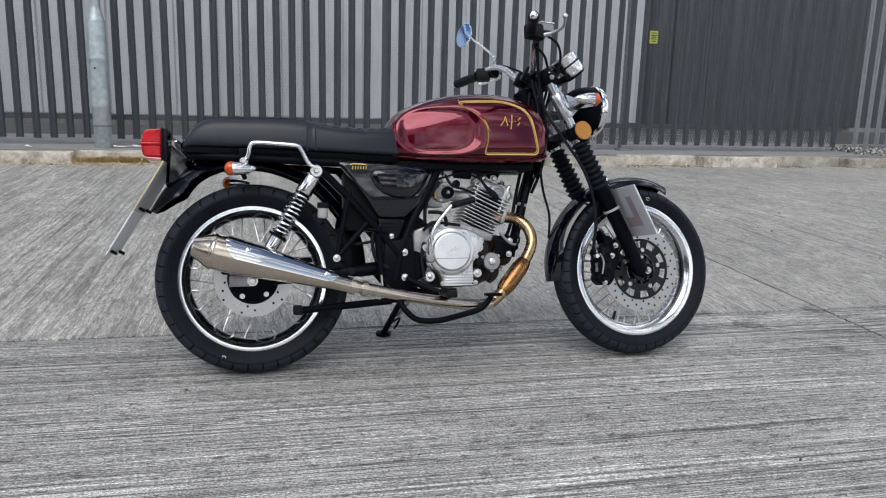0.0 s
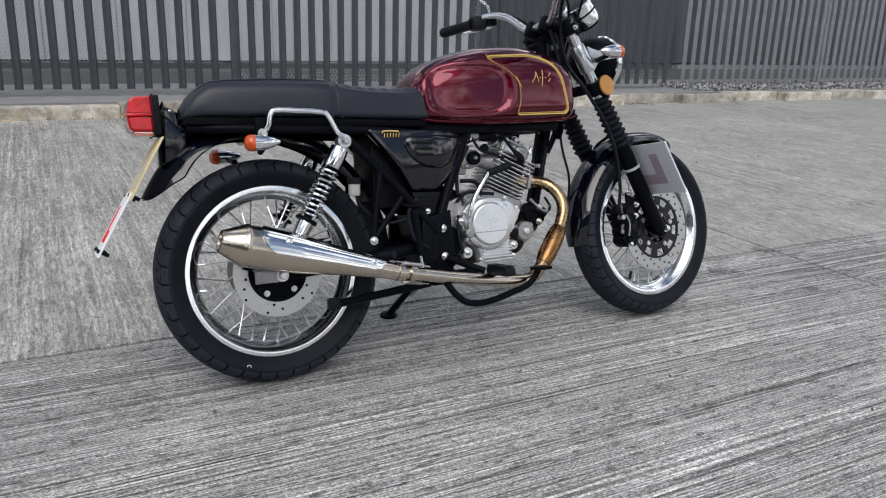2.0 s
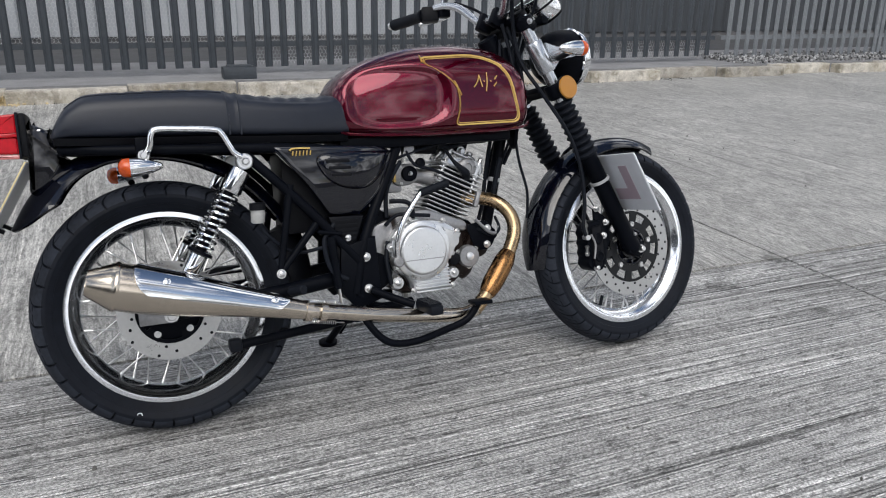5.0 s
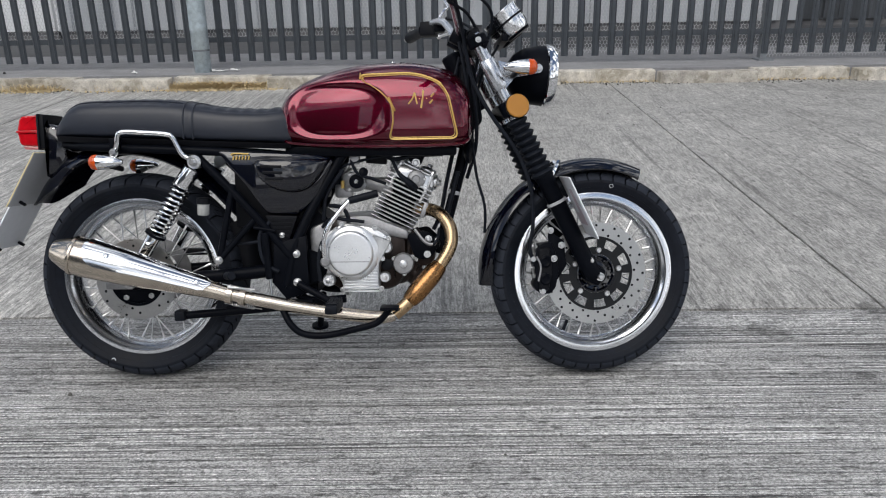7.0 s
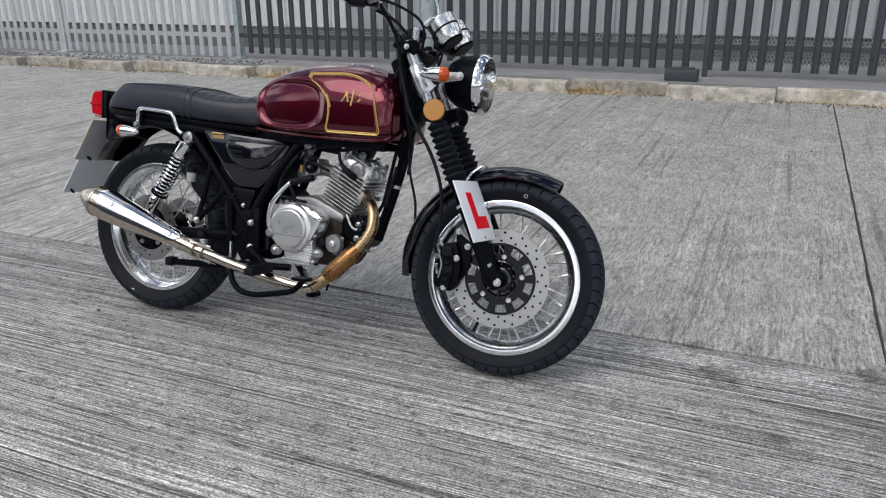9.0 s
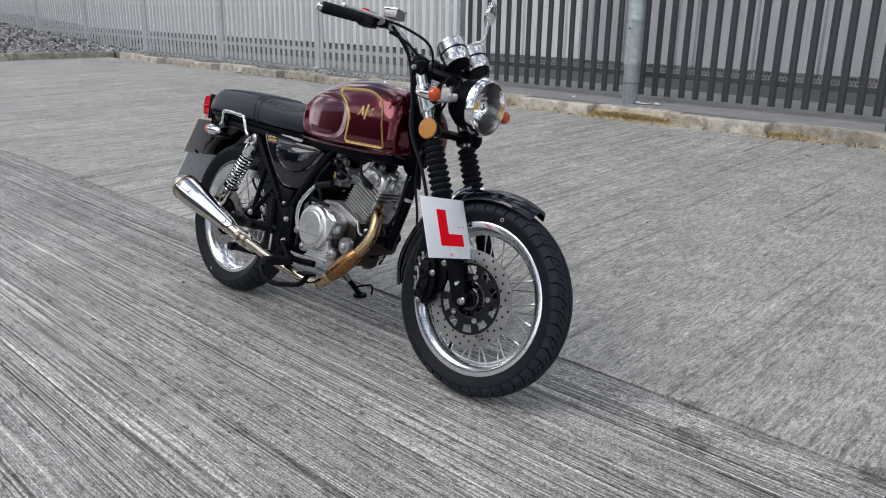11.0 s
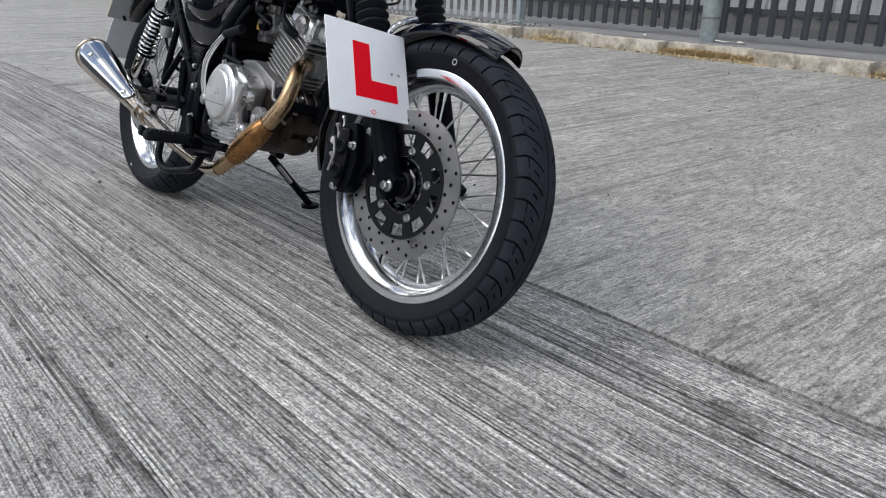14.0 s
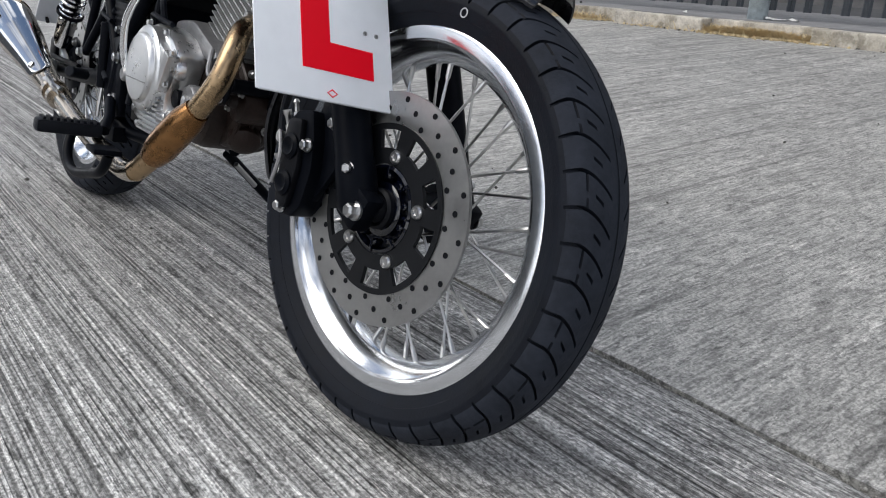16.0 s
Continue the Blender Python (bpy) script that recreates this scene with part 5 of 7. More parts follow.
def plate(name, top, bot, half, y0, face, label, letter):
    """A flat plate that slopes from top to bottom in x, z."""
    top, bot = Vector((top[0], 0, top[1])), Vector((bot[0], 0, bot[1]))
    t = (bot - top).normalized()
    n = Vector((t.z, 0, -t.x))
    if n.x > 0:
        n = -n
    bm = bmesh.new()
    m = Matrix(((0, t.x, n.x, 0), (1, t.y, n.y, 0), (0, t.z, n.z, 0), (0, 0, 0, 1)))
    c = (top + bot) / 2
    L = (bot - top).length
    box((y0, 0, 0), (half * 2, L, 0.003), bev=0.001, bm=bm)
    bm.transform(Matrix.Translation(c) @ m)
    ob = bpart(name, bm, face, label, 30)
    if letter:
        lm = bmesh.new()
        box((y0 + 0.028, 0, 0.0021), (0.034, 0.1, 0.001), bm=lm)
        box((y0 - 0.017, 0.034, 0.0021), (0.056, 0.032, 0.001), bm=lm)
        lm.transform(Matrix.Translation(c) @ m)
        part("letter_l", lm, REDL, ob, "red letter L", 0)
    else:
        for k in range(5):
            lm = box((y0 - 0.075 + 0.037 * k, -0.02 if k % 2 else 0.03, 0.0021), (0.02, 0.055, 0.001))
            lm.transform(Matrix.Translation(c) @ m)
            part("plate_bar", lm, GREYP, ob, "grey bar", 0)
    gb = box((y0, 0, -0.0024), (half * 1.98, L * 0.99, 0.001))
    gb.transform(Matrix.Translation(c) @ m)
    part("plate_back", gb, PALEP if letter else GREYP, ob, "grey back of the plate", 0)
    for sy in (-1, 1):
        bpart("plate_bolt", rod(c + m.to_3x3() @ Vector((y0 + sy * 0.06, L * 0.42, -0.022)), c + m.to_3x3() @ Vector((y0 + sy * 0.06, L * 0.42, 0.008)), 0.005, 8), PLASTIC)
    return ob


plate("number_plate", (-0.256, 0.668), (-0.345, 0.518), 0.112, 0, YELLOW, "yellow rear number plate with blank bars", False)
plate("learner_plate", (-0.338, 0.538), (-0.428, 0.388), 0.089, 0.0, WHITE, "white learner plate with a red letter L below the number plate", True)

# silencer and exhaust
ma, mb = Vector((-0.165, -0.215, 0.408)), Vector((0.295, -0.195, 0.280))
md = (mb - ma).normalized()
ml = (mb - ma).length
muf = bpart("silencer", lathe([(0.056, 0.047), (0.058, 0.0515), (0.10, 0.053), (0.2, 0.047), (0.32, 0.034), (0.43, 0.0245), (ml, 0.022)], ma, md, 48), STEEL, "polished steel megaphone silencer")
part("end_cap", lathe([(0.012, 0.018), (0.0, 0.02), (0.0, 0.026), (0.004, 0.029), (0.045, 0.0485), (0.052, 0.0515), (0.055, 0.0542), (0.062, 0.0546), (0.064, 0.0535), (0.064, 0.05)], ma, md, 48, caps=False), STEEL, muf, "conical end cap")
part("outlet", lathe([(0.012, 0.001), (0.012, 0.018)], ma, md, 32), PLASTIC, muf)
# heat shield on the outside
bm = bmesh.new()
u = md.cross(Vector((0, 0, 1))).normalized()
w = u.cross(md).normalized()
rings = []
for i in range(33):
    g = i / 32
    s = 0.088 + 0.342 * g ** 1.5
    r = float(np.interp(s, [0.1, 0.2, 0.32, 0.43], [0.053, 0.047, 0.034, 0.0245])) + 0.0045
    near, far = min(1, (s - 0.088) / 0.045), min(1, (0.43 - s) / 0.03)
    spread = radians(56) * math.sqrt(max(0.02, 1 - (1 - near) ** 2)) * math.sqrt(max(0.05, 1 - (1 - far) ** 2))
    ring = []
    for off in (0, -0.002):
        rng = range(15) if off == 0 else range(14, -1, -1)
        for k in rng:
            a = radians(50) + spread * (-1 + k / 7)
            ring.append(ma + md * s + (u * math.cos(a) + w * math.sin(a)) * (r + off))
    rings.append(ring)
loft(rings, bm)
if sum((v.co.y for v in bm.verts)) / len(bm.verts) > (ma.y + mb.y) / 2:
    for v in bm.verts:
        q = v.co - ma
        v.co -= 2 * u * q.dot(u)
part("heat_shield", bm, CHROME, muf, "bright heat shield", 50)
for s in (0.155, 0.395):
    r = float(np.interp(s, [0.1, 0.2, 0.32, 0.43], [0.053, 0.047, 0.034, 0.0245])) + 0.0045
    dd = (Vector((0, -1, 0)) * 0.82 + Vector((0, 0, 1)) * 0.57)
    dd = (dd - md * dd.dot(md)).normalized()
    part("shield_bolt", lathe([(0, 0.008), (0.003, 0.0075), (0.005, 0.004)], ma + md * s + dd * r, dd, 14), CHROME, muf)
PIPE = [(0.29, -0.195, 0.281), (0.38, -0.19, 0.262), (0.47, -0.187, 0.243), (0.60, -0.178, 0.220), (0.70, -0.168, 0.207), (0.745, -0.162, 0.213), (0.785, -0.152, 0.247), (0.83, -0.138, 0.297), (0.872, -0.122, 0.345), (0.902, -0.105, 0.40), (0.900, -0.09, 0.445), (0.876, -0.068, 0.478), (0.845, -0.035, 0.492), (0.80, 0.0, 0.492)]
bpart("exhaust_pipe", tube(PIPE[:6], 0.018, 16), STEEL, "polished exhaust pipe")
bpart("header_pipe", tube(PIPE[5:], 0.0185, 16), HEATED, "straw-tinted header pipe")
bpart("header_shield", tube(PIPE[6:9], [0.021, 0.0275, 0.028, 0.0275, 0.021], 20), HEATSH, "blued heat shield on the header")
for s, rr in ((0.30, 0.026), (0.335, 0.024)):
    o = Vector((s, -0.194, 0.281 - (s - 0.29) * 0.21))
    bpart("exhaust_clamp", lathe([(-0.008, rr - 0.002), (-0.008, rr), (0.008, rr), (0.008, rr - 0.002)], o, (1, 0.03, -0.21), 24), STEEL, "clamp band")
bpart("clamp_bolt", rod((0.30, -0.215, 0.303), (0.37, -0.2, 0.292), 0.004, 8), SPOKE)
for dz, dy in ((0.026, -0.012), (-0.03, 0.004)):
    a_, b_ = Vector((0.285, -0.2 + dy, 0.285 + dz)), Vector((0.385, -0.195 + dy, 0.262 + dz * 0.85))
    ax_ = (b_ - a_).normalized()
    side_ = ax_.orthogonal().normalized()
    up_ = ax_.cross(side_)
    coil = [a_ + (b_ - a_) * (0.2 + 0.6 * k / 96) + (side_ * math.cos(k * 0.785) + up_ * math.sin(k * 0.785)) * 0.0042 for k in range(97)]
    sp_ = bpart("exhaust_spring", tube(coil, 0.0013, 5, n=1), SPOKE, "small coil spring joining the exhaust")
    part("hook", rod(a_, a_.lerp(b_, 0.22), 0.0016, 6), SPOKE, sp_)
    part("hook", rod(a_.lerp(b_, 0.78), b_, 0.0016, 6), SPOKE, sp_)
bpart("header_flange", box((0.826, -0.018, 0.492), (0.014, 0.06, 0.046), Matrix.Rotation(radians(20), 4, "Y"), bev=0.005), ALLOYD)

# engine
# crankcase body takes a darker brown than the silver covers round it
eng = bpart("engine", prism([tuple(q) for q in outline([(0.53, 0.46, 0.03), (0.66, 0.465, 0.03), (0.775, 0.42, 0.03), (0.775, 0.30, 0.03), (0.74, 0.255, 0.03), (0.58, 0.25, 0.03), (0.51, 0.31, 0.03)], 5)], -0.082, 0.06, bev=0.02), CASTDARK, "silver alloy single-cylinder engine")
part("front_case", prism([tuple(q) for q in outline([(0.73, 0.43, 0.02), (0.79, 0.425, 0.03), (0.822, 0.39, 0.025), (0.818, 0.33, 0.03), (0.785, 0.275, 0.03), (0.74, 0.26, 0.02)], 5)], -0.05, 0.035, bev=0.014), CASTDARK, eng, "dark brown front of the crankcase")
for k in range(4):
    part("case_rib", tube([(0.785 + 0.004 * k, -0.045 + 0.026 * k, 0.424), (0.824, -0.045 + 0.026 * k, 0.388), (0.82, -0.045 + 0.026 * k, 0.335), (0.79, -0.045 + 0.026 * k, 0.278)], 0.0045, 6), CASTDARK, eng)
part("crankcase_top", prism([tuple(q) for q in outline([(0.575, 0.468, 0.02), (0.665, 0.474, 0.02), (0.782, 0.428, 0.015), (0.782, 0.40, 0.015), (0.66, 0.425, 0.02), (0.575, 0.42, 0.02)], 4)], -0.09, 0.085, bev=0.01), ALLOYD, eng, "cast crankcase mouth")
part("rear_case", prism([tuple(q) for q in outline([(0.50, 0.44, 0.02), (0.56, 0.46, 0.02), (0.57, 0.29, 0.02), (0.51, 0.28, 0.02)], 4)], -0.112, 0.1, bev=0.008), ALLOYD, eng)
part("clutch_cover_base", prism([tuple(q) for q in outline([(0.545, 0.42, 0.03), (0.60, 0.458, 0.03), (0.70, 0.44, 0.03), (0.735, 0.41, 0.015), (0.70, 0.335, 0.02), (0.70, 0.262, 0.015), (0.60, 0.26, 0.015), (0.59, 0.30, 0.02), (0.54, 0.33, 0.03)], 5)], -0.138, -0.08, bev=0.01), ALLOY, eng, "cast clutch cover")
part("clutch_cover", lathe([(0, 0.078), (0.018, 0.077), (0.022, 0.073), (0.023, 0.064), (0.028, 0.062), (0.0305, 0.0595), (0.0315, 0.058), (0.0316, 0.056), (0.0317, 0.05), (0.0318, 0.03), (0.032, 0.001)], (0.624, -0.134, 0.372), (0, -1, 0), 56), ALLOY, eng, "round satin alloy clutch cover")
part("cover_line", box((0.624, -0.1662, 0.35), (0.105, 0.0012, 0.0022)), ALLOYD, eng)
for k in range(8):
    part("sump_fin", box((0.65, -0.14, 0.263 + 0.0088 * k), (0.098 - 0.001 * k, 0.014, 0.0042), bev=0.001), ALLOY, eng)
part("filter_cover", lathe([(0, 0.03), (0.014, 0.03), (0.018, 0.027), (0.019, 0.001)], (0.767, -0.105, 0.337), (0, -1, 0), 36), ALLOYD, eng, "small round oil filter cover")
for k in range(3):
    a = 2 * math.pi * k / 3 + 0.6
    part("bolt", bolt((0.767 + 0.03 * math.cos(a), -0.108, 0.337 + 0.03 * math.sin(a)), (0, -1, 0), 0.005, 0.008), SPOKE, eng)
part("filter_boss", lathe([(0, 0.011), (0.006, 0.01), (0.008, 0.004)], (0.767, -0.124, 0.337), (0, -1, 0), 20), ALLOY, eng)
part("oil_cap", lathe([(0, 0.016), (0.012, 0.016), (0.014, 0.012)], (0.722, -0.115, 0.335), (0, -1, 0), 20), PLASTIC, eng, "black oil filler cap")
for x, z in ((0.552, 0.41), (0.552, 0.335), (0.598, 0.452), (0.69, 0.442), (0.728, 0.41), (0.71, 0.355), (0.706, 0.27), (0.596, 0.268)):
    part("cover_bolt", bolt((x, -0.139, z), (0, -1, 0), 0.0055, 0.007), SPOKE, eng)
eng.location = (0, 0.024, 0.008)
CA = Vector((math.sin(radians(26)), 0, math.cos(radians(26))))
CF = Vector((CA.z, 0, -CA.x))
C0 = Vector((0.724, 0, 0.435))
ROT = Matrix.Rotation(radians(26), 4, "Y")
# barrel and head core coloured black, so the gaps between fins read dark
part("barrel", rod(C0 - CA * 0.03, C0 + CA * 0.13, 0.05, 28), SATIN, eng)
for k in range(9):
    c = C0 + CA * (0.002 + 0.0115 * k)
    part("cylinder_fin", box(c, (0.132 - 0.002 * abs(k - 4), 0.132, 0.0028), ROT, bev=0.001), FINS, eng)
part("cylinder_head", box(C0 + CA * 0.128, (0.105, 0.105, 0.05), ROT, bev=0.012), SATIN, eng)
for k in range(4):
    part("head_fin", box(C0 + CA * (0.108 + 0.0125 * k), (0.136, 0.136, 0.0034), ROT, bev=0.001), FINS, eng)
def along(a, f, y):
    """A point of the cylinder: up its axis, forward across it, and sideways."""
    return C0 + CA * a + CF * f + Vector((0, y, 0))


part("rocker_cover", loft([[along(a, f * w, y * w) for f, y in ((-0.05, -0.044), (-0.042, -0.052), (0.042, -0.052), (0.05, -0.044), (0.05, 0.044), (0.042, 0.052), (-0.042, 0.052), (-0.05, 0.044))] for a, w in ((0.142, 1.2), (0.15, 1.2), (0.151, 1.12), (0.176, 1.08), (0.187, 0.95), (0.19, 0.78))]), ALLOY, eng, "cast alloy rocker cover")
for k in range(5):
    part("cover_rib", prism([(-0.061, 0.0), (0.061, 0.0), (0.053, 0.03), (-0.053, 0.03)], -0.002, 0.002), FINS, eng).matrix_local = Matrix.Translation(along(0.156, 0, -0.05 + 0.025 * k)) @ ROT
for f in (-1, 1):
    inlet = lathe([(-0.012, 0.026), (0.006, 0.026), (0.008, 0.0225), (0.014, 0.0225), (0.017, 0.019), (0.0172, 0.001)], along(0.168, f * 0.054, -0.01), CF * f + CA * 0.35, 28)
    part("valve_cap", inlet, ALLOY, eng, "round valve inspection cap")
    part("cap_nut", bolt(along(0.174, f * 0.071, -0.01), CF * f + CA * 0.35, 0.009, 0.008), FINS, eng)
    for y in (-0.046, 0.046):
        part("lug", lathe([(-0.03, 0.0095), (0.016, 0.0095), (0.018, 0.007)], along(0.168, f * 0.048, y), CA, 16), ALLOY, eng)
        part("head_bolt", bolt(along(0.186, f * 0.048, y), CA, 0.0062, 0.011), SPOKE, eng)
part("cam_cap", lathe([(-0.01, 0.026), (0.005, 0.026), (0.008, 0.023), (0.009, 0.012), (0.007, 0.010)], along(0.158, 0.012, -0.06), (0, -1, 0), 28), ALLOYD, eng, "round cam end cap")
for g in (0.5, 3.64):
    part("bolt", bolt(along(0.158 + 0.024 * math.sin(g), 0.012 + 0.024 * math.cos(g), -0.064), (0, -1, 0), 0.0045, 0.007), SPOKE, eng)
part("exhaust_port", lathe([(0, 0.036), (0.012, 0.031), (0.03, 0.028)], along(0.085, 0.044, -0.012), (0.93, -0.12, -0.2), 24), ALLOYD, eng, "cast exhaust port")
for y in (-0.056, 0.03):
    part("port_stud", rod((0.812, y, 0.486), (0.842, y, 0.48), 0.0042, 8), SPOKE, eng)
    part("port_nut", bolt((0.835, y, 0.481), (1, 0, -0.2), 0.0065, 0.008), SPOKE, eng)
part("head_steady", prism([tuple(q) for q in outline([(0.765, 0.655, 0.008), (0.835, 0.655, 0.008), (0.815, 0.61, 0.01), (0.795, 0.605, 0.01)], 4)], -0.03, 0.02, bev=0.004), SATIN, eng, "black head steady bracket")
part("bolt", bolt((0.802, -0.03, 0.618), (0, -1, 0), 0.009, 0.012), SPOKE, eng)
part("plug_cap", tube([C0 + CA * 0.125 + Vector((0.02, -0.065, 0)), C0 + CA * 0.13 + Vector((0.005, -0.085, 0.01)), C0 + CA * 0.16 + Vector((-0.04, -0.085, 0.015)), C0 + CA * 0.21 + Vector((-0.09, -0.06, 0.03))], [0.012, 0.011, 0.005, 0.004], 10), RUBBER, eng, "black plug cap and lead")
carb = bpart("carburettor", prism([tuple(q) for q in outline([(0.588, 0.602, 0.008), (0.655, 0.602, 0.008), (0.662, 0.556, 0.01), (0.636, 0.545, 0.01), (0.60, 0.545, 0.01), (0.588, 0.56, 0.01)], 4)], -0.032, 0.032, bev=0.006), ALLOYD, "small alloy carburettor")
part("throttle_wheel", lathe([(0, 0.02), (0.004, 0.021), (0.006, 0.017), (0.010, 0.017), (0.012, 0.021), (0.016, 0.02), (0.018, 0.007)], (0.633, -0.034, 0.576), (0, -1, 0), 24), SATIN, carb, "black throttle wheel")
part("spindle", bolt((0.633, -0.05, 0.576), (0, -1, 0), 0.005, 0.008), SPOKE, carb)
part("cable_stay", tube([(0.606, -0.036, 0.60), (0.62, -0.042, 0.612), (0.64, -0.045, 0.612)], 0.0035, 8), SPOKE, carb, "bright cable stay")
part("brass_screw", rod((0.592, -0.036, 0.556), (0.592, -0.036, 0.578), 0.0055, 10), GOLD, carb, "brass adjusting screw")
for z_ in (0.551, 0.596):
    part("bolt", bolt((0.612, -0.034, z_), (0, -1, 0), 0.0035, 0.005), SPOKE, carb)
bpart("intake_tube", tube([(0.645, 0, 0.572), (0.68, 0, 0.566), (0.705, 0, 0.562), (0.735, 0, 0.555)], [0.02, 0.02, 0.024, 0.03], 20), ALLOYD, "cast intake stub")
bpart("intake_hose", tube([(0.60, 0, 0.578), (0.54, 0, 0.58), (0.49, 0, 0.58)], 0.026, 14), RUBBER)
bpart("float_bowl", box((0.592, 0, 0.548), (0.05, 0.05, 0.04), bev=0.008), ALLOYD)
bpart("fuel_tap", box((0.63, -0.05, 0.64), (0.03, 0.03, 0.03), bev=0.006), ALLOYD)
for pts, r in ((((0.62, -0.06, 0.64), (0.64, -0.07, 0.60), (0.68, -0.075, 0.585), (0.72, -0.07, 0.57)), 0.0045), (((0.56, -0.08, 0.51), (0.60, -0.1, 0.505), (0.615, -0.1, 0.475), (0.61, -0.09, 0.45)), 0.006), (((0.57, -0.04, 0.60), (0.60, -0.06, 0.62), (0.70, -0.06, 0.645), (0.86, -0.05, 0.66)), 0.004), (((0.80, -0.06, 0.42), (0.84, -0.09, 0.395), (0.862, -0.095, 0.41), (0.868, -0.06, 0.44)), 0.004), (((0.54, -0.09, 0.45), (0.57, -0.105, 0.475), (0.62, -0.105, 0.47), (0.66, -0.1, 0.465)), 0.005)):
    bpart("hose", tube(pts, r, 8), RUBBER)
for f in (-0.03, 0.03):
    part("tappet_cap", lathe([(0, 0.021), (0.004, 0.023), (0.012, 0.023), (0.016, 0.018), (0.02, 0.008)], C0 + CA * 0.183 + CF * f, CA, 24), ALLOY, eng, "round tappet cap")
    part("tappet_hex", lathe([(0, 0.009), (0.008, 0.009), (0.01, 0.007)], C0 + CA * 0.202 + CF * f, CA, 6), SPOKE, eng)
for f, y in ((-0.05, -0.05), (0.05, -0.05)):
    part("stud", rod(C0 + CA * 0.1 + CF * f + Vector((0, y, 0)), C0 + CA * 0.16 + CF * f + Vector((0, y, 0)), 0.006, 10), SPOKE, eng)
# shaft bosses and webs round the clutch cover
for x, z, r in ((0.556, 0.292, 0.017), (0.545, 0.385, 0.013), (0.72, 0.385, 0.016), (0.715, 0.30, 0.014)):
    part("boss", lathe([(0, r + 0.002), (0.014, r), (0.016, r - 0.002), (0.016, r * 0.5)], (x, -0.118, z), (0, -1, 0), 20), ALLOY, eng, "cast boss")
    part("bolt", bolt((x, -0.134, z), (0, -1, 0), r * 0.45, 0.007), SPOKE, eng)
part("cover_web", prism([(0.685, 0.425), (0.735, 0.405), (0.70, 0.34), (0.688, 0.345)], -0.152, -0.13, bev=0.004), ALLOY, eng, "flat web beside the clutch cover")
part("cover_web", prism([(0.548, 0.33), (0.56, 0.42), (0.585, 0.445), (0.57, 0.33)], -0.146, -0.13, bev=0.004), ALLOY, eng)
part("starter_motor", lathe([(0, 0.02), (0.004, 0.033), (0.012, 0.035), (0.10, 0.035), (0.106, 0.03)], (0.822, -0.062, 0.355), (0, 1, 0), 28), CASTDARK, eng, "dark brown starter motor")
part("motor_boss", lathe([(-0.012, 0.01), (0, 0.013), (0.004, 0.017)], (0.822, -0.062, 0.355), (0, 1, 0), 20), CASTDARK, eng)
for g in (0.6, 3.7):
    part("motor_bolt", bolt((0.822 + 0.027 * math.cos(g), -0.06, 0.355 + 0.027 * math.sin(g)), (0, -1, 0), 0.0048, 0.007), SPOKE, eng)
part("strainer_cover", lathe([(0, 0.03), (0.014, 0.029), (0.02, 0.022), (0.024, 0.008)], (0.79, -0.02, 0.292), (0.75, -0.3, -0.6), 24), CASTDARK, eng, "dark brown round strainer cover")
for y, z in ((-0.04, 0.405), (0.0, 0.31), (0.03, 0.39)):
    part("bolt", bolt((0.824, y, z), (1, -0.15, 0), 0.0055, 0.01), SPOKE, eng)


def front_plate(s):
    p = bpart("engine_plate", prism([tuple(q) for q in outline([(0.775, 0.425, 0.012), (0.832, 0.436, 0.012), (0.868, 0.40, 0.012), (0.848, 0.355, 0.02), (0.80, 0.352, 0.02)], 5)], s * 0.064, s * 0.069, bev=0.0015), SATIN, "black front engine plate")
    part("spacer", rod((0.858, 0, 0.392), (0.858, s * 0.066, 0.392), 0.012, 14), SATIN, p)
    for x, z in ((0.838, 0.412), (0.834, 0.368)):
        part("bolt", bolt((x, s * 0.07, z), (0, s, 0), 0.0075, 0.009), SPOKE, p)


both(front_plate)
part("drain_plug", bolt((0.60, -0.06, 0.252), (0, 0, -1), 0.011, 0.012), SPOKE, eng)
bpart("air_valve", lathe([(0, 0.008), (0.004, 0.013), (0.014, 0.013), (0.018, 0.006)], (0.655, -0.06, 0.60), (0.2, -1, 0.3), 20), SATIN, "small round air valve")
# kick starter
ks = bpart("kick_starter", tube([(0.553, -0.155, 0.355), (0.551, -0.165, 0.40), (0.566, -0.17, 0.45), (0.60, -0.165, 0.495), (0.628, -0.157, 0.525)], 0.0068, 12), CHROME, "chrome kick start lever")
part("boss", lathe([(0, 0.014), (0.03, 0.014), (0.034, 0.01)], (0.553, -0.13, 0.352), (0, -1, 0), 20), ALLOYD, ks)
part("pedal_rubber", rod((0.624, -0.157, 0.521), (0.703, -0.154, 0.541), 0.0105, 14), RUBBER, ks, "black pedal rubber")
ks.location = (0, 0.02, 0.006)
# foot controls
peg = bpart("footpeg", tube([(0.475, -0.135, 0.297), (0.53, -0.15, 0.27), (0.575, -0.17, 0.25)], 0.010, 10), SATIN, "folding footpeg with ribbed rubber")
part("peg_rubber", box((0.59, -0.235, 0.252), (0.034, 0.11, 0.024), bev=0.007), RUBBER, peg, "black ribbed rubber")
for k in range(9):
    part("peg_rib", box((0.59, -0.19 - 0.011 * k, 0.266), (0.03, 0.005, 0.005)), RUBBER, peg)
ped = bpart("brake_pedal", tube([(0.44, -0.185, 0.235), (0.465, -0.20, 0.195), (0.50, -0.205, 0.17), (0.56, -0.207, 0.166), (0.64, -0.205, 0.182), (0.70, -0.205, 0.20), (0.735, -0.205, 0.237)], 0.0095, 10), SATIN, "black rear brake pedal")
part("pedal_pad", box((0.737, -0.215, 0.243), (0.05, 0.045, 0.01), bev=0.003), SATIN, ped)
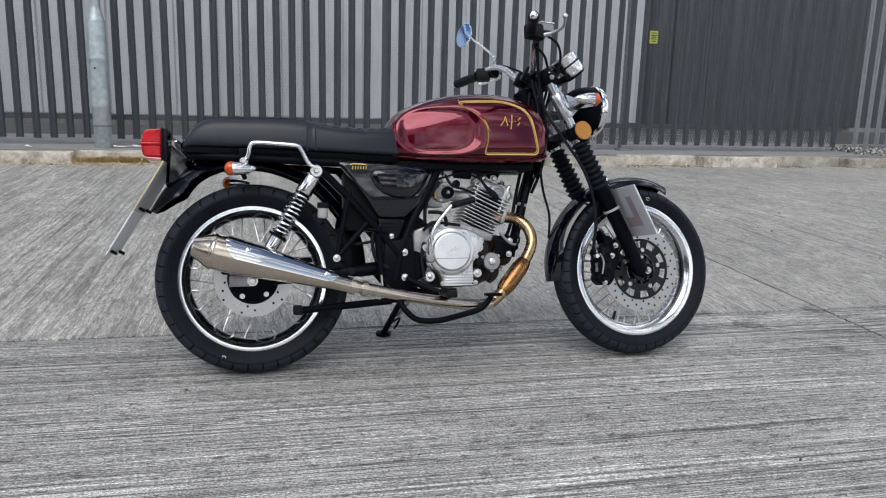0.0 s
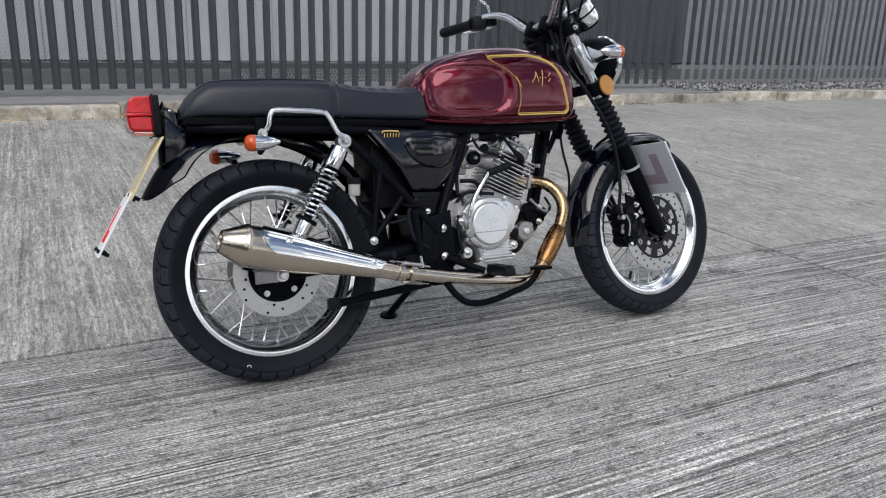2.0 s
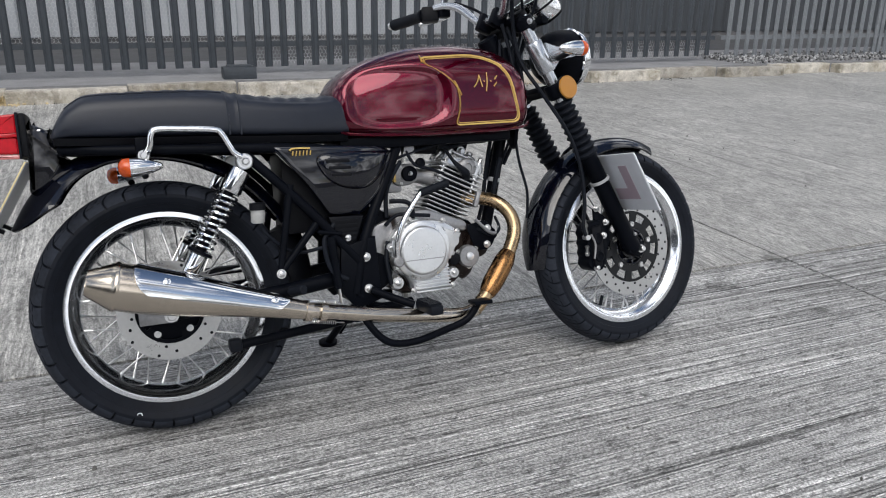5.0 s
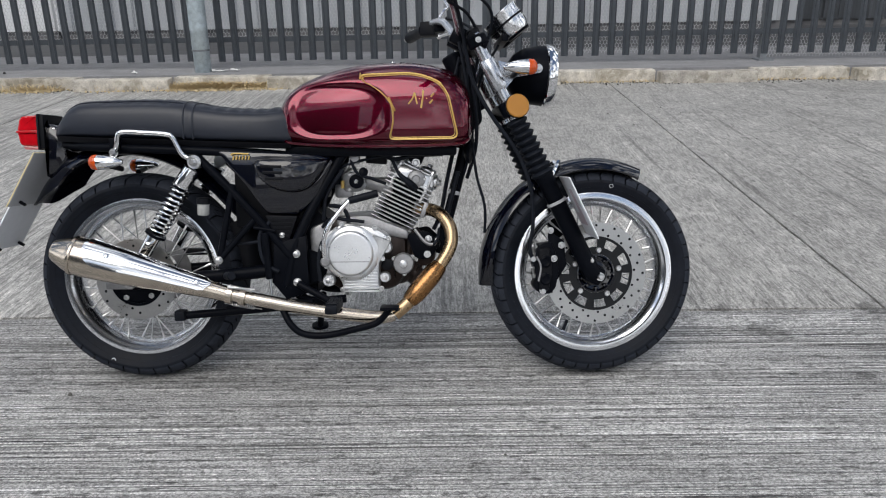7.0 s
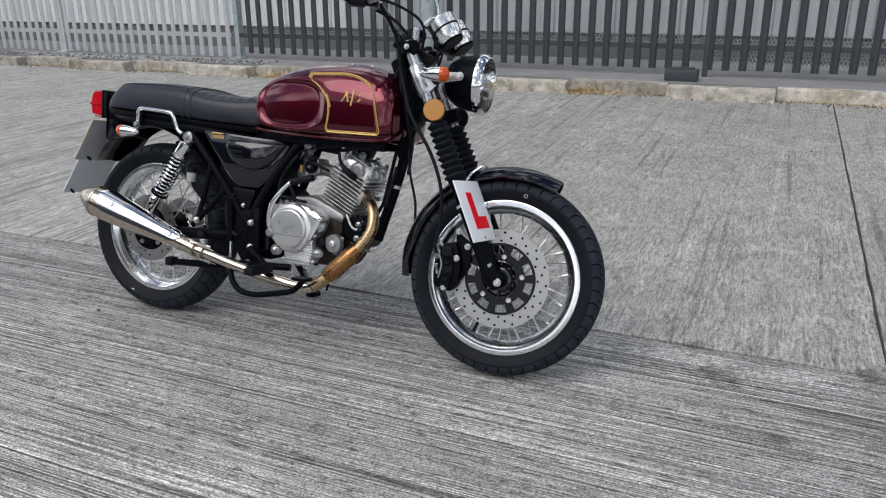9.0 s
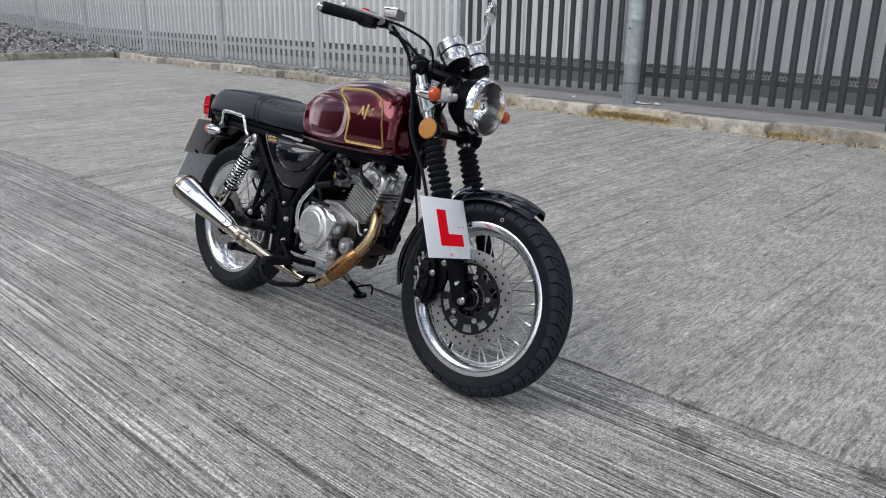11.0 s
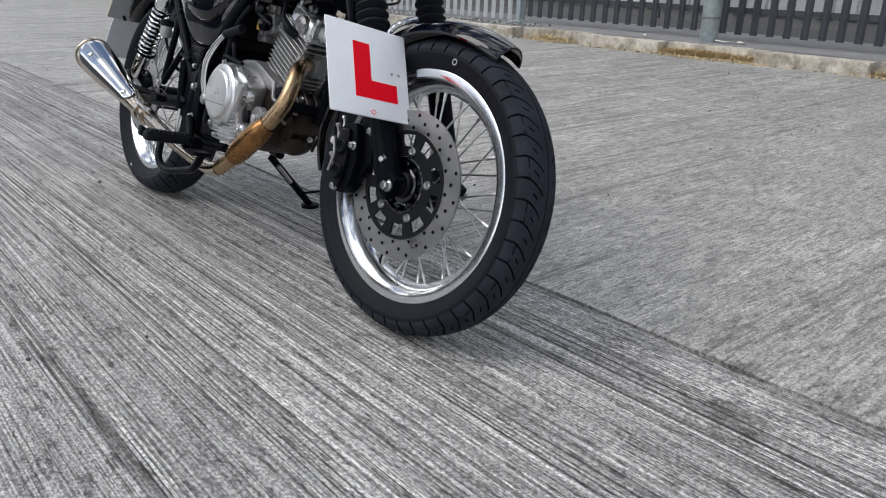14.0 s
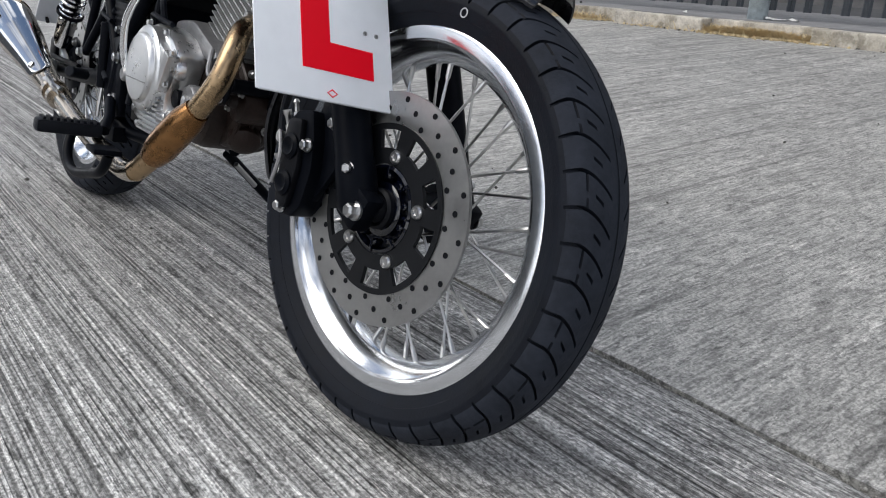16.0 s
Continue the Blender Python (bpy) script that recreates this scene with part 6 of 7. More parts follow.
st = bpart("centre_stand", tube([(0.43, -0.1, 0.225), (0.28, -0.11, 0.214), (0.14, -0.115, 0.204)], 0.0115, 10), SATIN, "black stand lever")
part("stand_end", box((0.135, -0.118, 0.206), (0.03, 0.035, 0.03), bev=0.006), RUBBER, st)
bpart("lower_bracket", box((0.47, -0.12, 0.235), (0.09, 0.03, 0.03), bev=0.004), SATIN)
both(lambda s: bpart("pillion_peg", rod((0.275, s * 0.13, 0.32), (0.30, s * 0.17, 0.325), 0.012, 12), RUBBER))
# side stand reaches the ground on the far side
inv = BIKE.inverted()
foot = inv @ Vector((0.40, 2.722, 0.014))
ss = bpart("side_stand", tube([(0.50, 0.11, 0.22), Vector((0.50, 0.11, 0.22)).lerp(foot, 0.5), foot], 0.011, 10), SATIN, "black side stand standing on the concrete")
part("stand_foot", lathe([(-0.006, 0.028), (0.004, 0.028), (0.006, 0.022)], foot, inv.to_3x3() @ Vector((0, 0, 1)), 16), SATIN, ss)
part("stand_spring", tube([(0.52 , 0.125, 0.20), Vector((0.52, 0.12, 0.2)).lerp(foot, 0.4)], 0.006, 8), SPOKE, ss)
part("stand_tang", tube([Vector((0.5, 0.11, 0.22)).lerp(foot, 0.75), Vector((0.5, 0.11, 0.22)).lerp(foot, 0.75) + Vector((0.05, 0.04, 0.02)), Vector((0.5, 0.11, 0.22)).lerp(foot, 0.9) + Vector((0.04, 0.04, 0.0))], 0.004, 8), SATIN, ss)


# ---- front end, turned with the steering ----
def fk(z, s=0, y=0.089, dx=0):
    """A point on the fork's centre line."""
    return Vector((0.970 + (0.955 - z) * 0.498 + dx, s * y, z))


def fork(s):
    t = bpart("fork_tube", rod(fk(0.972, s), fk(0.70, s), 0.0175, 24), SILVER, "bright fork tube", 40, True)
    part("tube_cap", lathe([(0, 0.019), (0.012, 0.019), (0.016, 0.014)], fk(0.97, s), fk(1, s) - fk(0, s), 24), PLASTIC, t)
    d = (fk(0, s) - fk(1, s)).normalized()
    prof = []
    n = 9
    L = (fk(0.583, s) - fk(0.742, s)).length
    prof.append((0, 0.020))
    for k in range(n):
        a = L * (k + 0.1) / n
        r = 0.031 + 0.004 * k / n
        prof += [(a, r - 0.010), (a + L * 0.28 / n, r - 0.001), (a + L * 0.45 / n, r), (a + L * 0.65 / n, r - 0.003)]
    prof += [(L - 0.004, 0.029), (L, 0.026)]
    bpart("fork_gaiter", lathe(prof, fk(0.742, s), d, 28), RUBBER, "ribbed black rubber fork gaiter", 30, True)
    lg = bpart("fork_leg", lathe([(0, 0.026), (0.015, 0.0275), (0.02, 0.025), (0.26, 0.0245), (0.285, 0.026), (0.325, 0.026), (0.335, 0.02)], fk(0.592, s), d, 28), SATIN, "black lower fork leg", 40, True)
    part("axle_lug", box((1.3, s * 0.091, 0.303), (0.044, 0.03, 0.05), Matrix.Rotation(radians(26.5), 4, "Y"), bev=0.007), SATIN, lg, "squared black fork end")
    part("axle_end", bolt((1.312, s * 0.105, 0.299), (0, s, 0), 0.009, 0.013), SPOKE, lg, "bright axle nut")
    part("pinch_bolt", bolt((1.285, s * 0.108, 0.345), (0.3, s, 0), 0.006, 0.008), SPOKE, lg)


both(fork)
bm = box(fk(0.952), (0.06, 0.22, 0.024), Matrix.Rotation(radians(26.5), 4, "Y"), bev=0.006)
both(lambda s: rod(fk(0.938, s), fk(0.966, s), 0.029, 24, bm))
bpart("top_yoke", bm, SATIN, "black top yoke", 40, True)
bm = box(fk(0.772, 0, 0, -0.012), (0.034, 0.19, 0.02), Matrix.Rotation(radians(26.5), 4, "Y"), bev=0.006)
both(lambda s: rod(fk(0.752, s), fk(0.79, s), 0.03, 24, bm))
bpart("bottom_yoke", bm, SATIN, "black bottom yoke", 40, True)
bpart("yoke_bolt", bolt(fk(0.952, -1, 0.116) , (0, -1, 0), 0.006, 0.008), SPOKE, "", 40, True)


def ear(s):
    e = bpart("lamp_bracket", lathe([(-0.045, 0.0215), (-0.042, 0.0235), (0.042, 0.0235), (0.045, 0.0215)], fk(0.862, s), fk(1, s) - fk(0, s), 28), SILVER, "silver headlamp bracket", 40, True)
    p0 = fk(0.862, s)
    part("arm", loft([[(p0.x + 0.010, s * 0.106, 0.898), (p0.x + 0.010, s * 0.099, 0.898), (p0.x + 0.03, s * 0.099, 0.822), (p0.x + 0.03, s * 0.106, 0.822)], [(p0.x + 0.05, s * 0.102, 0.888), (p0.x + 0.05, s * 0.095, 0.888), (p0.x + 0.058, s * 0.095, 0.853), (p0.x + 0.058, s * 0.102, 0.853)], [(1.145, s * 0.102, 0.888), (1.145, s * 0.096, 0.888), (1.145, s * 0.096, 0.866), (1.145, s * 0.102, 0.866)]]), SILVER, e)
    part("bolt", bolt((1.138, s * 0.102, 0.877), (0, s, 0), 0.009, 0.01), SPOKE, e)
    r = bpart("side_reflector", lathe([(0, 0.031), (0.006, 0.032), (0.009, 0.030), (0.010, 0.001)], (1.0765, s * 0.119, 0.774), (0.1, s, 0.05), 32), REFLECT, "round amber reflector", 40, True)
    part("backing", lathe([(-0.008, 0.026), (-0.004, 0.0335), (0.003, 0.0335), (0.004, 0.031)], (1.0765, s * 0.119, 0.774), (0.1, s, 0.05), 32), PLASTIC, r, "black reflector cup")
    part("mount", rod((1.0765, s * 0.089, 0.774), (1.0765, s * 0.12, 0.774), 0.012, 12), PLASTIC, r)
    indicator((1.094, -0.158 if s < 0 else 0.222, 0.873 if s < 0 else 0.868), s, False, True, "chrome bullet turn signal with amber lens")


both(ear)
# headlamp
ha = Vector((1, 0, -0.06)).normalized()
hc = Vector((1.165, 0, 0.870))
hl = bpart("headlamp", lathe([(-0.105, 0.005), (-0.10, 0.03), (-0.085, 0.055), (-0.055, 0.075), (-0.02, 0.083), (0.012, 0.085)], hc, ha, 40, caps=False), SATIN, "round headlamp with black shell", 40, True)
part("rim", lathe([(0.005, 0.0855), (0.008, 0.09), (0.022, 0.089), (0.033, 0.082), (0.032, 0.078), (0.012, 0.079)], hc, ha, 48, caps=False), CHROME, hl, "chrome headlamp rim")
bowl = lathe([(-0.046, 0.012), (-0.042, 0.02), (-0.036, 0.03), (-0.027, 0.042), (-0.014, 0.056), (0.0, 0.068), (0.015, 0.0795)], hc, ha, 72, caps=False)
for v in bowl.verts:
    # vertical flutes pressed into the bowl
    v.co += ha * 0.0022 * math.sin((v.co.y - hc.y) * 2 * math.pi / 0.0145) * min(1, ((v.co - hc).length / 0.05) ** 2)
part("reflector", bowl, LAMPREF, hl, "bright fluted reflector bowl", 60)
part("bulb_holder", lathe([(-0.05, 0.022), (-0.044, 0.021), (-0.042, 0.012)], hc, ha, 24), BULB, hl, "brass bulb holder")
part("bulb_shield", lathe([(-0.002, 0.010), (0.008, 0.0105), (0.012, 0.006)], hc, ha, 16), LAMPREF, hl)
part("bulb", lathe([(-0.055, 0.014), (-0.03, 0.016), (-0.01, 0.012), (0.0, 0.009), (0.004, 0.002)], hc, ha, 16), BULB, hl)
ln = part("lens", lathe([(0.028, 0.079), (0.036, 0.06), (0.042, 0.03), (0.0435, 0.001)], hc, ha, 48, caps=False), GLASS, hl, "clear domed lens")
ln.visible_shadow = False
for s in (-1, 1):
    gd = Vector((-0.62, 0, 0.78)).normalized()
    gc = Vector((1.067, s * 0.055, 1.012))
    g = bpart("gauge", lathe([(-0.04, 0.02), (-0.038, 0.034), (-0.025, 0.041), (0.0, 0.0425), (0.026, 0.043), (0.03, 0.0445), (0.036, 0.0445), (0.037, 0.041)], gc, gd, 40), SATCHROME, "satin chrome instrument pod", 40, True)
    part("band", lathe([(0.0, 0.043), (0.001, 0.0445), (0.005, 0.0445), (0.006, 0.043)], gc, gd, 40, caps=False), PLASTIC, g)
    part("dial", lathe([(0.034, 0.0405), (0.0345, 0.001)], gc, gd, 32), PLASTIC, g)
    part("bezel_glass", lathe([(0.037, 0.041), (0.038, 0.001)], gc, gd, 32), PLASTIC, g)
    part("under_cup", lathe([(-0.043, 0.018), (-0.043, 0.033), (-0.037, 0.036)], gc, gd, 32), SATIN, g)
bpart("gauge_bracket", box((1.05, 0, 0.965), (0.02, 0.16, 0.02), bev=0.004), SATIN, "", 40, True)
bpart("warning_lights", box((1.03, 0, 1.0), (0.035, 0.035, 0.02), Matrix.Rotation(radians(-38), 4, "Y"), bev=0.004), PLASTIC, "", 40, True)
# handlebar
bar = bpart("handlebar", tube([(0.80, -0.37, 1.062), (0.835, -0.28, 1.06), (0.875, -0.2, 1.062), (0.90, -0.135, 1.045), (0.922, -0.075, 0.995), (0.925, -0.045, 0.982), (0.925, 0, 0.982), (0.925, 0.045, 0.982), (0.922, 0.075, 0.995), (0.90, 0.135, 1.045), (0.875, 0.2, 1.062), (0.835, 0.28, 1.052), (0.80, 0.37, 1.04)], 0.0112, 14), SILVER, "silver handlebar", 40, True)
for s in (-1, 1):
    z = 1.058 if s < 0 else 1.045
    part("grip", lathe([(0, 0.014), (0.004, 0.0175), (0.118, 0.0165), (0.122, 0.0195), (0.128, 0.0195)], (0.798, s * 0.372, z), (0.385, -s, 0.02), 20), RUBBER, bar, "black rubber grip")
    part("bar_end", lathe([(0, 0.008), (0.003, 0.012), (0.012, 0.013)], (0.792, s * 0.386, z), (0.385, -s, 0.02), 16), CHROME, bar)
    part("switch_pod", box((0.858, s * 0.235, z + 0.002), (0.05, 0.045, 0.045), Matrix.Rotation(radians(-s * 21), 4, "Z"), bev=0.008), PLASTIC, bar, "black switch housing")
    part("bar_clamp", box((0.925, s * 0.035, 0.976), (0.042, 0.026, 0.05), Matrix.Rotation(radians(26.5), 4, "Y"), bev=0.006), SATIN, bar)
    part("lever", tube([(0.885, s * 0.215, z - 0.004), (0.925, s * 0.24, z + 0.002), (0.93, s * 0.30, z + 0.004), (0.90, s * 0.375, z + 0.006)], [0.007, 0.006, 0.005, 0.0045], 8), ALLOY, bar, "alloy hand lever")
    part("lever_ball", lathe([(-0.008, 0.002), (-0.006, 0.006), (0, 0.008), (0.006, 0.006), (0.008, 0.002)], (0.898, s * 0.378, z + 0.006), (0, 1, 0), 12), ALLOY, bar)
    part("lever_perch", box((0.888, s * 0.205, z), (0.035, 0.03, 0.026), bev=0.006), SATIN, bar)
part("fluid_box", box((0.915, -0.185, 1.088), (0.046, 0.052, 0.024), Matrix.Rotation(radians(10), 4, "Z"), bev=0.004), ALLOYD, bar, "alloy front brake fluid box")
part("fluid_lid", box((0.915, -0.185, 1.1025), (0.05, 0.056, 0.005), Matrix.Rotation(radians(10), 4, "Z"), bev=0.0015), CHROME, bar)
part("sight_glass", lathe([(0, 0.008), (0.002, 0.008), (0.003, 0.005)], (0.891, -0.189, 1.088), (-1, -0.18, 0), 16), CLEARP, bar, "round sight glass")
part("kill_switch", box((0.845, -0.24, 1.085), (0.018, 0.02, 0.012), bev=0.003), REDL, bar)
# single mirror on the far grip
mir = bpart("mirror", tube([(0.885, 0.205, 1.07), (0.905, 0.235, 1.105), (0.92, 0.27, 1.125), (0.90, 0.31, 1.17), (0.86, 0.36, 1.225), (0.848, 0.38, 1.238)], 0.0048, 10), CHROME, "round chrome mirror on a bent stem", 40, True)
mdn = Vector((-1, -0.35, 0.12)).normalized()
part("mirror_shell", lathe([(-0.02, 0.012), (-0.014, 0.035), (-0.004, 0.046), (0.002, 0.0475), (0.003, 0.045)], (0.84, 0.388, 1.246), mdn, 36), CHROME, mir, "chrome mirror back")
part("mirror_glass", lathe([(0.0035, 0.045), (0.004, 0.001)], (0.84, 0.388, 1.246), mdn, 36), SKYMIRROR, mir, "mirror glass with sky blue put into its tint")
# front mudguard
arc = [(FRONT.x + 0.331 * math.cos(radians(a)), FRONT.z + 0.331 * math.sin(radians(a))) for a in np.linspace(186, 64, 14)]
fg = guard(arc, 0.064, 0.032, "front_mudguard", GLOSS, True, "gloss black front mudguard")
for s in (-1, 1):
    part("stay", tube([(1.17, s * 0.075, 0.56), (1.19, s * 0.066, 0.60), (1.21, s * 0.03, 0.625)], 0.006, 8), CHROME, fg)
# learner plate on the fork
px_, py_ = Vector((0.084, 0.9963, 0.017)).normalized(), Vector((0.430, -0.040, -0.902))
pz_ = py_.cross(px_).normalized()
py_ = px_.cross(pz_)
mm = Matrix.Translation((1.239, -0.1500, 0.4988)) @ Matrix((px_, py_, pz_)).transposed().to_4x4()
bm = box((0, 0, 0), (0.188, 0.18, 0.0025), bev=0.001)
bm.transform(mm)
lpf = bpart("learner_plate", bm, WHITE, "white learner plate with a red letter L on the fork", 30, True)
bm = bmesh.new()
box((-0.0155, 0.0, 0.002), (0.038, 0.108, 0.0012), bm=bm)
box((0.034, 0.036, 0.002), (0.061, 0.036, 0.0012), bm=bm)
bm.transform(mm)
part("letter_l", bm, REDL, lpf, "red letter L", 0)
bm = tube([(0.004 + 0.0065 * math.cos(q), 0.08 + 0.0045 * math.sin(q), 0.0015) for q in (0, math.pi / 2, math.pi, 3 * math.pi / 2)], 0.0009, 6, closed=True)
bm.transform(mm)
part("maker_mark", bm, REDL, lpf, "tiny red mark", 0)
bm = box((0, 0, -0.0022), (0.18, 0.18, 0.001))
bm.transform(mm)
part("plate_back", bm, PALEP, lpf, "grey back of the plate", 0)
bm = bmesh.new()
box((-0.0155, 0.0, -0.0032), (0.038, 0.108, 0.0008), bm=bm)
box((0.034, 0.036, -0.0032), (0.061, 0.036, 0.0008), bm=bm)
bm.transform(mm)
part("letter_shadow", bm, GHOST, lpf, "faint letter showing through the back", 0)
for q in (0.055, 0.072):
    bm = rod((q, -0.005, 0), (q, -0.005, 0.0028), 0.003, 8)
    bm.transform(mm)
    part("rivet", bm, SPOKE, lpf)
bpart("plate_tie", lathe([(-0.004, 0.027), (-0.004, 0.029), (0.004, 0.029), (0.004, 0.027)], fk(0.51, -1), fk(1) - fk(0), 20), GREYP, "cable tie", 40, True)
# front caliper
cal_out = [(1.142, 0.392), (1.176, 0.398), (1.19, 0.36), (1.196, 0.32), (1.188, 0.27), (1.172, 0.252), (1.146, 0.252), (1.132, 0.262)]
for k in range(4):
    cal_out += [(1.124, 0.277 + 0.029 * k), (1.131, 0.291 + 0.029 * k)]
cal = bpart("brake_caliper", prism([tuple(q) for q in outline([(x, z, 0.006) for x, z in cal_out], 3)], -0.098, -0.042, bev=0.003), SATIN, "black brake caliper", 40, True)
part("caliper_bridge", prism([tuple(q) for q in outline([(1.138, 0.38, 0.006), (1.168, 0.384, 0.006), (1.176, 0.32, 0.01), (1.166, 0.262, 0.006), (1.142, 0.262, 0.006), (1.136, 0.32, 0.01)], 3)], -0.107, -0.096, bev=0.003), PLASTIC, cal, "raised black caliper face")
part("caliper_bracket", prism([(1.17, 0.43), (1.215, 0.40), (1.222, 0.33), (1.19, 0.28), (1.17, 0.33)], -0.08, -0.07, bev=0.002), SATIN, cal)
for x, z in ((1.176, 0.43), (1.207, 0.388), (1.182, 0.352), (1.15, 0.262)):
    part("caliper_bolt", bolt((x, -0.081 if z > 0.36 else -0.099, z), (0, -1, 0), 0.007, 0.009), SPOKE, cal, "plated hexagon bolt")
for zz in (0.295, 0.345):
    part("piston_cover", lathe([(0, 0.017), (0.003, 0.017), (0.006, 0.012), (0.004, 0.008), (0.004, 0.001)], (1.156, -0.107, zz), (0, -1, 0), 24), SATIN, cal)
part("bleed_nipple", lathe([(0, 0.005), (0.006, 0.005), (0.008, 0.003), (0.018, 0.003), (0.02, 0.0045), (0.024, 0.003)], (1.133, -0.09, 0.382), (-0.35, -0.1, 1), 8), SPOKE, cal, "bright bleed nipple")
for zz in (0.3, 0.36):
    part("hose_fitting", lathe([(0, 0.0065), (0.009, 0.0065), (0.01, 0.0045), (0.022, 0.0045), (0.024, 0.006), (0.03, 0.006)], (1.127, -0.092, zz), (-0.22, -0.3, 1), 8), SPOKE, cal, "bright hose fitting")
part("banjo", rod((1.129, -0.08, 0.352), (1.122, -0.108, 0.352), 0.0085, 6), SPOKE, cal)
bpart("brake_line", tube([(1.122, -0.1, 0.352), (1.113, -0.1, 0.385), (1.122, -0.102, 0.45), (1.115, -0.105, 0.55), (1.075, -0.112, 0.65), (1.0, -0.11, 0.76), (0.955, -0.08, 0.86), (0.93, -0.1, 0.98), (0.90, -0.17, 1.06)], 0.0055, 8), RUBBER, "black brake hose", 40, True)
bpart("brake_pipe", tube([(1.13, -0.11, 0.36), (1.142, -0.112, 0.33), (1.135, -0.112, 0.29)], 0.003, 8), ALLOYD, "", 40, True)
for k, pts in enumerate((((0.90, -0.16, 1.05), (0.955, -0.12, 1.02), (0.985, -0.06, 0.95), (0.965, -0.03, 0.83), (0.95, -0.01, 0.7), (0.925, 0.03, 0.6)), ((0.89, 0.17, 1.06), (0.96, 0.15, 1.03), (1.01, 0.08, 0.95), (0.98, 0.03, 0.82), (0.95, 0.04, 0.66)), ((0.905, -0.2, 1.08), (0.98, -0.16, 1.06), (1.02, -0.09, 1.02), (1.0, -0.05, 0.93), (0.965, -0.03, 0.80)), ((1.05, 0.02, 0.97), (1.02, -0.02, 0.92), (0.98, -0.04, 0.86), (0.965, -0.02, 0.74), (0.975, -0.015, 0.60), (1.0, -0.01, 0.50), (1.0, 0, 0.42)), ((0.93, -0.03, 0.92), (0.915, -0.06, 0.83), (0.95, -0.04, 0.75), (0.957, -0.01, 0.66), (0.93, 0.03, 0.56)))):
    bpart("control_cable", tube(pts, 0.0042, 8), RUBBER, "black control cable")
for pts in (((0.94, -0.06, 0.95), (0.962, -0.07, 0.87), (0.975, -0.065, 0.77), (0.975, -0.015, 0.67), (0.95, 0.03, 0.58)), ((0.93, -0.05, 0.96), (0.945, -0.06, 0.88), (0.955, -0.06, 0.79), (0.958, -0.015, 0.70), (0.94, 0.03, 0.63)), ((0.95, 0.05, 0.95), (0.965, 0.03, 0.86), (0.955, -0.01, 0.78), (0.945, 0.01, 0.69)), ((0.955, -0.06, 0.90), (0.95, -0.055, 0.82), (0.95, -0.02, 0.74))):
    bpart("wire_loom", tube(pts, 0.0055, 8), RUBBER, "black cable at the steering head")
bpart("head_cover", prism([tuple(q) for q in outline([(0.93, 0.90, 0.01), (0.972, 0.90, 0.01), (0.995, 0.74, 0.015), (0.95, 0.70, 0.015), (0.93, 0.76, 0.02)], 4)], -0.045, 0.045, bev=0.005), SATIN)
bpart("horn", lathe([(0, 0.02), (0.01, 0.036), (0.018, 0.038), (0.02, 0.03), (0.021, 0.001)], (0.945, -0.02, 0.66), (0.95, -0.2, -0.1), 28), SATIN, "black horn")
bpart("wiring_wrap", tube([(0.924, 0.0, 0.60), (0.908, 0.002, 0.54), (0.89, 0.004, 0.47)], 0.007, 10), RUBBER)
bpart("wiring_tie", rod((0.9145, 0.024, 0.545), (0.911, 0.024, 0.531), 0.0176, 16), GREYP, "pale paper wrap")

# black parts added to fill the shaded gaps between the frame and the engine
bpart("airbox", box((0.47, 0, 0.59), (0.15, 0.15, 0.13), bev=0.015), PLASTIC, "black airbox block that fills a shaded gap")
bpart("ignition_coil", rod((0.66, -0.02, 0.645), (0.72, -0.02, 0.64), 0.018, 14), PLASTIC)
bpart("dark_fill_plate", prism([(0.42, 0.42), (0.52, 0.50), (0.56, 0.47), (0.52, 0.40), (0.52, 0.26), (0.44, 0.26)], -0.08, 0.08), SATIN)
bpart("gear_case", rod((0.50, -0.1, 0.335), (0.50, 0.1, 0.335), 0.05, 24), SATIN)
bpart("rear_hugger", tube([(0.29, 0, 0.47), (0.315, 0, 0.40), (0.325, 0, 0.32)], 0.05, 12, flat=0.5), PLASTIC)
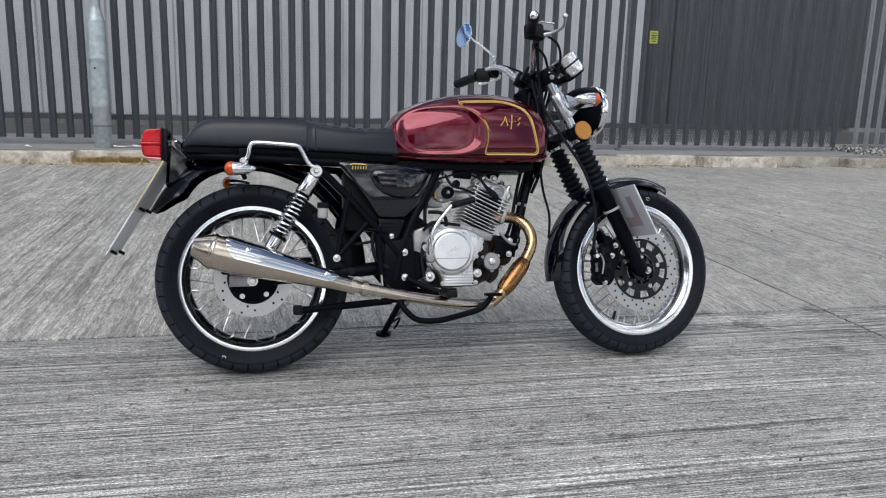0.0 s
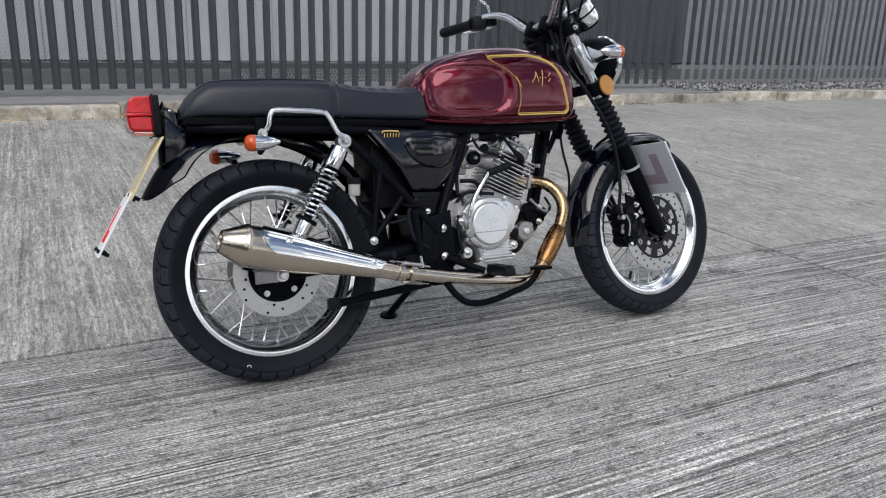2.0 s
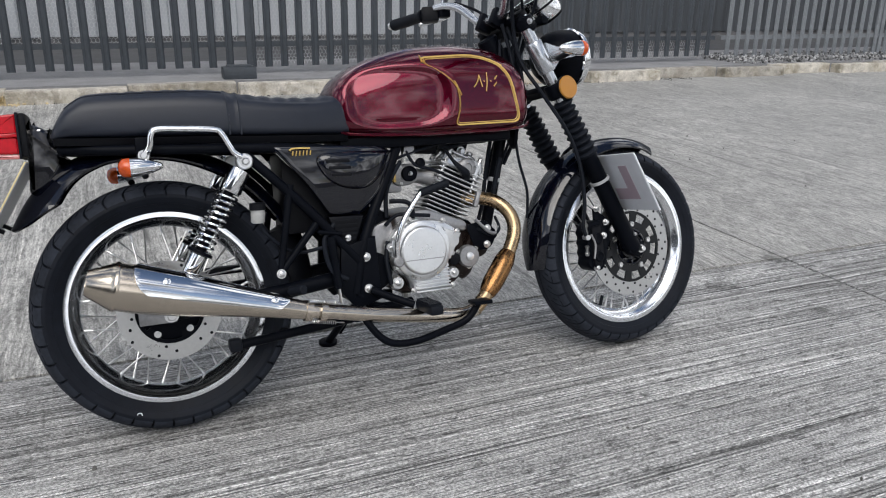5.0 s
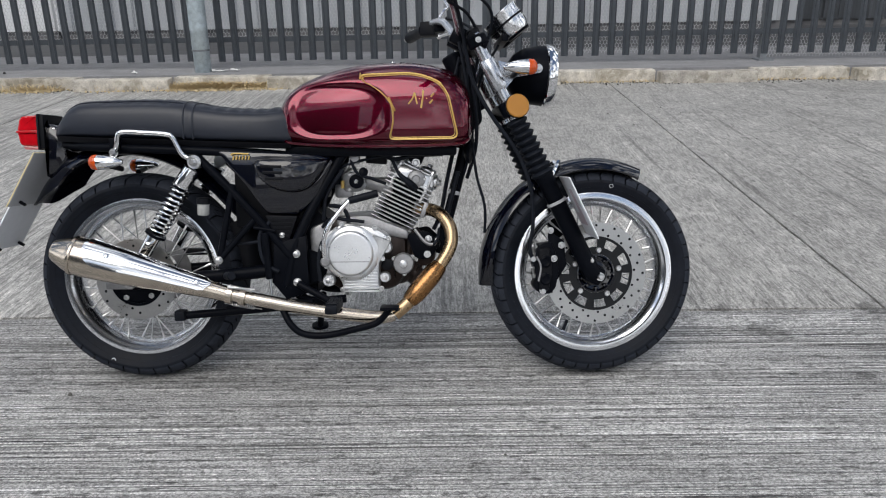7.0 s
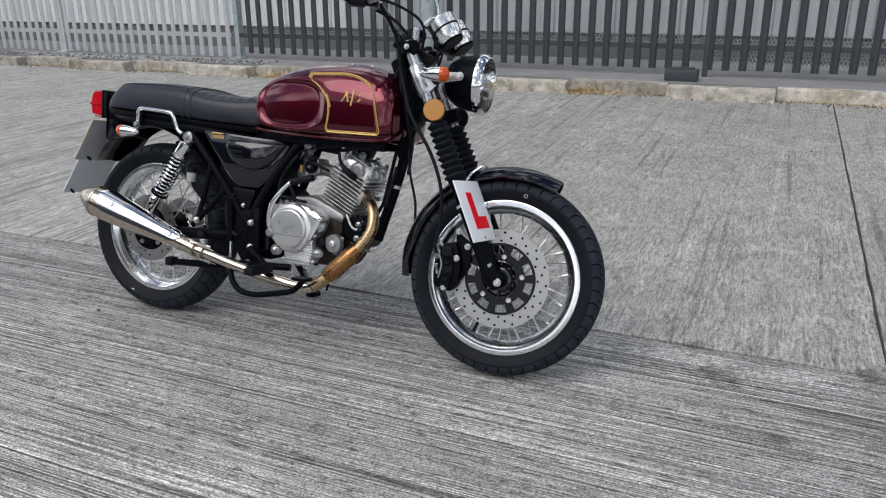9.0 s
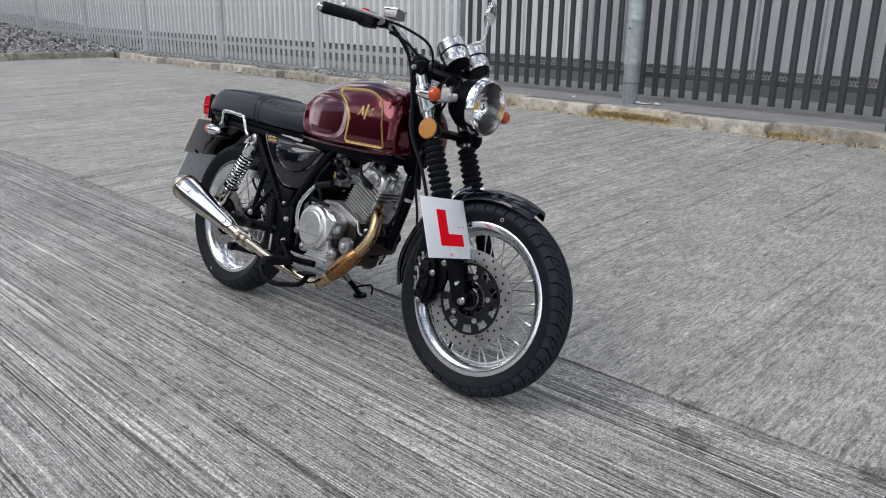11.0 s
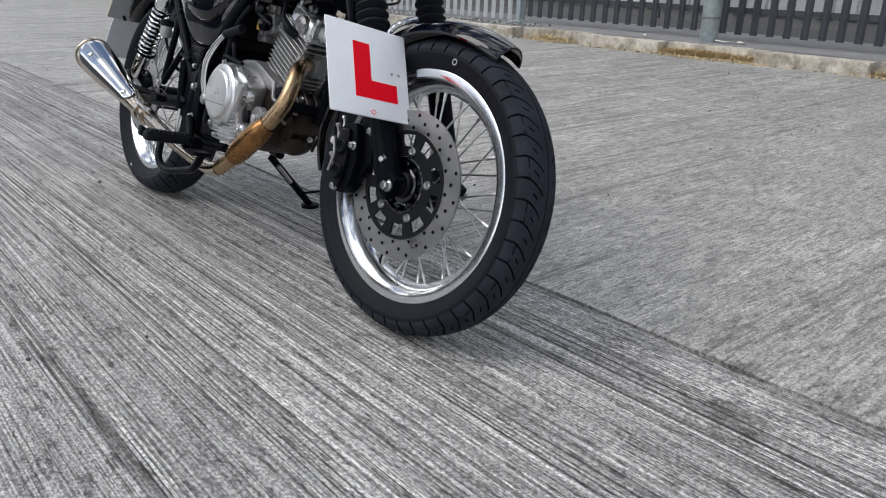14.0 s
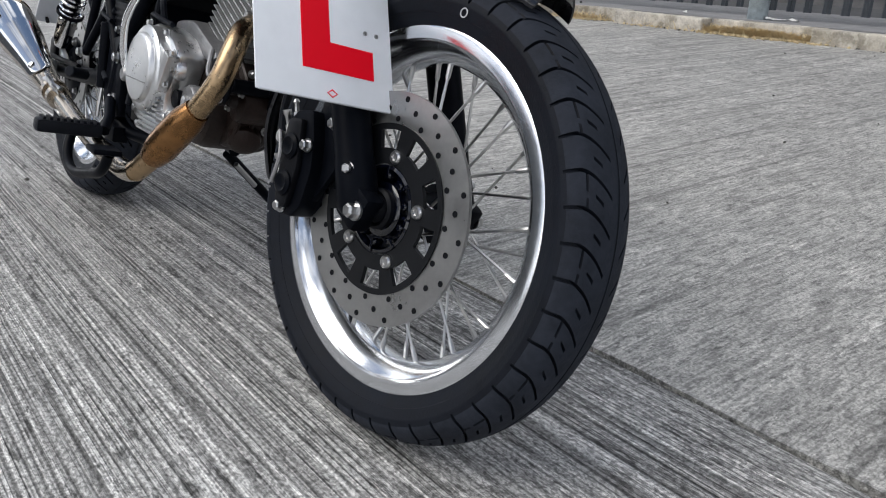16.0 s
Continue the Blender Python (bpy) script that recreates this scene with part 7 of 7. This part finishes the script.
bpart("tank_tunnel", box((0.68, 0, 0.662), (0.48, 0.17, 0.03), bev=0.008), SATIN)
bpart("rear_caliper", box((-0.065, -0.098, 0.345), (0.06, 0.045, 0.05), bev=0.01), SATIN, "black rear caliper")
bpart("caliper_bracket", prism([tuple(q) for q in outline([(-0.1, 0.335, 0.008), (-0.04, 0.352, 0.01), (0.02, 0.33, 0.012), (0.03, 0.30, 0.012), (-0.02, 0.29, 0.015), (-0.06, 0.315, 0.01)], 4)], -0.112, -0.1, bev=0.002), ALLOY, "silver rear caliper bracket")
bpart("wheel_spacer", rod((0, -0.1, 0.3), (0, -0.06, 0.3), 0.02, 16), SATIN)
bpart("torque_arm", rod((-0.06, -0.125, 0.325), (0.16, -0.115, 0.325), 0.006, 10), SATIN)
for pts in (((0.60, -0.07, 0.61), (0.57, -0.08, 0.57), (0.55, -0.085, 0.53), (0.545, -0.09, 0.47)), ((0.72, -0.05, 0.645), (0.75, -0.05, 0.638), (0.80, -0.04, 0.648), (0.88, 0, 0.65)), ((0.91, 0.02, 0.66), (0.888, 0.024, 0.56), (0.872, 0.022, 0.48), (0.85, 0.01, 0.43)), ((0.93, 0.03, 0.65), (0.918, 0.045, 0.60), (0.9, 0.044, 0.54)), ((0.54, -0.1, 0.41), (0.53, -0.11, 0.36), (0.535, -0.12, 0.30)), ((0.40, -0.12, 0.47), (0.37, -0.125, 0.43), (0.38, -0.13, 0.36), (0.42, -0.13, 0.33))):
    bpart("wire_loom", tube(pts, 0.006, 8), RUBBER)
bpart("carburettor_top", lathe([(0, 0.017), (0.02, 0.017), (0.024, 0.012)], (0.592, 0, 0.605), (0, 0, 1), 16), ALLOYD)
bpart("choke_lever", tube([(0.595, -0.05, 0.60), (0.61, -0.06, 0.615), (0.618, -0.06, 0.635)], 0.003, 8), SPOKE)
bpart("oil_pipe", tube([(0.80, -0.08, 0.44), (0.83, -0.095, 0.405), (0.855, -0.095, 0.40), (0.862, -0.09, 0.415)], 0.0045, 8), ALLOYD)
